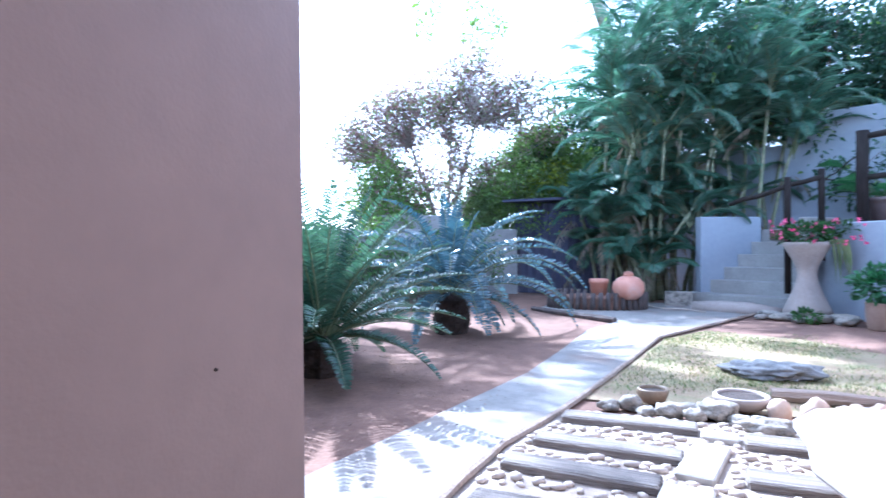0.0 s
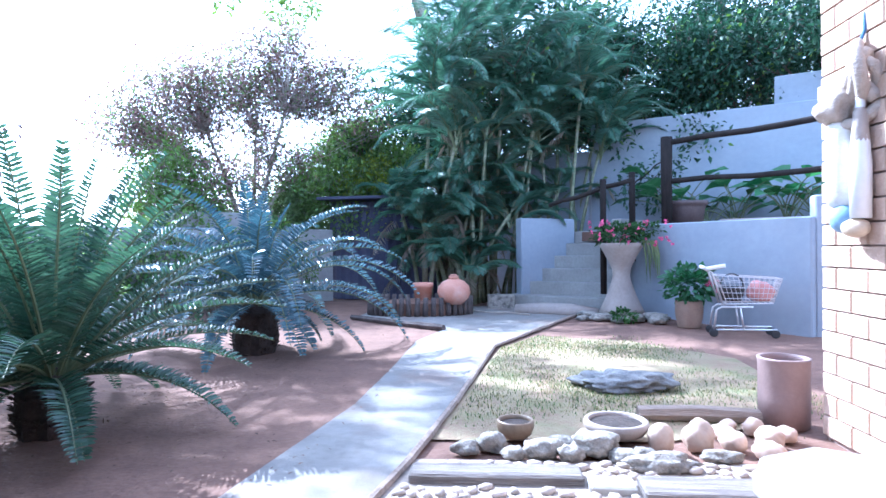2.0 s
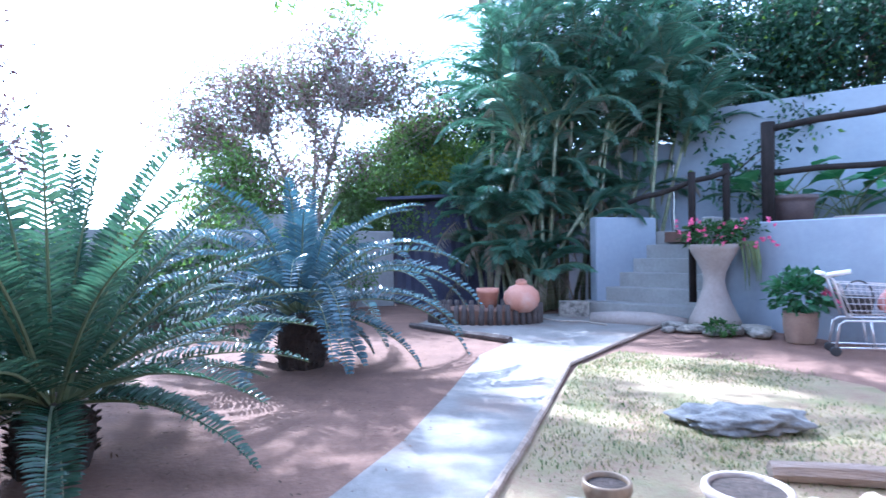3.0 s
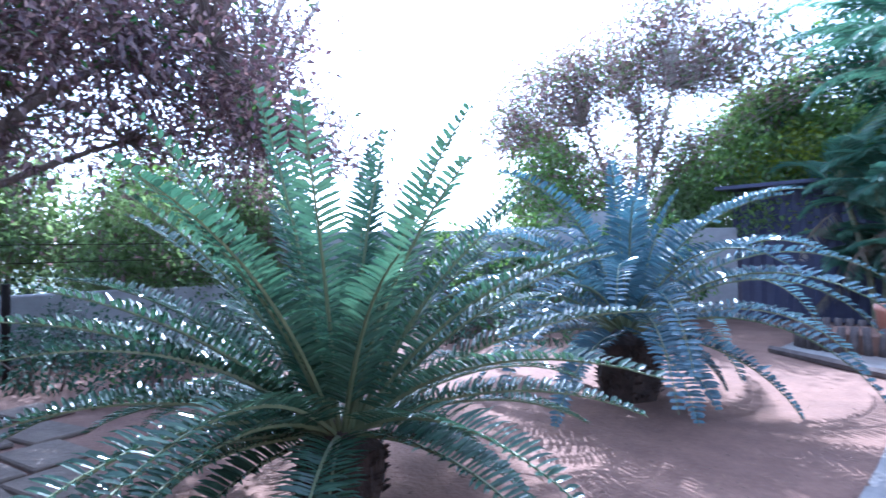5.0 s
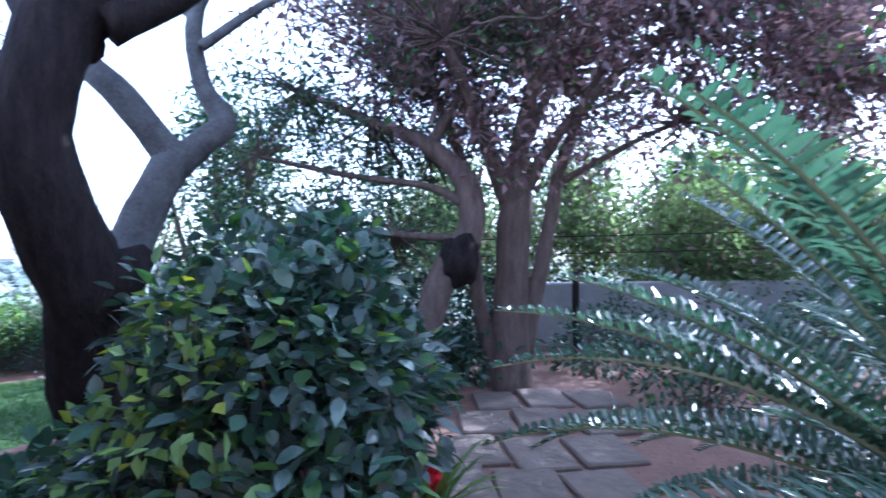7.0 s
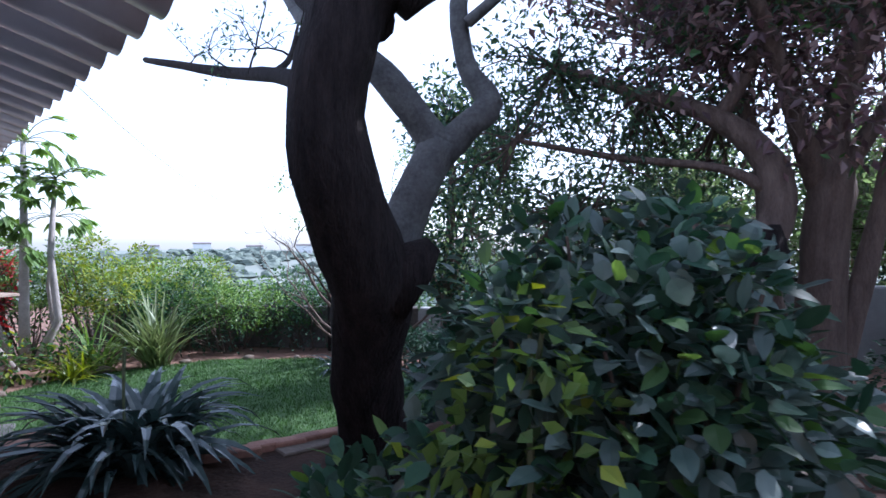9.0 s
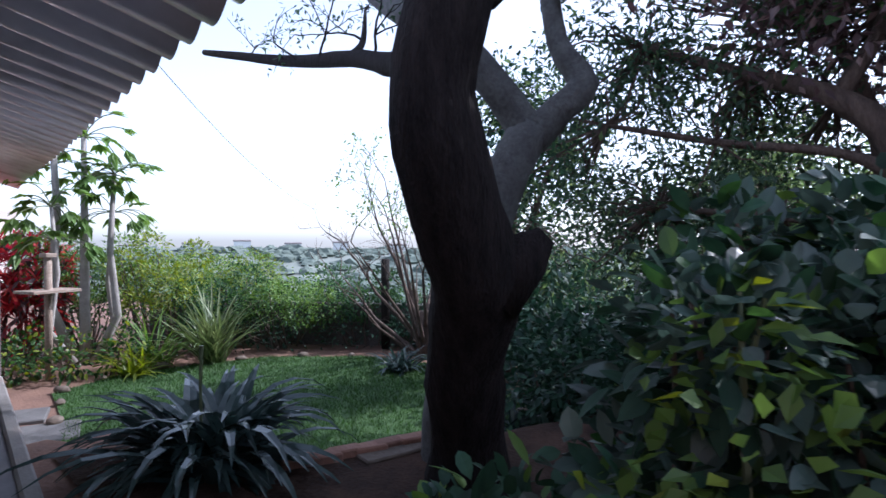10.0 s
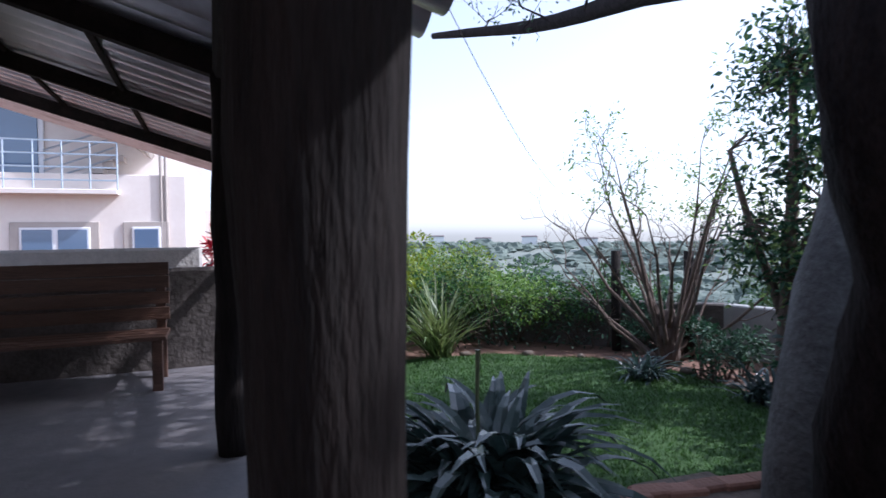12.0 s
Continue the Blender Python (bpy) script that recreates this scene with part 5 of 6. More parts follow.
for p, d in (((-0.8, -1.0, 2.44), (-0.5, 0.1, 0.9)), ((-1.5, -1.9, 2.75), (-0.3, 0.2, 0.9)), ((-1.9, -2.4, 2.92), (-0.3, -0.9, 0.4)), ((-2.2, -1.9, 3.4), (-0.6, -0.4, 0.3)), ((-2.6, -3.6, 3.3), (-0.6, -0.4, 0.4)), ((-1.5, -1.5, 2.85), (-0.2, -0.9, 0.3))):
    grow(gb, Vector(p), Vector(d).normalized(), 0.42, 0.011, 2, tw, 3, 0.25, 0.7, 0.05)
part("twig", gb, "bark_dark", bpy.data.objects["dark_trunk_tree"], kind="stuff")
gl = Geo()
foliage(gl, tw[::3], 5, 0.10, 0.05, 0.4)
part("sparse_leaf", gl, "leaf_feather", bpy.data.objects["dark_trunk_tree"], "sparse small leaves", kind="stuff")
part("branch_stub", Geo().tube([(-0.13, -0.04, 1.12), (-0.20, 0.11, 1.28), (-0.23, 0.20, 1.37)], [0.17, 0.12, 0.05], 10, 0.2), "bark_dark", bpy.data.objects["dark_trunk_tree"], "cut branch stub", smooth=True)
# pale lichen-grey tree behind it
tree("grey_tree", (-5.45, 0.75, -0.1), [
    [(0.25, -0.40, -0.5, 0.18), (0.20, -0.35, 0.6, 0.17), (0.05, -0.20, 1.49, 0.15), (-0.10, 0.03, 2.1, 0.13)],
    [(-0.10, 0.03, 2.05, 0.12), (0.0, -0.22, 2.42, 0.105), (0.05, -0.52, 2.72, 0.095), (-0.3, -1.2, 3.2, 0.07), (-0.6, -1.7, 3.9, 0.04)],
    [(-0.10, 0.03, 2.02, 0.11), (-0.18, 0.17, 2.2, 0.095), (-0.275, 0.32, 2.38, 0.10), (-0.24, 0.16, 2.66, 0.07), (-0.2, 0.15, 3.2, 0.06), (-0.3, 0.5, 3.9, 0.04)],
    [(-0.2, 0.15, 3.1, 0.045), (-0.3, -0.2, 3.5, 0.03), (-0.4, -0.4, 4.2, 0.02)],
    [(-0.15, 0.2, 2.9, 0.045), (-0.4, 0.8, 3.4, 0.03), (-0.8, 1.5, 3.6, 0.02)],
], "bark_grey", "leaf_feather", 12, 0.28, 0.045, "pale lichen-grey forked tree", depth=3, length=0.9, split=3, aspect=0.4, wide=0.8)

# small tree with brownish top beyond the grey wall
tree("brown_topped_tree", (-5.9, 15.0, 0), [
    [(0, 0, 0, 0.10), (-0.1, 0, 1.6, 0.08), (-0.5, 0, 3.0, 0.05), (-0.9, -0.2, 4.2, 0.03)],
    [(0.1, 0, 0, 0.09), (0.25, 0, 1.8, 0.07), (0.6, 0.1, 3.4, 0.045), (1.0, 0.1, 4.8, 0.03)],
    [(0.05, 0, 0.4, 0.07), (-0.6, 0.1, 2.2, 0.05), (-1.4, 0, 3.6, 0.03)],
    [(0.25, 0, 1.8, 0.06), (1.2, 0.2, 3.4, 0.035)],
    [(0.1, 0.1, 1.2, 0.06), (0.1, 0.3, 3.0, 0.05), (0.2, 0.2, 4.4, 0.03)],
], "bark_pale", "leaf_mauve", 21, 0.42, 0.10, "slender multi-stemmed tree with brownish-mauve young leaves", depth=640, aspect=0.5,
    extra=[("leaf_pale", 12, 2)],
    lobes=[((0.6, 0, 6.3), (1.6, 1.0, 0.8)), ((-1.2, -0.4, 5.7), (1.5, 1.0, 0.8)), ((2.4, 0.4, 4.8), (1.2, 1.0, 0.9)), ((-2.6, -0.6, 4.3), (1.4, 1.0, 0.9)), ((-0.6, -0.2, 2.4), (1.9, 1.0, 0.7)), ((-1.7, -0.6, 4.6), (1.7, 1.2, 1.0)), ((0.3, 0.0, 4.8), (1.3, 1.2, 1.0)), ((-0.6, -0.2, 3.3), (2.0, 1.0, 0.7)), ((1.9, 0.5, 5.7), (1.5, 1.0, 0.9)), ((-0.5, 0, 5.7), (1.5, 1.0, 0.6)), ((0.8, 0.2, 3.6), (1.3, 0.8, 0.8))])
for x, y, z, s, m in ((-3.9, 15.7, 3.1, 1.25, "leaf_bright"), (-2.8, 15.9, 3.0, 1.0, "leaf_yellow"), (-4.9, 15.6, 2.4, 0.9, "leaf_pale"), (-2.2, 16.2, 3.4, 0.9, "leaf_bright"), (-3.3, 16.4, 4.2, 0.9, "leaf_bright")):
    tree("garden_bush", (x, y, 0), [[(0, 0, 0, 0.08), (0, 0, z - 0.4, 0.04)], [(0, 0, 0, 0.07), (0.5, 0.1, z * 0.8, 0.03)], [(0, 0, 0, 0.07), (-0.5, 0.1, z * 0.8, 0.03)]], "bark_pale", m, 18, 0.34, 0.11, "leafy green bush behind the grey wall", depth=220, category="bush", group="bushes behind the wall", extra=[("leaf_pale", 12, 2)], lobes=[((0, 0, z), (s, s, s * 0.85)), ((0.4, -0.2, z * 0.65), (s * 0.9, s * 0.7, s * 0.6))])
for x, y, z, s, m in ((-10.8, 8.6, 2.0, 0.9, "leaf_pale"), (-7.2, 13.9, 2.6, 1.0, "leaf_bright"), (-10.6, 6.4, 1.4, 0.8, "leaf_pale"), (-12.8, 2.6, 2.0, 1.1, "leaf_pale"), (-13.2, 5.2, 2.3, 1.2, "leaf_pale"), (-12.6, 7.6, 2.4, 1.1, "leaf_bright")):
    tree("garden_tree", (x, y, -0.2), [[(0, 0, 0, 0.08), (0, 0, z - 0.4, 0.04)], [(0, 0, 0, 0.07), (0.5, 0.1, z * 0.8, 0.03)], [(0, 0, 0, 0.07), (-0.5, 0.1, z * 0.8, 0.03)]], "bark_pale", m, 20, 0.45, 0.11, "slender leafy tree behind the boundary wall", depth=300, category="tree", group="trees behind the wall", extra=[("leaf_mauve", 6, 3)], lobes=[((0, 0, z), (s * 1.3, s * 1.3, s * 0.9)), ((0.3, 0.6, z * 0.7), (s * 1.4, s * 1.4, s * 0.6)), ((-0.2, 0.2, z + 0.9), (s * 0.9, s * 0.9, s * 0.7))])
# tall airy tree far behind, against the light
# its unseen crown lobes are added to throw dapples on the path
tree("airy_shade_tree", (-0.8, 18.6, 0), [[(0, 0, 0, 0.22), (-0.2, -0.3, 5.0, 0.18), (-1.2, -1.2, 9.2, 0.12), (-4.0, -3.4, 11.0, 0.07), (-7.8, -5.2, 11.4, 0.04)], [(-0.9, -0.8, 8.0, 0.1), (-1.6, -3.4, 10.6, 0.06)], [(-0.5, -0.5, 6.5, 0.1), (0.6, 0.4, 9.4, 0.06)], [(-3.0, -2.6, 10.5, 0.07), (-4.6, -6.0, 11.2, 0.04)]], "bark_pale", "leaf_bright", 120, 0.44, 0.16, "tall airy light-green tree behind the wall, unseen crown added for dapples", depth=54, reach=8.0, lobes=[((-9.8, -4.2, 11.0), (2.2, 2.2, 1.2)), ((-11.4, -5.6, 11.0), (2.2, 2.2, 1.2)), ((-8.8, -8.2, 11.0), (2.0, 2.0, 1.0)), ((-7.2, -4.4, 11.0), (2.8, 2.8, 1.5)), ((-5.2, -4.4, 11.0), (2.4, 2.4, 1.4)), ((-3.4, -3.2, 10.8), (2.0, 2.0, 1.3)), ((-9.2, -6.0, 11.2), (2.0, 2.4, 1.2)), ((-12.6, -3.6, 11.2), (1.8, 1.8, 1.0)), ((-5.6, -1.4, 8.4), (1.7, 1.1, 0.7))])
# second tree is made up; its out-of-view crown shades the soil
tree("airy_shade_tree", (-15.4, 11.6, -0.4), [[(0, 0, 0, 0.2), (0.2, 0.1, 4.0, 0.16), (0.4, 0.2, 7.0, 0.11), (0.8, 0.6, 9.6, 0.06)], [(0.2, 0.1, 5.0, 0.1), (-0.6, -1.2, 8.6, 0.06)], [(0.3, 0.1, 6.0, 0.1), (1.6, 1.2, 9.0, 0.05)]], "bark_pale", "leaf_bright", 120, 0.44, 0.16, "unseen tree added beyond the boundary wall to shade the garden", depth=20, reach=6.5, lobes=[((1.2, 1.0, 10.6), (2.2, 2.2, 1.1)), ((-0.8, -1.4, 10.6), (2.3, 2.3, 1.1)), ((0.6, -0.4, 9.6), (1.6, 1.6, 0.9))])
# dark hillside trees above the upper wall
for x, y, z, s in ((0.5, 17.5, 0.5, 1.5), (2.6, 17.8, 1.0, 1.4), (-1.2, 18.5, 0.5, 1.2), (4.2, 17.2, 1.5, 1.0), (6.4, 16.2, 1.8, 1.05), (8.6, 14.8, 2.0, 1.1), (5.2, 18.5, 2, 1.4), (8.0, 17.5, 2, 1.4), (10.5, 14.5, 2, 1.2)):
    tree("hillside_tree", (x, y, z), [[(0, 0, -1.5, 0.16), (0, 0, 2.2 * s, 0.1)], [(0, 0, 0.5, 0.1), (0.9, 0, 2.4 * s, 0.06)], [(0, 0, 0.5, 0.1), (-0.9, -0.3, 2.4 * s, 0.06)], [(0, 0, 0.6, 0.1), (0.1, -0.8, 1.8 * s, 0.06)]], "bark_brown", "leaf_dark", 26, 0.55, 0.15, "dark dense tree on the bank above the wall", depth=3, length=1.35 * s, split=3, group="hillside trees", extra=("leaf_bright", 6, 5), wide=1.0)

# ---- shrub, flower, strap-leaved plant ----
def shrub(name, at, lobes, mats, n, size, label, aspect=0.5, group="", stems=14, stem_mat="bark_brown", category="shrub"):
    t = thing(name, at, label, category, group)
    gs = Geo()
    for _ in range(stems):
        c, r = lobes[rnd.randint(0, len(lobes) - 1)]
        e = Vector(c) + rand_dir(0.4) * (r * 0.6)
        b = Vector((c[0] * 0.5 + U(-.15, .15), c[1] * 0.5 + U(-.15, .15), -0.05))
        gs.tube([b, b.lerp(e, 0.5) + rand_dir() * 0.08, e], [0.018, 0.013, 0.006], 5, caps=False)
    part("stem", gs, stem_mat, t, kind="stuff")
    for m, share, *low in mats:
        g = Geo()
        for c, r in lobes:
            for _ in range(int(n * share * r * r)):
                d = rand_dir(0.15)
                q = r * U(0.25, 1.0) ** 0.45 * (1 + 0.35 * noise.noise(d * 2.2 + Vector(c)))
                p = Vector(c) + d * q
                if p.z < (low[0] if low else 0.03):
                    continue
                (g.ovate if size > 0.08 and category == "shrub" else g.leaf)(p, (d + rand_dir() * 0.8).normalized(), (Vector((0, 0, 1)) + rand_dir() * 0.7).normalized(), size * U(0.6, 1.3), size * aspect * U(0.8, 1.2), 0.12, U(0, 0.45))
        part("foliage", g, m, t, kind="stuff")
    return t


shrub("broadleaf_shrub", (-3.65, 2.1, 0), [((0.05, -0.02, 0.90), 0.38), ((-0.05, 0.22, 0.74), 0.40), ((0.24, 0.10, 0.42), 0.40), ((-0.35, 0.02, 1.05), 0.36), ((0.08, -0.34, 0.52), 0.40), ((-0.45, 0.28, 0.66), 0.38), ((-0.3, -0.25, 0.5), 0.45), ((0.1, -0.32, 1.0), 0.26), ((-0.1, 0.22, 1.14), 0.22), ((0.25, -0.55, 0.28), 0.34), ((0.28, 0.26, 0.22), 0.28), ((-0.45, 0.12, 1.30), 0.22), ((-0.35, -0.3, 1.25), 0.18)], [("leaf_shrub", 0.8), ("leaf_dark", 0.45), ("leaf_green", 0.12), ("leaf_bright", 0.05)], 2900, 0.095, "loose dark-green broad-leaved shrub", 0.58, stems=34)
shrub("yellow_green_sapling", (-3.45, 1.82, 0), [((0, 0, 1.08), 0.17), ((0.12, 0.05, 0.82), 0.26), ((0.1, -0.15, 0.55), 0.26)], [("leaf_bright", 0.8), ("leaf_yellow", 0.12)], 2200, 0.075, "young plant with fresh yellow-green leaves", 0.6, stems=2, stem_mat="rachis")
shrub("low_shrub", (-3.65, 1.12, 0), [((0.1, 0.0, 0.18), 0.26), ((0.0, 0.25, 0.28), 0.32), ((-0.25, -0.2, 0.15), 0.22), ((-0.1, 0.0, 0.3), 0.25)], [("leaf_dark", 0.8), ("leaf_bright", 0.2)], 1900, 0.11, "low leafy plants at the foot of the dark trunk")
for i, (x, y, r, m) in enumerate(((-6.2, 4.7, 0.42, "leaf_green"), (-7.3, 5.5, 0.5, "leaf_dark"), (-5.9, 5.9, 0.4, "leaf_dark"), (-7.6, 6.6, 0.55, "leaf_green"), (-6.5, 7.3, 0.45, "leaf_dark"), (-7.5, 8.4, 0.5, "leaf_green"), (-6.2, 9.0, 0.5, "leaf_dark"), (-8.6, 4.9, 0.5, "leaf_dark"), (-8.5, 7.5, 0.6, "leaf_dark"), (-5.1, 9.6, 0.45, "leaf_green"), (-7.6, 2.3, 0.45, "leaf_dark"), (-7.5, 4.2, 0.4, "leaf_dark"), (-8.4, 3.1, 0.5, "leaf_dark"), (-4.6, 10.8, 0.5, "leaf_green"), (-5.4, 5.2, 0.3, "leaf_bright"), (-6.6, 1.4, 0.45, "leaf_dark"), (-5.9, 1.9, 0.4, "leaf_dark"))):
    shrub("undergrowth", (x, y, height(x, y)), [((0, 0, r * 0.7), r), ((r * 0.6, r * 0.3, r * 0.5), r * 0.7), ((-r * 0.5, -r * 0.4, r * 0.5), r * 0.7)], [("leaf_dark", 0.9), (m, 0.25)], 1700, 0.075, "low leafy undergrowth beneath the trees", group="undergrowth", stems=8)
for x, y, z, r in ((-8.3, 9.6, 0.9, 0.6), (-7.3, 10.7, 1.1, 0.7), (-6.2, 11.5, 1.2, 0.7), (-5.2, 12.4, 1.0, 0.65), (-4.4, 13.2, 1.3, 0.6), (-6.6, 9.8, 0.7, 0.5)):
    shrub("wall_shrub", (x, y, height(x, y)), [((0, 0, z), r), ((0.25, 0.3, z * 0.6), r * 0.8), ((-0.3, -0.3, z * 0.7), r * 0.7), ((0.1, -0.2, z + r * 0.7), r * 0.5)], [("leaf_green", 0.7), ("leaf_pale", 0.35), ("leaf_bright", 0.3)], 1100, 0.10, "loose green shrub in front of the grey wall", group="wall shrubs", stems=16)
for x, y, z, r in ((-7.7, 1.5, 0.75, 0.6), (-7.3, 2.7, 0.6, 0.5), (-8.3, 0.5, 0.8, 0.6), (-6.9, 0.75, 0.6, 0.5)):
    shrub("tall_undergrowth", (x, y, height(x, y)), [((0, 0, z), r), ((0.15, 0.4, z * 0.6), r * 0.85), ((-0.1, -0.4, z * 0.7), r * 0.85), ((0.1, 0, z * 0.35), r * 0.7)], [("leaf_dark", 1.0), ("leaf_shrub", 0.2)], 1900, 0.10, "tall dark leafy bush beneath the trees", group="tall undergrowth", stems=8)
tree("slender_boundary_tree", (-9.3, -0.55, -0.45), [[(0, 0, -0.1, 0.10), (0.02, 0.05, 1.2, 0.08), (0.0, 0.1, 2.4, 0.05), (0.1, 0.1, 3.4, 0.03)], [(0, 0, 1.0, 0.06), (0.2, 0.4, 2.0, 0.04), (0.2, 0.7, 2.9, 0.025)], [(0, 0, 0.8, 0.06), (0.1, -0.3, 1.8, 0.04), (0.1, -0.5, 2.6, 0.025)]], "bark_brown", "leaf_dark", 10, 0.34, 0.09, "slender dark-leaved tree beyond the lawn", depth=260, extra=[("leaf_pale", 7, 2)], lobes=[((0.1, 0.2, 3.4), (0.7, 0.8, 0.7)), ((0.1, 0.4, 2.6), (0.7, 0.9, 0.6)), ((0.0, 0.0, 1.7), (0.7, 0.7, 0.6)), ((0.1, 0.6, 1.2), (0.6, 0.8, 0.6))])
fl = thing("red_flowering_plant", (-4.1, 2.65, 0), "small strap-leaved plant with red flower", "plant")
g = Geo()
for _ in range(26):
    a = U(0, 6.28)
    pts = arc((0, 0, 0), a, radians(U(50, 85)), U(0.3, 0.6), radians(70), 5)
    g.strap(pts, [0.02, 0.045, 0.04, 0.03, 0.02, 0.004], Vector((-math.sin(a) * 0.1, math.cos(a) * 0.1, 1)))
part("leaf", g, "leaf_bright", fl, kind="stuff")
petals(fl, [Vector((U(-.05, .05), U(-.05, .05), U(0.20, 0.28))) for _ in range(5)], 8, "petal_red", size=0.06)


def strap_clump(name, at, n, length, width, mat, label, pitch=(25, 85), sag=70, group="", category="plant"):
    t = thing(name, at, label, category, group)
    g = Geo()
    for _ in range(n):
        a = U(0, 6.28)
        b = Vector((U(-.14, .14), U(-.14, .14), 0))
        pts = arc(b, a, radians(U(*pitch)), length * U(0.6, 1.15), radians(sag * U(0.6, 1.3)), 7)
        g.strap(pts, [width * q for q in (0.6, 0.9, 1, 1, 0.9, 0.7, 0.4, 0.06)], Vector((0, 0, 1)))
    part("leaf", g, mat, t, kind="stuff")
    return t


agap = thing("agapanthus_clump", (-4.55, -0.85, -0.05), "large clump of dark strap leaves beside the path", "plant")
leaf_kinds = []
for i in range(16):
    g = Geo()
    pts = arc((0.05, 0, 0), 0, radians(22 + 4.1 * i), 0.84 * U(0.75, 1.1), radians(98 * U(0.7, 1.3)), 7)
    g.strap(pts, [0.074 * q for q in (0.6, 0.9, 1, 1, 0.9, 0.7, 0.4, 0.06)], Vector((0, 0, 1)))
    leaf_kinds.append(g.mesh("leaf", "leaf_strap"))
for i in range(240):
    ob = new("leaf", leaf_kinds[rnd.randint(0, 15)])
    ob.parent = agap
    s = U(0.8, 1.12)
    ob.matrix_local = pose(U(-.2, .2), U(-.2, .2), 0, U(-8, 8), U(-8, 8), U(0, 360)) @ Matrix.Diagonal((s, s, s, 1))
part("flower_stalk", Geo().tube([(0.02, -0.05, 0), (0.03, -0.05, 0.5), (0.02, -0.05, 0.74)], [0.011, 0.010, 0.014], 6), "rachis", agap, "upright bare flower stalk")
strap_clump("spear_leaf_clump", (-8.3, -4.6, -0.45), 120, 1.15, 0.035, "leaf_spear", "tall clump of pale spear-shaped leaves", (45, 88), 50)
strap_clump("fan_palm", (-7.9, -5.2, -0.45), 60, 0.95, 0.03, "leaf_bright", "small bright-green fan palm", (20, 80), 40)

# ---- veranda with corrugated roof ----
ALONG, OUT = Vector((-0.45, -0.893, 0)), Vector((-0.893, 0.45, 0))
P1 = Vector((-2.60, 0.46, 0))


def vp(s, o, z):
    """A place s metres along the veranda's post line, o metres out from it, at height z."""
    p = P1 + ALONG * s + OUT * o
    return Vector((p.x, p.y, z))


ROOF_A = math.degrees(math.atan2(ALONG.y, ALONG.x))
g = Geo()
fp = [vp(-0.4, 0.28, 0), vp(5.9, 0.28, 0), vp(5.9, -3.4, 0), vp(0.6, -1.5, 0), vp(-0.3, -1.2, 0)]
for z in (-0.5, 0.02):
    g.v += [(p.x, p.y, z) for p in fp]
n = len(fp)
g.f = [tuple(range(n))[::-1], tuple(n + i for i in range(n))] + [(i, (i + 1) % n, n + (i + 1) % n, n + i) for i in range(n)]
solo("veranda_floor", g, "veranda_floor", "smooth grey screed veranda floor", "floor", kind="structure")
g = Geo().box((3.3, 0.0, 0.0), (4.2, 0.09, 0.14), cut=0.015)
solo("veranda_kerb", g, "concrete", "pale cement kerb at the veranda edge", "kerb", kind="structure", at=vp(0, 0.30, -0.02), rz=ROOF_A)


def timber_post(s, r, h, label):
    p = vp(s, 0, 0)
    pts = [(0.012 * math.sin(i * 1.3), 0.012 * math.cos(i * 0.9), h * i / 10) for i in range(11)]
    solo("timber_post", Geo().tube(pts, [r * (1 + 0.06 * math.sin(i * 1.1)) for i in range(11)], 14, 0.16), "dark_post", label, "post", "veranda posts", smooth=True, at=p)


timber_post(0.0, 0.074, 2.20, "rough dark round timber post under the veranda roof")
timber_post(3.05, 0.085, 2.20, "dark round timber post at the far end of the veranda")


def roof_z(o):
    """The roof rises from the eave towards the house."""
    return 2.33 - 0.30 * o


g = Geo()
N = 672
S0, S1 = -1.35, 9.3
ridges = (S1 - S0) / 0.26
for i in range(N + 1):
    s = S0 + (S1 - S0) * i / N
    dz = -0.065 * abs(math.cos(math.pi * ridges * i / N))
    for o in (0.74, -3.4):
        jag = 0.012 * math.sin(i * 0.02) if o > 0 else 0
        p = vp(s, o + jag, roof_z(o) + 0.03 + dz)
        g.v.append(tuple(p))
for i in range(N):
    g.f.append((2 * i, 2 * i + 2, 2 * i + 3, 2 * i + 1))
roof = thing("veranda_roof", (0, 0, 0), "corrugated galvanised lean-to roof on dark rafters", "roof", kind="structure")
sheet_ob = part("corrugated_sheet", g, "roof_metal", roof)
sol = sheet_ob.modifiers.new("thickness", "SOLIDIFY")
sol.thickness = 0.004
for s in (-1.2, 0.0, 1.55, 3.05, 5.0, 7.0):
    a, b = vp(s, 0.05, roof_z(0.05) - 0.115), vp(s, -3.35, roof_z(-3.35) - 0.115)
    d = (b - a).normalized()
    up = ALONG.cross(d).normalized()
    up = up if up.z > 0 else -up
    m = Matrix.Translation((a + b) / 2) @ Matrix((ALONG, d, up)).transposed().to_4x4()
    part("rafter", Geo().box((0, 0, 0), (0.075, (b - a).length, 0.13), m=m), "dark_rail", roof, "dark timber rafter")
for o in (-0.75, -1.55, -2.4, -3.2):
    a, b = vp(S0 + 0.1, o, roof_z(o) - 0.05), vp(7.2, o, roof_z(o) - 0.05)
    part("purlin", Geo().tube([a, b], 0.025, 6), "dark_rail", roof, "thin dark purlin")
a, b = vp(-1.3, 0, 2.20), vp(7.0, 0, 2.20)
part("eave_beam", Geo().tube([a.lerp(b, i / 8) for i in range(9)], 0.07, 8, 0.1), "dark_rail", roof, "dark round eave beam")
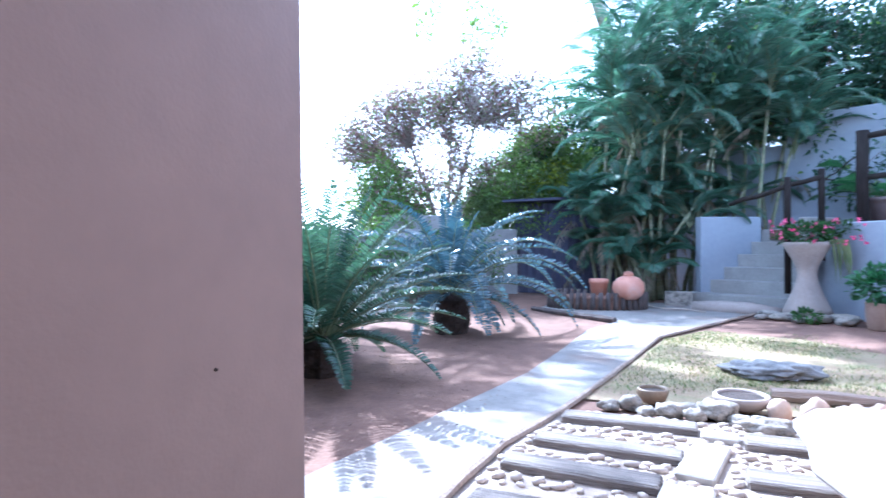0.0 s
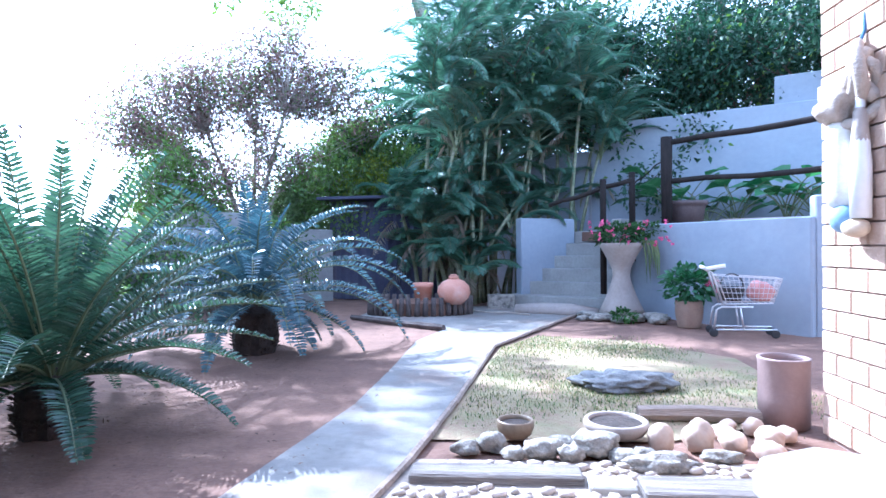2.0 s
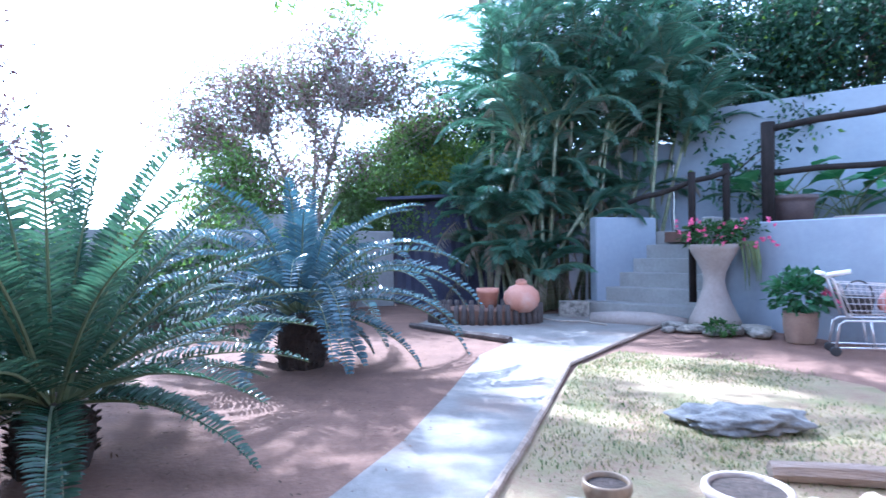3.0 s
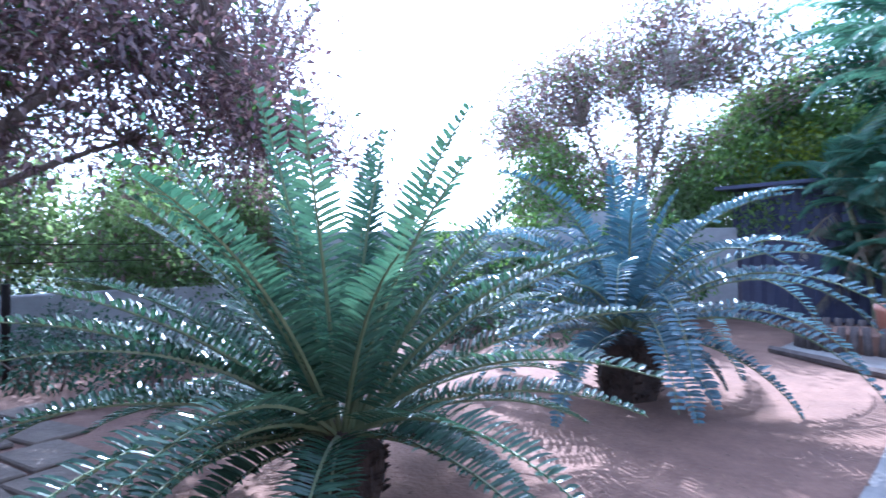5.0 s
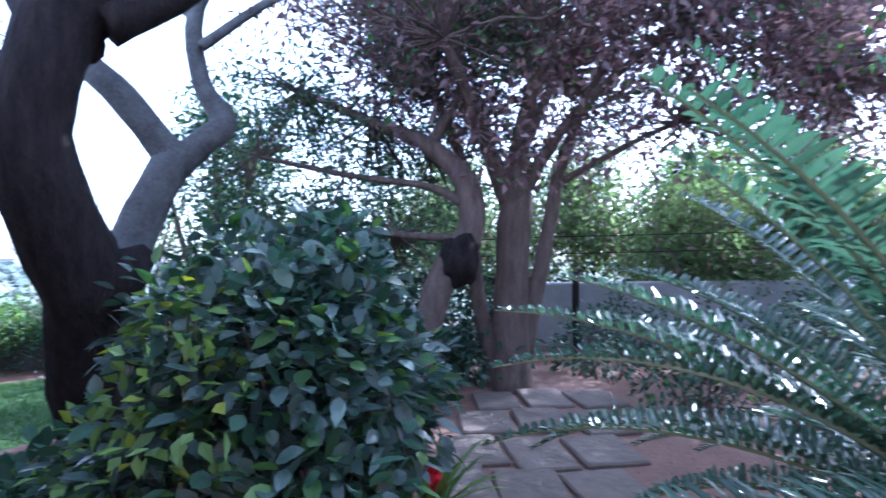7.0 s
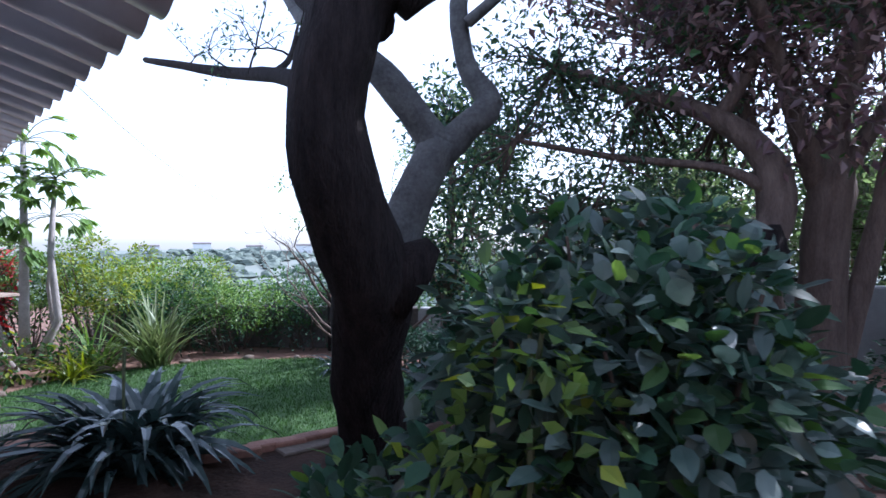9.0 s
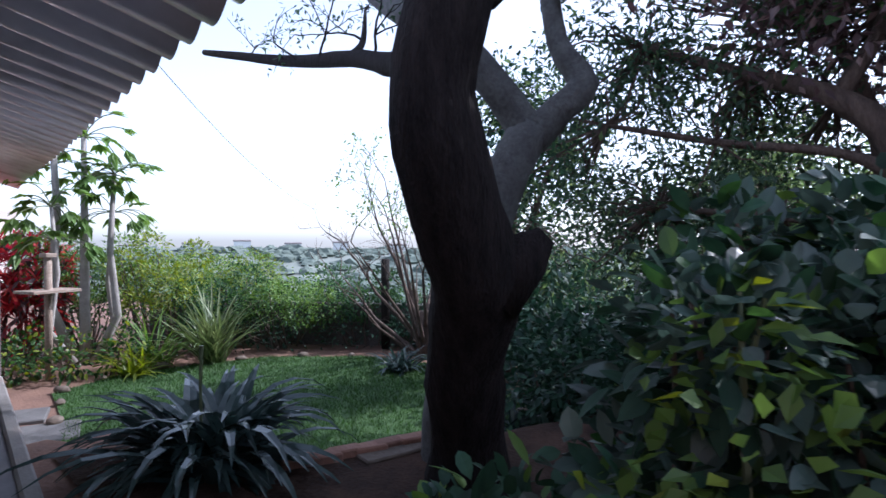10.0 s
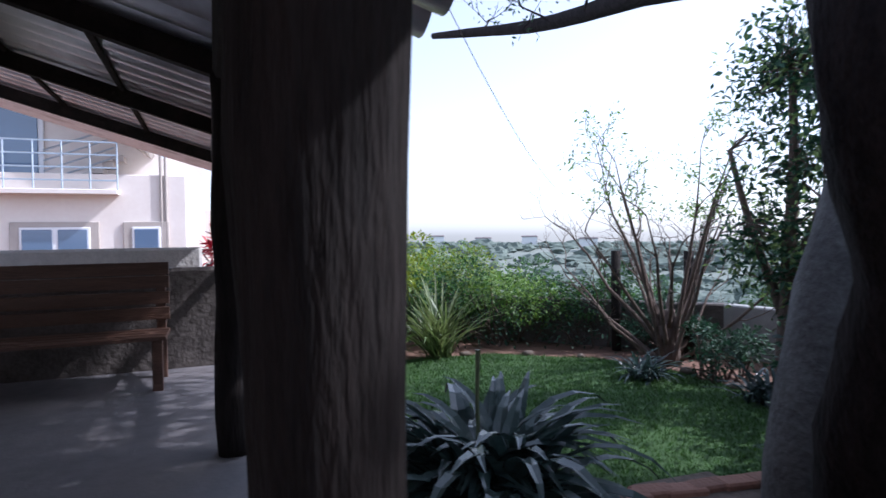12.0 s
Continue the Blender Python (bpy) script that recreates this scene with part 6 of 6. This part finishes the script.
# inner wall of the house, unseen behind the walker, cream to bounce light; and the low end wall
wall("veranda_inner_wall", (-1.15, 0.3), tuple(vp(6.0, -2.05, 0).xy), -0.05, 3.2, 0.2, "cream", "plain unseen house wall along the veranda, cream to bounce light")
e0, e1 = vp(5.75, 0.35, 0), vp(5.75, -3.3, 0)
wall("veranda_end_wall", tuple(e0.xy), tuple(e1.xy), -0.1, 0.98, 0.25, "stone_wall", "low dark stone wall closing the veranda end", 0.03)
b0, b1 = vp(7.3, -0.2, 0), vp(7.3, -4.5, 0)
wall("neighbour_boundary_wall", tuple(b0.xy), tuple(b1.xy), -0.5, 1.16, 0.25, "coping", "rough pale boundary wall to the neighbour", 0.03)

bench2 = thing("veranda_bench", tuple(vp(5.0, -1.45, 0.02)), "dark stained wooden bench with slatted back", "bench", rz=ROOF_A + 90)
for y in (-0.22, -0.08, 0.06, 0.20):
    part("seat_slat", Geo().box((0, y, 0.43), (2.0, 0.125, 0.03), cut=0.005), "bench_wood", bench2)
for z in (0.58, 0.72, 0.86, 0.98):
    part("back_slat", Geo().box((0, -0.27, z), (2.0, 0.03, 0.11), cut=0.005), "bench_wood", bench2)
for x in (-0.93, 0.93):
    part("leg", Geo().box((x, 0.20, 0.205), (0.08, 0.07, 0.41), cut=0.006), "bench_wood", bench2)
    part("back_leg", Geo().box((x, -0.31, 0.51), (0.08, 0.06, 1.02), cut=0.006), "bench_wood", bench2)
    part("arm_rest", Geo().box((x, -0.03, 0.385), (0.05, 0.45, 0.05), cut=0.006), "bench_wood", bench2)

# ---- pavers, steps and stones by the lawn ----
for i, (x, y, rz, L, W) in enumerate(((-4.95, -3.05, 20, 0.7, 0.6), (-5.35, -3.75, 24, 0.7, 0.62), (-4.75, -3.85, 22, 0.6, 0.5), (-5.55, -4.45, 22, 0.6, 0.5), (-4.95, -4.65, 22, 0.7, 0.62), (-4.42, -2.42, 26, 0.6, 0.5), (-4.9, -2.45, 26, 0.55, 0.5))):
    solo("paving_slab", Geo().box((0, 0, -0.008), (L, W, 0.06), cut=0.01), "paver", "grey square paving slab at the lawn's edge", "paving slab", "lawn paving", at=(x, y, height(x, y)), rz=rz - 60)
for i in range(26):
    t = i / 25
    k = t * (len(lawn_outline) - 1)
    a, b = lawn_outline[int(k)], lawn_outline[min(int(k) + 1, len(lawn_outline) - 1)]
    x, y = a[0] + (b[0] - a[0]) * (k % 1), a[1] + (b[1] - a[1]) * (k % 1)
    x, y = x + U(-.06, .06), y + U(-.06, .06)
    s = U(0.06, 0.12)
    solo("edging_stone", Geo().lump((0, 0, s * 0.3), (s, s * 0.75, s * 0.5), 0.3, i * 1.9, 2, 0.6), "path_stone", "brown edging stone round the lawn", "stone", "lawn edging", smooth=True, at=(x, y, height(x, y)), rz=U(0, 180))
for i, (x, y) in enumerate(((-5.15, 0.05), (-5.3, -0.2))):
    solo("stepping_slab", Geo().box((0, 0, 0.0), (0.5, 0.16, 0.05), cut=0.01), "path_stone", "worn narrow stepping slab", "paving slab", at=(x, y, height(x, y)), rz=150)
# low edge of red bricks above the lawn
for i in range(8):
    t = i / 7
    x, y = -4.72 - 0.85 * t + U(-.02, .02), -0.38 + 0.62 * t + U(-.02, .02)
    solo("edging_brick", Geo().box((0, 0, -0.02), (0.21, 0.11, 0.15), cut=0.01), "red_paver", "worn red brick edging above the lawn", "brick", "lawn step", at=(x, y, height(x + 0.06, y + 0.06)), rz=-36 + U(-6, 6))
# stepping stones beyond the cycad
for i in range(12):
    x, y = -4.6 - (i // 3) * 0.62 + U(-.05, .05), 2.75 + (i % 3) * 0.42 + (i // 3) * 0.12
    solo("path_stone", Geo().box((0, 0, 0.004), (U(0.54, 0.62), U(0.37, 0.42), 0.03), cut=0.012), "path_stone", "flat worn brown paving stone under the trees", "paving slab", "tree path", at=(x, y, height(x, y)), rz=U(-7, 7) + 10)

# ---- planting round the lawn ----
HZ = -0.45
# lit tops are put into leaf colour: mostly brighter leaves higher up
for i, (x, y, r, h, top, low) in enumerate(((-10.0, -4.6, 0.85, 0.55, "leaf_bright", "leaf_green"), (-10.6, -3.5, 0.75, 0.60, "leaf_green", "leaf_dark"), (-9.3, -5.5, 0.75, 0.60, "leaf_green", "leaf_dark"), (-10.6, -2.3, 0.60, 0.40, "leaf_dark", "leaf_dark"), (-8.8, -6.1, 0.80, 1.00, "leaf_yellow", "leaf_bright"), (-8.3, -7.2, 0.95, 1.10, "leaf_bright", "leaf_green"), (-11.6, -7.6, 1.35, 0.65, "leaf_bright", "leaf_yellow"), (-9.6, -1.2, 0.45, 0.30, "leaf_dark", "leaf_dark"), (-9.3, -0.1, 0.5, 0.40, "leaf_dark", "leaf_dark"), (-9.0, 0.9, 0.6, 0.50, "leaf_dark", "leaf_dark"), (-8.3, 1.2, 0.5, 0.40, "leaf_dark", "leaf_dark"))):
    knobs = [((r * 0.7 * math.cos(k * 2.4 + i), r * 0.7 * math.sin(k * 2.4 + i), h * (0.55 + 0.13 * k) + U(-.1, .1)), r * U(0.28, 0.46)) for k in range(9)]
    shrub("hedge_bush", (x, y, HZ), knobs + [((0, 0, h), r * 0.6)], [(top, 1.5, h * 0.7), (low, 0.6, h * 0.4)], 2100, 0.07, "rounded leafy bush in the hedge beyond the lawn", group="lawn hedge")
    # dark leaves added at the foot paint the hedge's own shade
    shrub("hedge_shade_skirt", (x + 0.15, y + 0.1, HZ), [((0, 0, h * 0.45), r * 0.8), ((0.25, -0.25, h * 0.25), r * 0.6)], [("leaf_dark", 1.0)], 1100, 0.07, "dark leaf skirt at the foot of the hedge, shade put into its colour", group="hedge foot")
for i, (x, y, r) in enumerate(((-17, -13.5, 2.0), (-20, -12, 2.2), (-14.5, -15.5, 1.9))):
    shrub("spreading_tree_crown", (x, y, -4.5), [((0, 0, 2.3), r), ((1.4, 0.8, 1.6), r * 0.75), ((-1.2, 1.0, 1.4), r * 0.75)], [("leaf_bright", 0.8), ("leaf_green", 0.5)], 420, 0.2, "broad bright-green tree below the garden", group="valley trees", category="tree", stems=8)
for i in range(16):
    a = i / 15
    x, y = -22 - 30 * a + U(-3, 3), -4 + 8 * math.sin(i * 2.3) + U(-6, 6) + (10 if i % 2 else -14) * a
    s = U(0.85, 1.1) * min(0.9 + (-x - 19) * 0.06, 3.2)
    shrub("valley_tree", (x, y, height(x, y)), [((0, 0, s * 0.9), s), ((s * 0.6, 0.3, s * 0.6), s * 0.7), ((-s * 0.5, -0.3, s * 0.6), s * 0.7)], [("leaf_green", 0.8), ("leaf_feather", 0.6)], 170, 0.26, "green tree in the valley", group="valley trees", category="tree", stems=6)
for i in range(9):
    x, y = -11.5 - U(0, 2.0), 0.5 + i * 1.25
    # haze painted as pale leaves above 0.75 m, over darker ones
    shrub("boundary_shrub", (x, y, -0.3), [((0, 0, 0.8), 0.75), ((0.2, 0.5, 0.5), 0.6), ((-0.2, -0.5, 0.6), 0.6)], [("leaf_dark", 0.5), ("leaf_pale", 0.6, 0.75)], 1300, 0.10, "shrub beyond the boundary wall, haze painted into its pale upper leaves", group="boundary shrubs")
shrub("red_cordyline_hedge", (-7.55, -7.5, HZ), [((0, 0, 1.2), 0.6), ((0.35, -0.5, 1.2), 0.6), ((0.1, 0.1, 0.7), 0.5)], [("leaf_red", 1.0), ("leaf_purple", 0.3)], 1400, 0.26, "bright red cordyline hedge", 0.2)
for i, (x, y) in enumerate(((-7.0, -5.6), (-6.6, -6.1), (-7.5, -5.3), (-6.3, -6.9), (-6.0, -6.2), (-7.1, -6.6))):
    shrub("border_plant", (x, y, HZ), [((0, 0, 0.25), 0.34), ((0.2, 0.1, 0.2), 0.25)], [("leaf_green", 0.7), ("leaf_yellow", 0.25)], 1500, 0.09, "low leafy border plant by the lawn", group="lawn border", stems=6)
strap_clump("small_fan_palm", (-7.35, -5.0, HZ), 70, 0.6, 0.03, "leaf_yellow", "small pale yellow-green palm by the lawn", (15, 75), 50)
for i, (x, y) in enumerate(((-8.7, -0.6), (-8.9, -1.9), (-8.2, 0.2), (-7.4, 0.45), (-6.8, 0.3))):
    strap_clump("dark_border_clump", (x, y, HZ if x < -7.2 else height(x, y)), 60, 0.5, 0.045, "leaf_strap", "dark strap-leaved border plant", (25, 80), 70, "dark border")

# papaya with several pale stems
pap = thing("papaya_tree", (-7.55, -6.2, HZ), "papaya with several pale bare stems and lobed leaves", "tree")
tops = []
for i, (x, y, h, r) in enumerate(((0, 0, 3.2, 0.075), (0.25, -0.2, 3.5, 0.07), (-0.2, 0.25, 2.7, 0.06), (0.45, 0.1, 2.2, 0.045), (-0.35, 0.0, 1.9, 0.05))):
    pts = [(x * 0.3, y * 0.3, 0), (x * 1.3, y * 1.3, h * 0.25), (x, y, h * 0.6), (x * 1.2, y * 1.2, h)]
    part("stem", Geo().tube(pts, [r, r * 0.9, r * 0.75, r * 0.5], 9, 0.15), "papaya_stem", pap, smooth=True)
    if h > 2.1:
        tops.append(Vector(pts[-1]))
        tops.append(Vector(pts[-1]) - Vector((0.1, 0.15, h * 0.2)))
g, gs = Geo(), Geo()
for t in tops:
    for _ in range(11):
        a = U(0, 6.28)
        pts = arc(t, a, radians(U(0, 60)), U(0.35, 0.6), radians(60), 4)
        gs.tube(pts, 0.008, 4, caps=False)
        d = (pts[-1] - pts[-2]).normalized()
        for k in range(7):
            q = Matrix.Rotation(radians(-75 + 25 * k), 3, "Z") @ d
            g.leaf(pts[-1], q.normalized(), Vector((U(-.3, .3), U(-.3, .3), 1)).normalized(), U(0.16, 0.26), 0.10, 0.1, U(0.1, 0.5))
part("leaf_stalk", gs, "rachis", pap, kind="stuff")
part("leaf", g, "leaf_bright", pap, kind="stuff")
bt = thing("bird_table", (-6.75, -5.75, HZ), "weathered wooden bird table on a post", "bird table")
part("post", Geo().tube([(0, 0, 0), (0, 0, 1.55)], 0.045, 8, 0.1), "kerb_wood", bt, smooth=True)
part("tray", Geo().box((0, 0, 1.12), (0.6, 0.4, 0.035), cut=0.006), "kerb_wood", bt)
part("cap", Geo().box((0, 0, 1.57), (0.14, 0.14, 0.05), cut=0.006), "kerb_wood", bt)

# bare twiggy tree
bare = thing("bare_tree", (-9.9, -2.0, HZ), "twiggy tree by the lawn with green leaves only at its top", "tree")
gt, gw, ends = Geo(), Geo(), []
for k in range(20):
    a, lean = 2 * math.pi * k / 20 + U(-.2, .2), radians(U(8, 56))
    L = 2.35 * (1.1 - 0.35 * lean) * U(0.8, 1.0)
    b = Vector((0.10 * math.cos(a), 0.10 * math.sin(a), 0.25 * (k % 3)))
    out = Vector((math.cos(a) * math.sin(lean), math.sin(a) * math.sin(lean), math.cos(lean)))
    pts = [b + out * (L * q) + Vector((0, 0, 0.18 * q * q)) + rand_dir() * (0.07 * q) for q in (0, 0.25, 0.5, 0.75, 1.0)]
    gt.tube(pts, [0.034, 0.028, 0.022, 0.015, 0.007], 6, caps=False)
    for q in pts[2:]:
        grow(gw, q, (out + rand_dir() * 0.6).normalized(), 0.42, 0.009, 2, ends, 3, 0.3, 0.8, 0.16)
gt.tube([(0, 0, -0.1), (0.01, 0.02, 0.35), (0.0, 0.0, 0.7)], [0.16, 0.12, 0.09], 10, 0.2)
part("trunk", gt, "bark_brown", bare, smooth=True)
part("twig", gw, "bark_brown", bare, kind="stuff")
gl = Geo()
foliage(gl, [e for e in ends if e.z > 1.9 and e.y > -0.7 and noise.noise(e * 1.3) > -0.1][::2], 7, 0.16, 0.06, 0.4)
part("foliage", gl, "leaf_bright", bare, kind="stuff")
for x, y in ((-10.3, -2.9), (-10.4, -1.9), (-8.35, 4.2)):
    solo("fence_post", Geo().tube([(0, 0, 0), (0, 0, 0.7), (0, 0, 1.45 if x < -9 else 1.05)], 0.07 if x < -9 else 0.045, 8, 0.15), "dark_post", "dark timber fence post", "post", "fence posts", smooth=True, at=(x, y, height(x, y)))
for z, r in ((1.55, 0.008), (1.32, 0.008)):
    solo("fence_wire", Geo().tube([(-9.4, 9.0, z), (-9.3, 6, z - 0.05), (-9.4, 3.6, z - 0.08), (-10.6, -1.5, z - 0.3)], r, 4), "dark_rail", "thin wire strung above the boundary wall", "wire", "fence wires")
w0, w1 = Vector((-3.94, -0.57, 2.13)), Vector((-9.6, -2.9, 1.85))
solo("hanging_wire", Geo().tube([w0.lerp(w1, k / 14) - Vector((0, 0, 1.5 * (k / 14) * (1 - k / 14))) for k in range(15)], 0.0018, 4), "rope", "thin pale wire strung from the veranda eave", "wire")
g = Geo().box((0, 0, 0), (2.6, 0.12, 0.10), cut=0.01)
solo("fence_beam", g, "dark_rail", "dark horizontal fence beam behind the trees", "beam", at=(-9.0, 2.3, 0.92), rz=80)
wall("fence_pier", (-9.15, 1.1), (-9.05, 1.5), -0.5, 0.92, 0.3, "grey_wall", "grey fence pier carrying the beam", 0.02)
wall("fence_pier_north", (-8.85, 3.3), (-8.8, 3.6), -0.1, 0.92, 0.3, "grey_wall", "grey fence pier carrying the beam", 0.02)

# ---- neighbour's house ----
nb = thing("neighbour_house", tuple(vp(21.0, -2.6, -0.8)), "cream rendered two-storey house with a steel-railed balcony", "house", rz=ROOF_A - 90)
# x runs along the facade, y away from the viewer
def nbox(name, c, s, mat, label="", parent=nb):
    return part(name, Geo().box(c, s, cut=0.02), mat, parent, label)
nbox("wall", (-4.0, 3.0, 2.1), (11.5, 6.0, 4.2), "cream")
g = Geo()
for x, z in ((-9.7, 4.15), (1.65, 4.15), (1.65, 4.5), (-3.6, 7.9), (-9.7, 5.0)):
    g.v.append((x, 1.2, z))
for x, z in ((-9.7, 4.15), (1.65, 4.15), (1.65, 4.5), (-3.6, 7.9), (-9.7, 5.0)):
    g.v.append((x, 6.0, z))
g.f = [(0, 1, 2, 3, 4), (9, 8, 7, 6, 5)] + [(i, 5 + i, 5 + (i + 1) % 5, (i + 1) % 5) for i in range(5)]
part("upper_wall", g, "cream", nb)
for a, b in (((-3.6, 8.05), (0.7, 4.85)), ((-3.6, 8.05), (-9.9, 4.9))):
    L = math.hypot(b[0] - a[0], b[1] - a[1])
    m = Matrix.Translation(((a[0] + b[0]) / 2, 3.0, (a[1] + b[1]) / 2 + 0.08)) @ Matrix.Rotation(-math.atan2(b[1] - a[1], b[0] - a[0]), 4, "Y")
    part("roof_slope", Geo().box((0, 0, 0), (L, 7.2, 0.16), m=m), "cream_trim", nb, "taupe gable roof edge")
for k in range(4):
    part("stair_rail", Geo().tube([(-2.3, 0.1, 3.95 + 0.32 * k), (-0.35, 0.1, 4.75 + 0.32 * k)], 0.03, 6), "steel", nb)
nbox("wing_wall", (3.0, 3.2, 1.6), (2.6, 0.3, 3.2), "cream")
nbox("parapet_wall", (1.7, 2.0, 3.4), (1.2, 0.3, 7.5), "cream")
for x, wd in ((-2.0, 1.9), (0.55, 0.85), (-4.9, 1.6)):
    w = nbox("window", (x, -0.03, 1.95), (wd + 0.5, 0.12, 1.45), "cream_trim", "taupe window surround")
    nbox("window_frame", (x, -0.08, 1.95), (wd, 0.1, 1.1), "white_plastic", "white frame", w)
    for k in range(2 if wd > 1.2 else 1):
        pw = wd / (2 if wd > 1.2 else 1)
        nbox("pane", (x - wd / 2 + pw * (k + 0.5), -0.10, 1.95), (pw - 0.14, 0.1, 0.96), "blueglass", "", w)
nbox("balcony_slab", (-5.0, 0.3, 3.6), (9.6, 1.8, 0.14), "cream")
for k in range(13):
    nbox("baluster", (-9.2 + k * 0.75, -0.5, 4.40), (0.05, 0.05, 1.5), "steel")
for z in (5.15, 4.75, 4.35, 3.95):
    nbox("balcony_rail", (-4.7, -0.5, z), (9.05, 0.045, 0.05), "steel")
nbox("balcony_door", (-3.6, 1.12, 5.1), (2.2, 0.1, 2.9), "white_plastic", "white glazed balcony door")
nbox("door_pane", (-3.6, 1.06, 5.1), (1.9, 0.06, 2.6), "blueglass")
for k in range(6):
    nbox("stair_tread", (-1.75 + 0.3 * k, 0.6, 3.75 + 0.2 * k), (0.32, 0.8, 0.2), "cream_trim", "dark outside stair")
for x in (1.0, 1.15):
    part("downpipe", Geo().tube([(x, -0.05, 0), (x, -0.05, 4.9)], 0.05, 6), "cream_trim", nb, "taupe downpipe")

# ---- far ridge houses ----
def far_house(x, y, wdt, h, label):
    z = height(x, y)
    t = thing("far_house", (x, y, z), label, "house", "ridge houses", rz=math.degrees(math.atan2(y, x)) + 90)
    part("wall", Geo().box((0, 0, h / 2), (wdt, wdt * 0.6, h)), "white_house", t)
    part("roof", Geo().box((0, 0, h + 0.4), (wdt * 1.08, wdt * 0.66, 0.8), cut=0.3), "far_roof", t, "flat grey-brown roof")
    for k in range(3):
        part("window", Geo().box((-wdt * 0.3 + wdt * 0.3 * k, -wdt * 0.3 - 0.03, h * 0.55), (wdt * 0.14, 0.1, h * 0.3)), "shed", t)


for i in range(13):
    a = radians(118 + i * 4.6 + U(-.6, .6))
    d = U(225, 285)
    far_house(-2 - d * math.sin(a), d * math.cos(a), U(5, 8), U(2.5, 4.5), "pale far-off house on the ridge")
# lumpy woods whose pale colour carries the haze
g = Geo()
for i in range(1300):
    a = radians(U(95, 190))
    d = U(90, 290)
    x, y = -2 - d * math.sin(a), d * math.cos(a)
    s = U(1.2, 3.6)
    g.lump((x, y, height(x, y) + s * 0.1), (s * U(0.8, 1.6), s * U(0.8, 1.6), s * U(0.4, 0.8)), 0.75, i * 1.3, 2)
solo("far_woods", g, "far_leaf", "distant woods on the slopes, haze put into their pale colour", "woods", kind="stuff")

# ---- bricks of the house wall ----
east = bpy.data.objects["wall_east"]
BL, BH = 0.30, 0.14
full = Geo().box((0, 0, 0), (0.05, BL, BH - 0.012), cut=0.006).mesh("brick", "brick")
half = Geo().box((0, 0, 0), (0.05, BL / 2 - 0.006, BH - 0.012), cut=0.006).mesh("brick", "brick")
rest = Geo()
wm = east.matrix_world.inverted()
parts_made = 0
for c in range(26):
    z = 0.02 + BH * (c + 0.5)
    y = 4.512 if c % 2 else 4.512
    first = True
    while y > -2.9:
        use_half = first and c % 2
        L = BL / 2 if use_half else BL
        yc = y - L / 2
        first = False
        y -= L + 0.012
        if yc - L / 2 < 3.60 and yc + L / 2 > 2.0 and 1.46 < z < 3.02:
            for lo, hi in ((max(yc - L / 2, 3.60), yc + L / 2), (yc - L / 2, min(yc + L / 2, 2.0))):
                if hi - lo > 0.03:
                    rest.box((2.322, (lo + hi) / 2, z), (0.05, hi - lo - 0.006, BH - 0.012))
            continue
        if parts_made < 300 and yc > 1.0:
            ob = new("brick", half if use_half else full)
            ob.parent = east
            ob.matrix_parent_inverse = wm
            ob.matrix_basis = pose(2.322 + U(-.002, .002), yc, z, U(-.3, .3), 0, U(-.2, .2))
            parts_made += 1
        else:
            rest.box((2.322, yc, z), (0.05, L - 0.006, BH - 0.012))
rest_ob = part("brick_rest", rest, "brick", kind="stuff")
rest_ob.parent = east
rest_ob.matrix_parent_inverse = wm
ret = Geo()
for c in range(26):
    for k in range(14):
        ret.box((2.33 + 0.312 * k + (0.15 if c % 2 else 0) + 0.16, 4.508, 0.02 + BH * (c + 0.5)), (BL, 0.04, BH - 0.012))
rr = bpy.data.objects["wall_east_return"]
ro = part("brick_rest", ret, "brick", kind="stuff")
ro.parent = rr
ro.matrix_parent_inverse = rr.matrix_world.inverted()
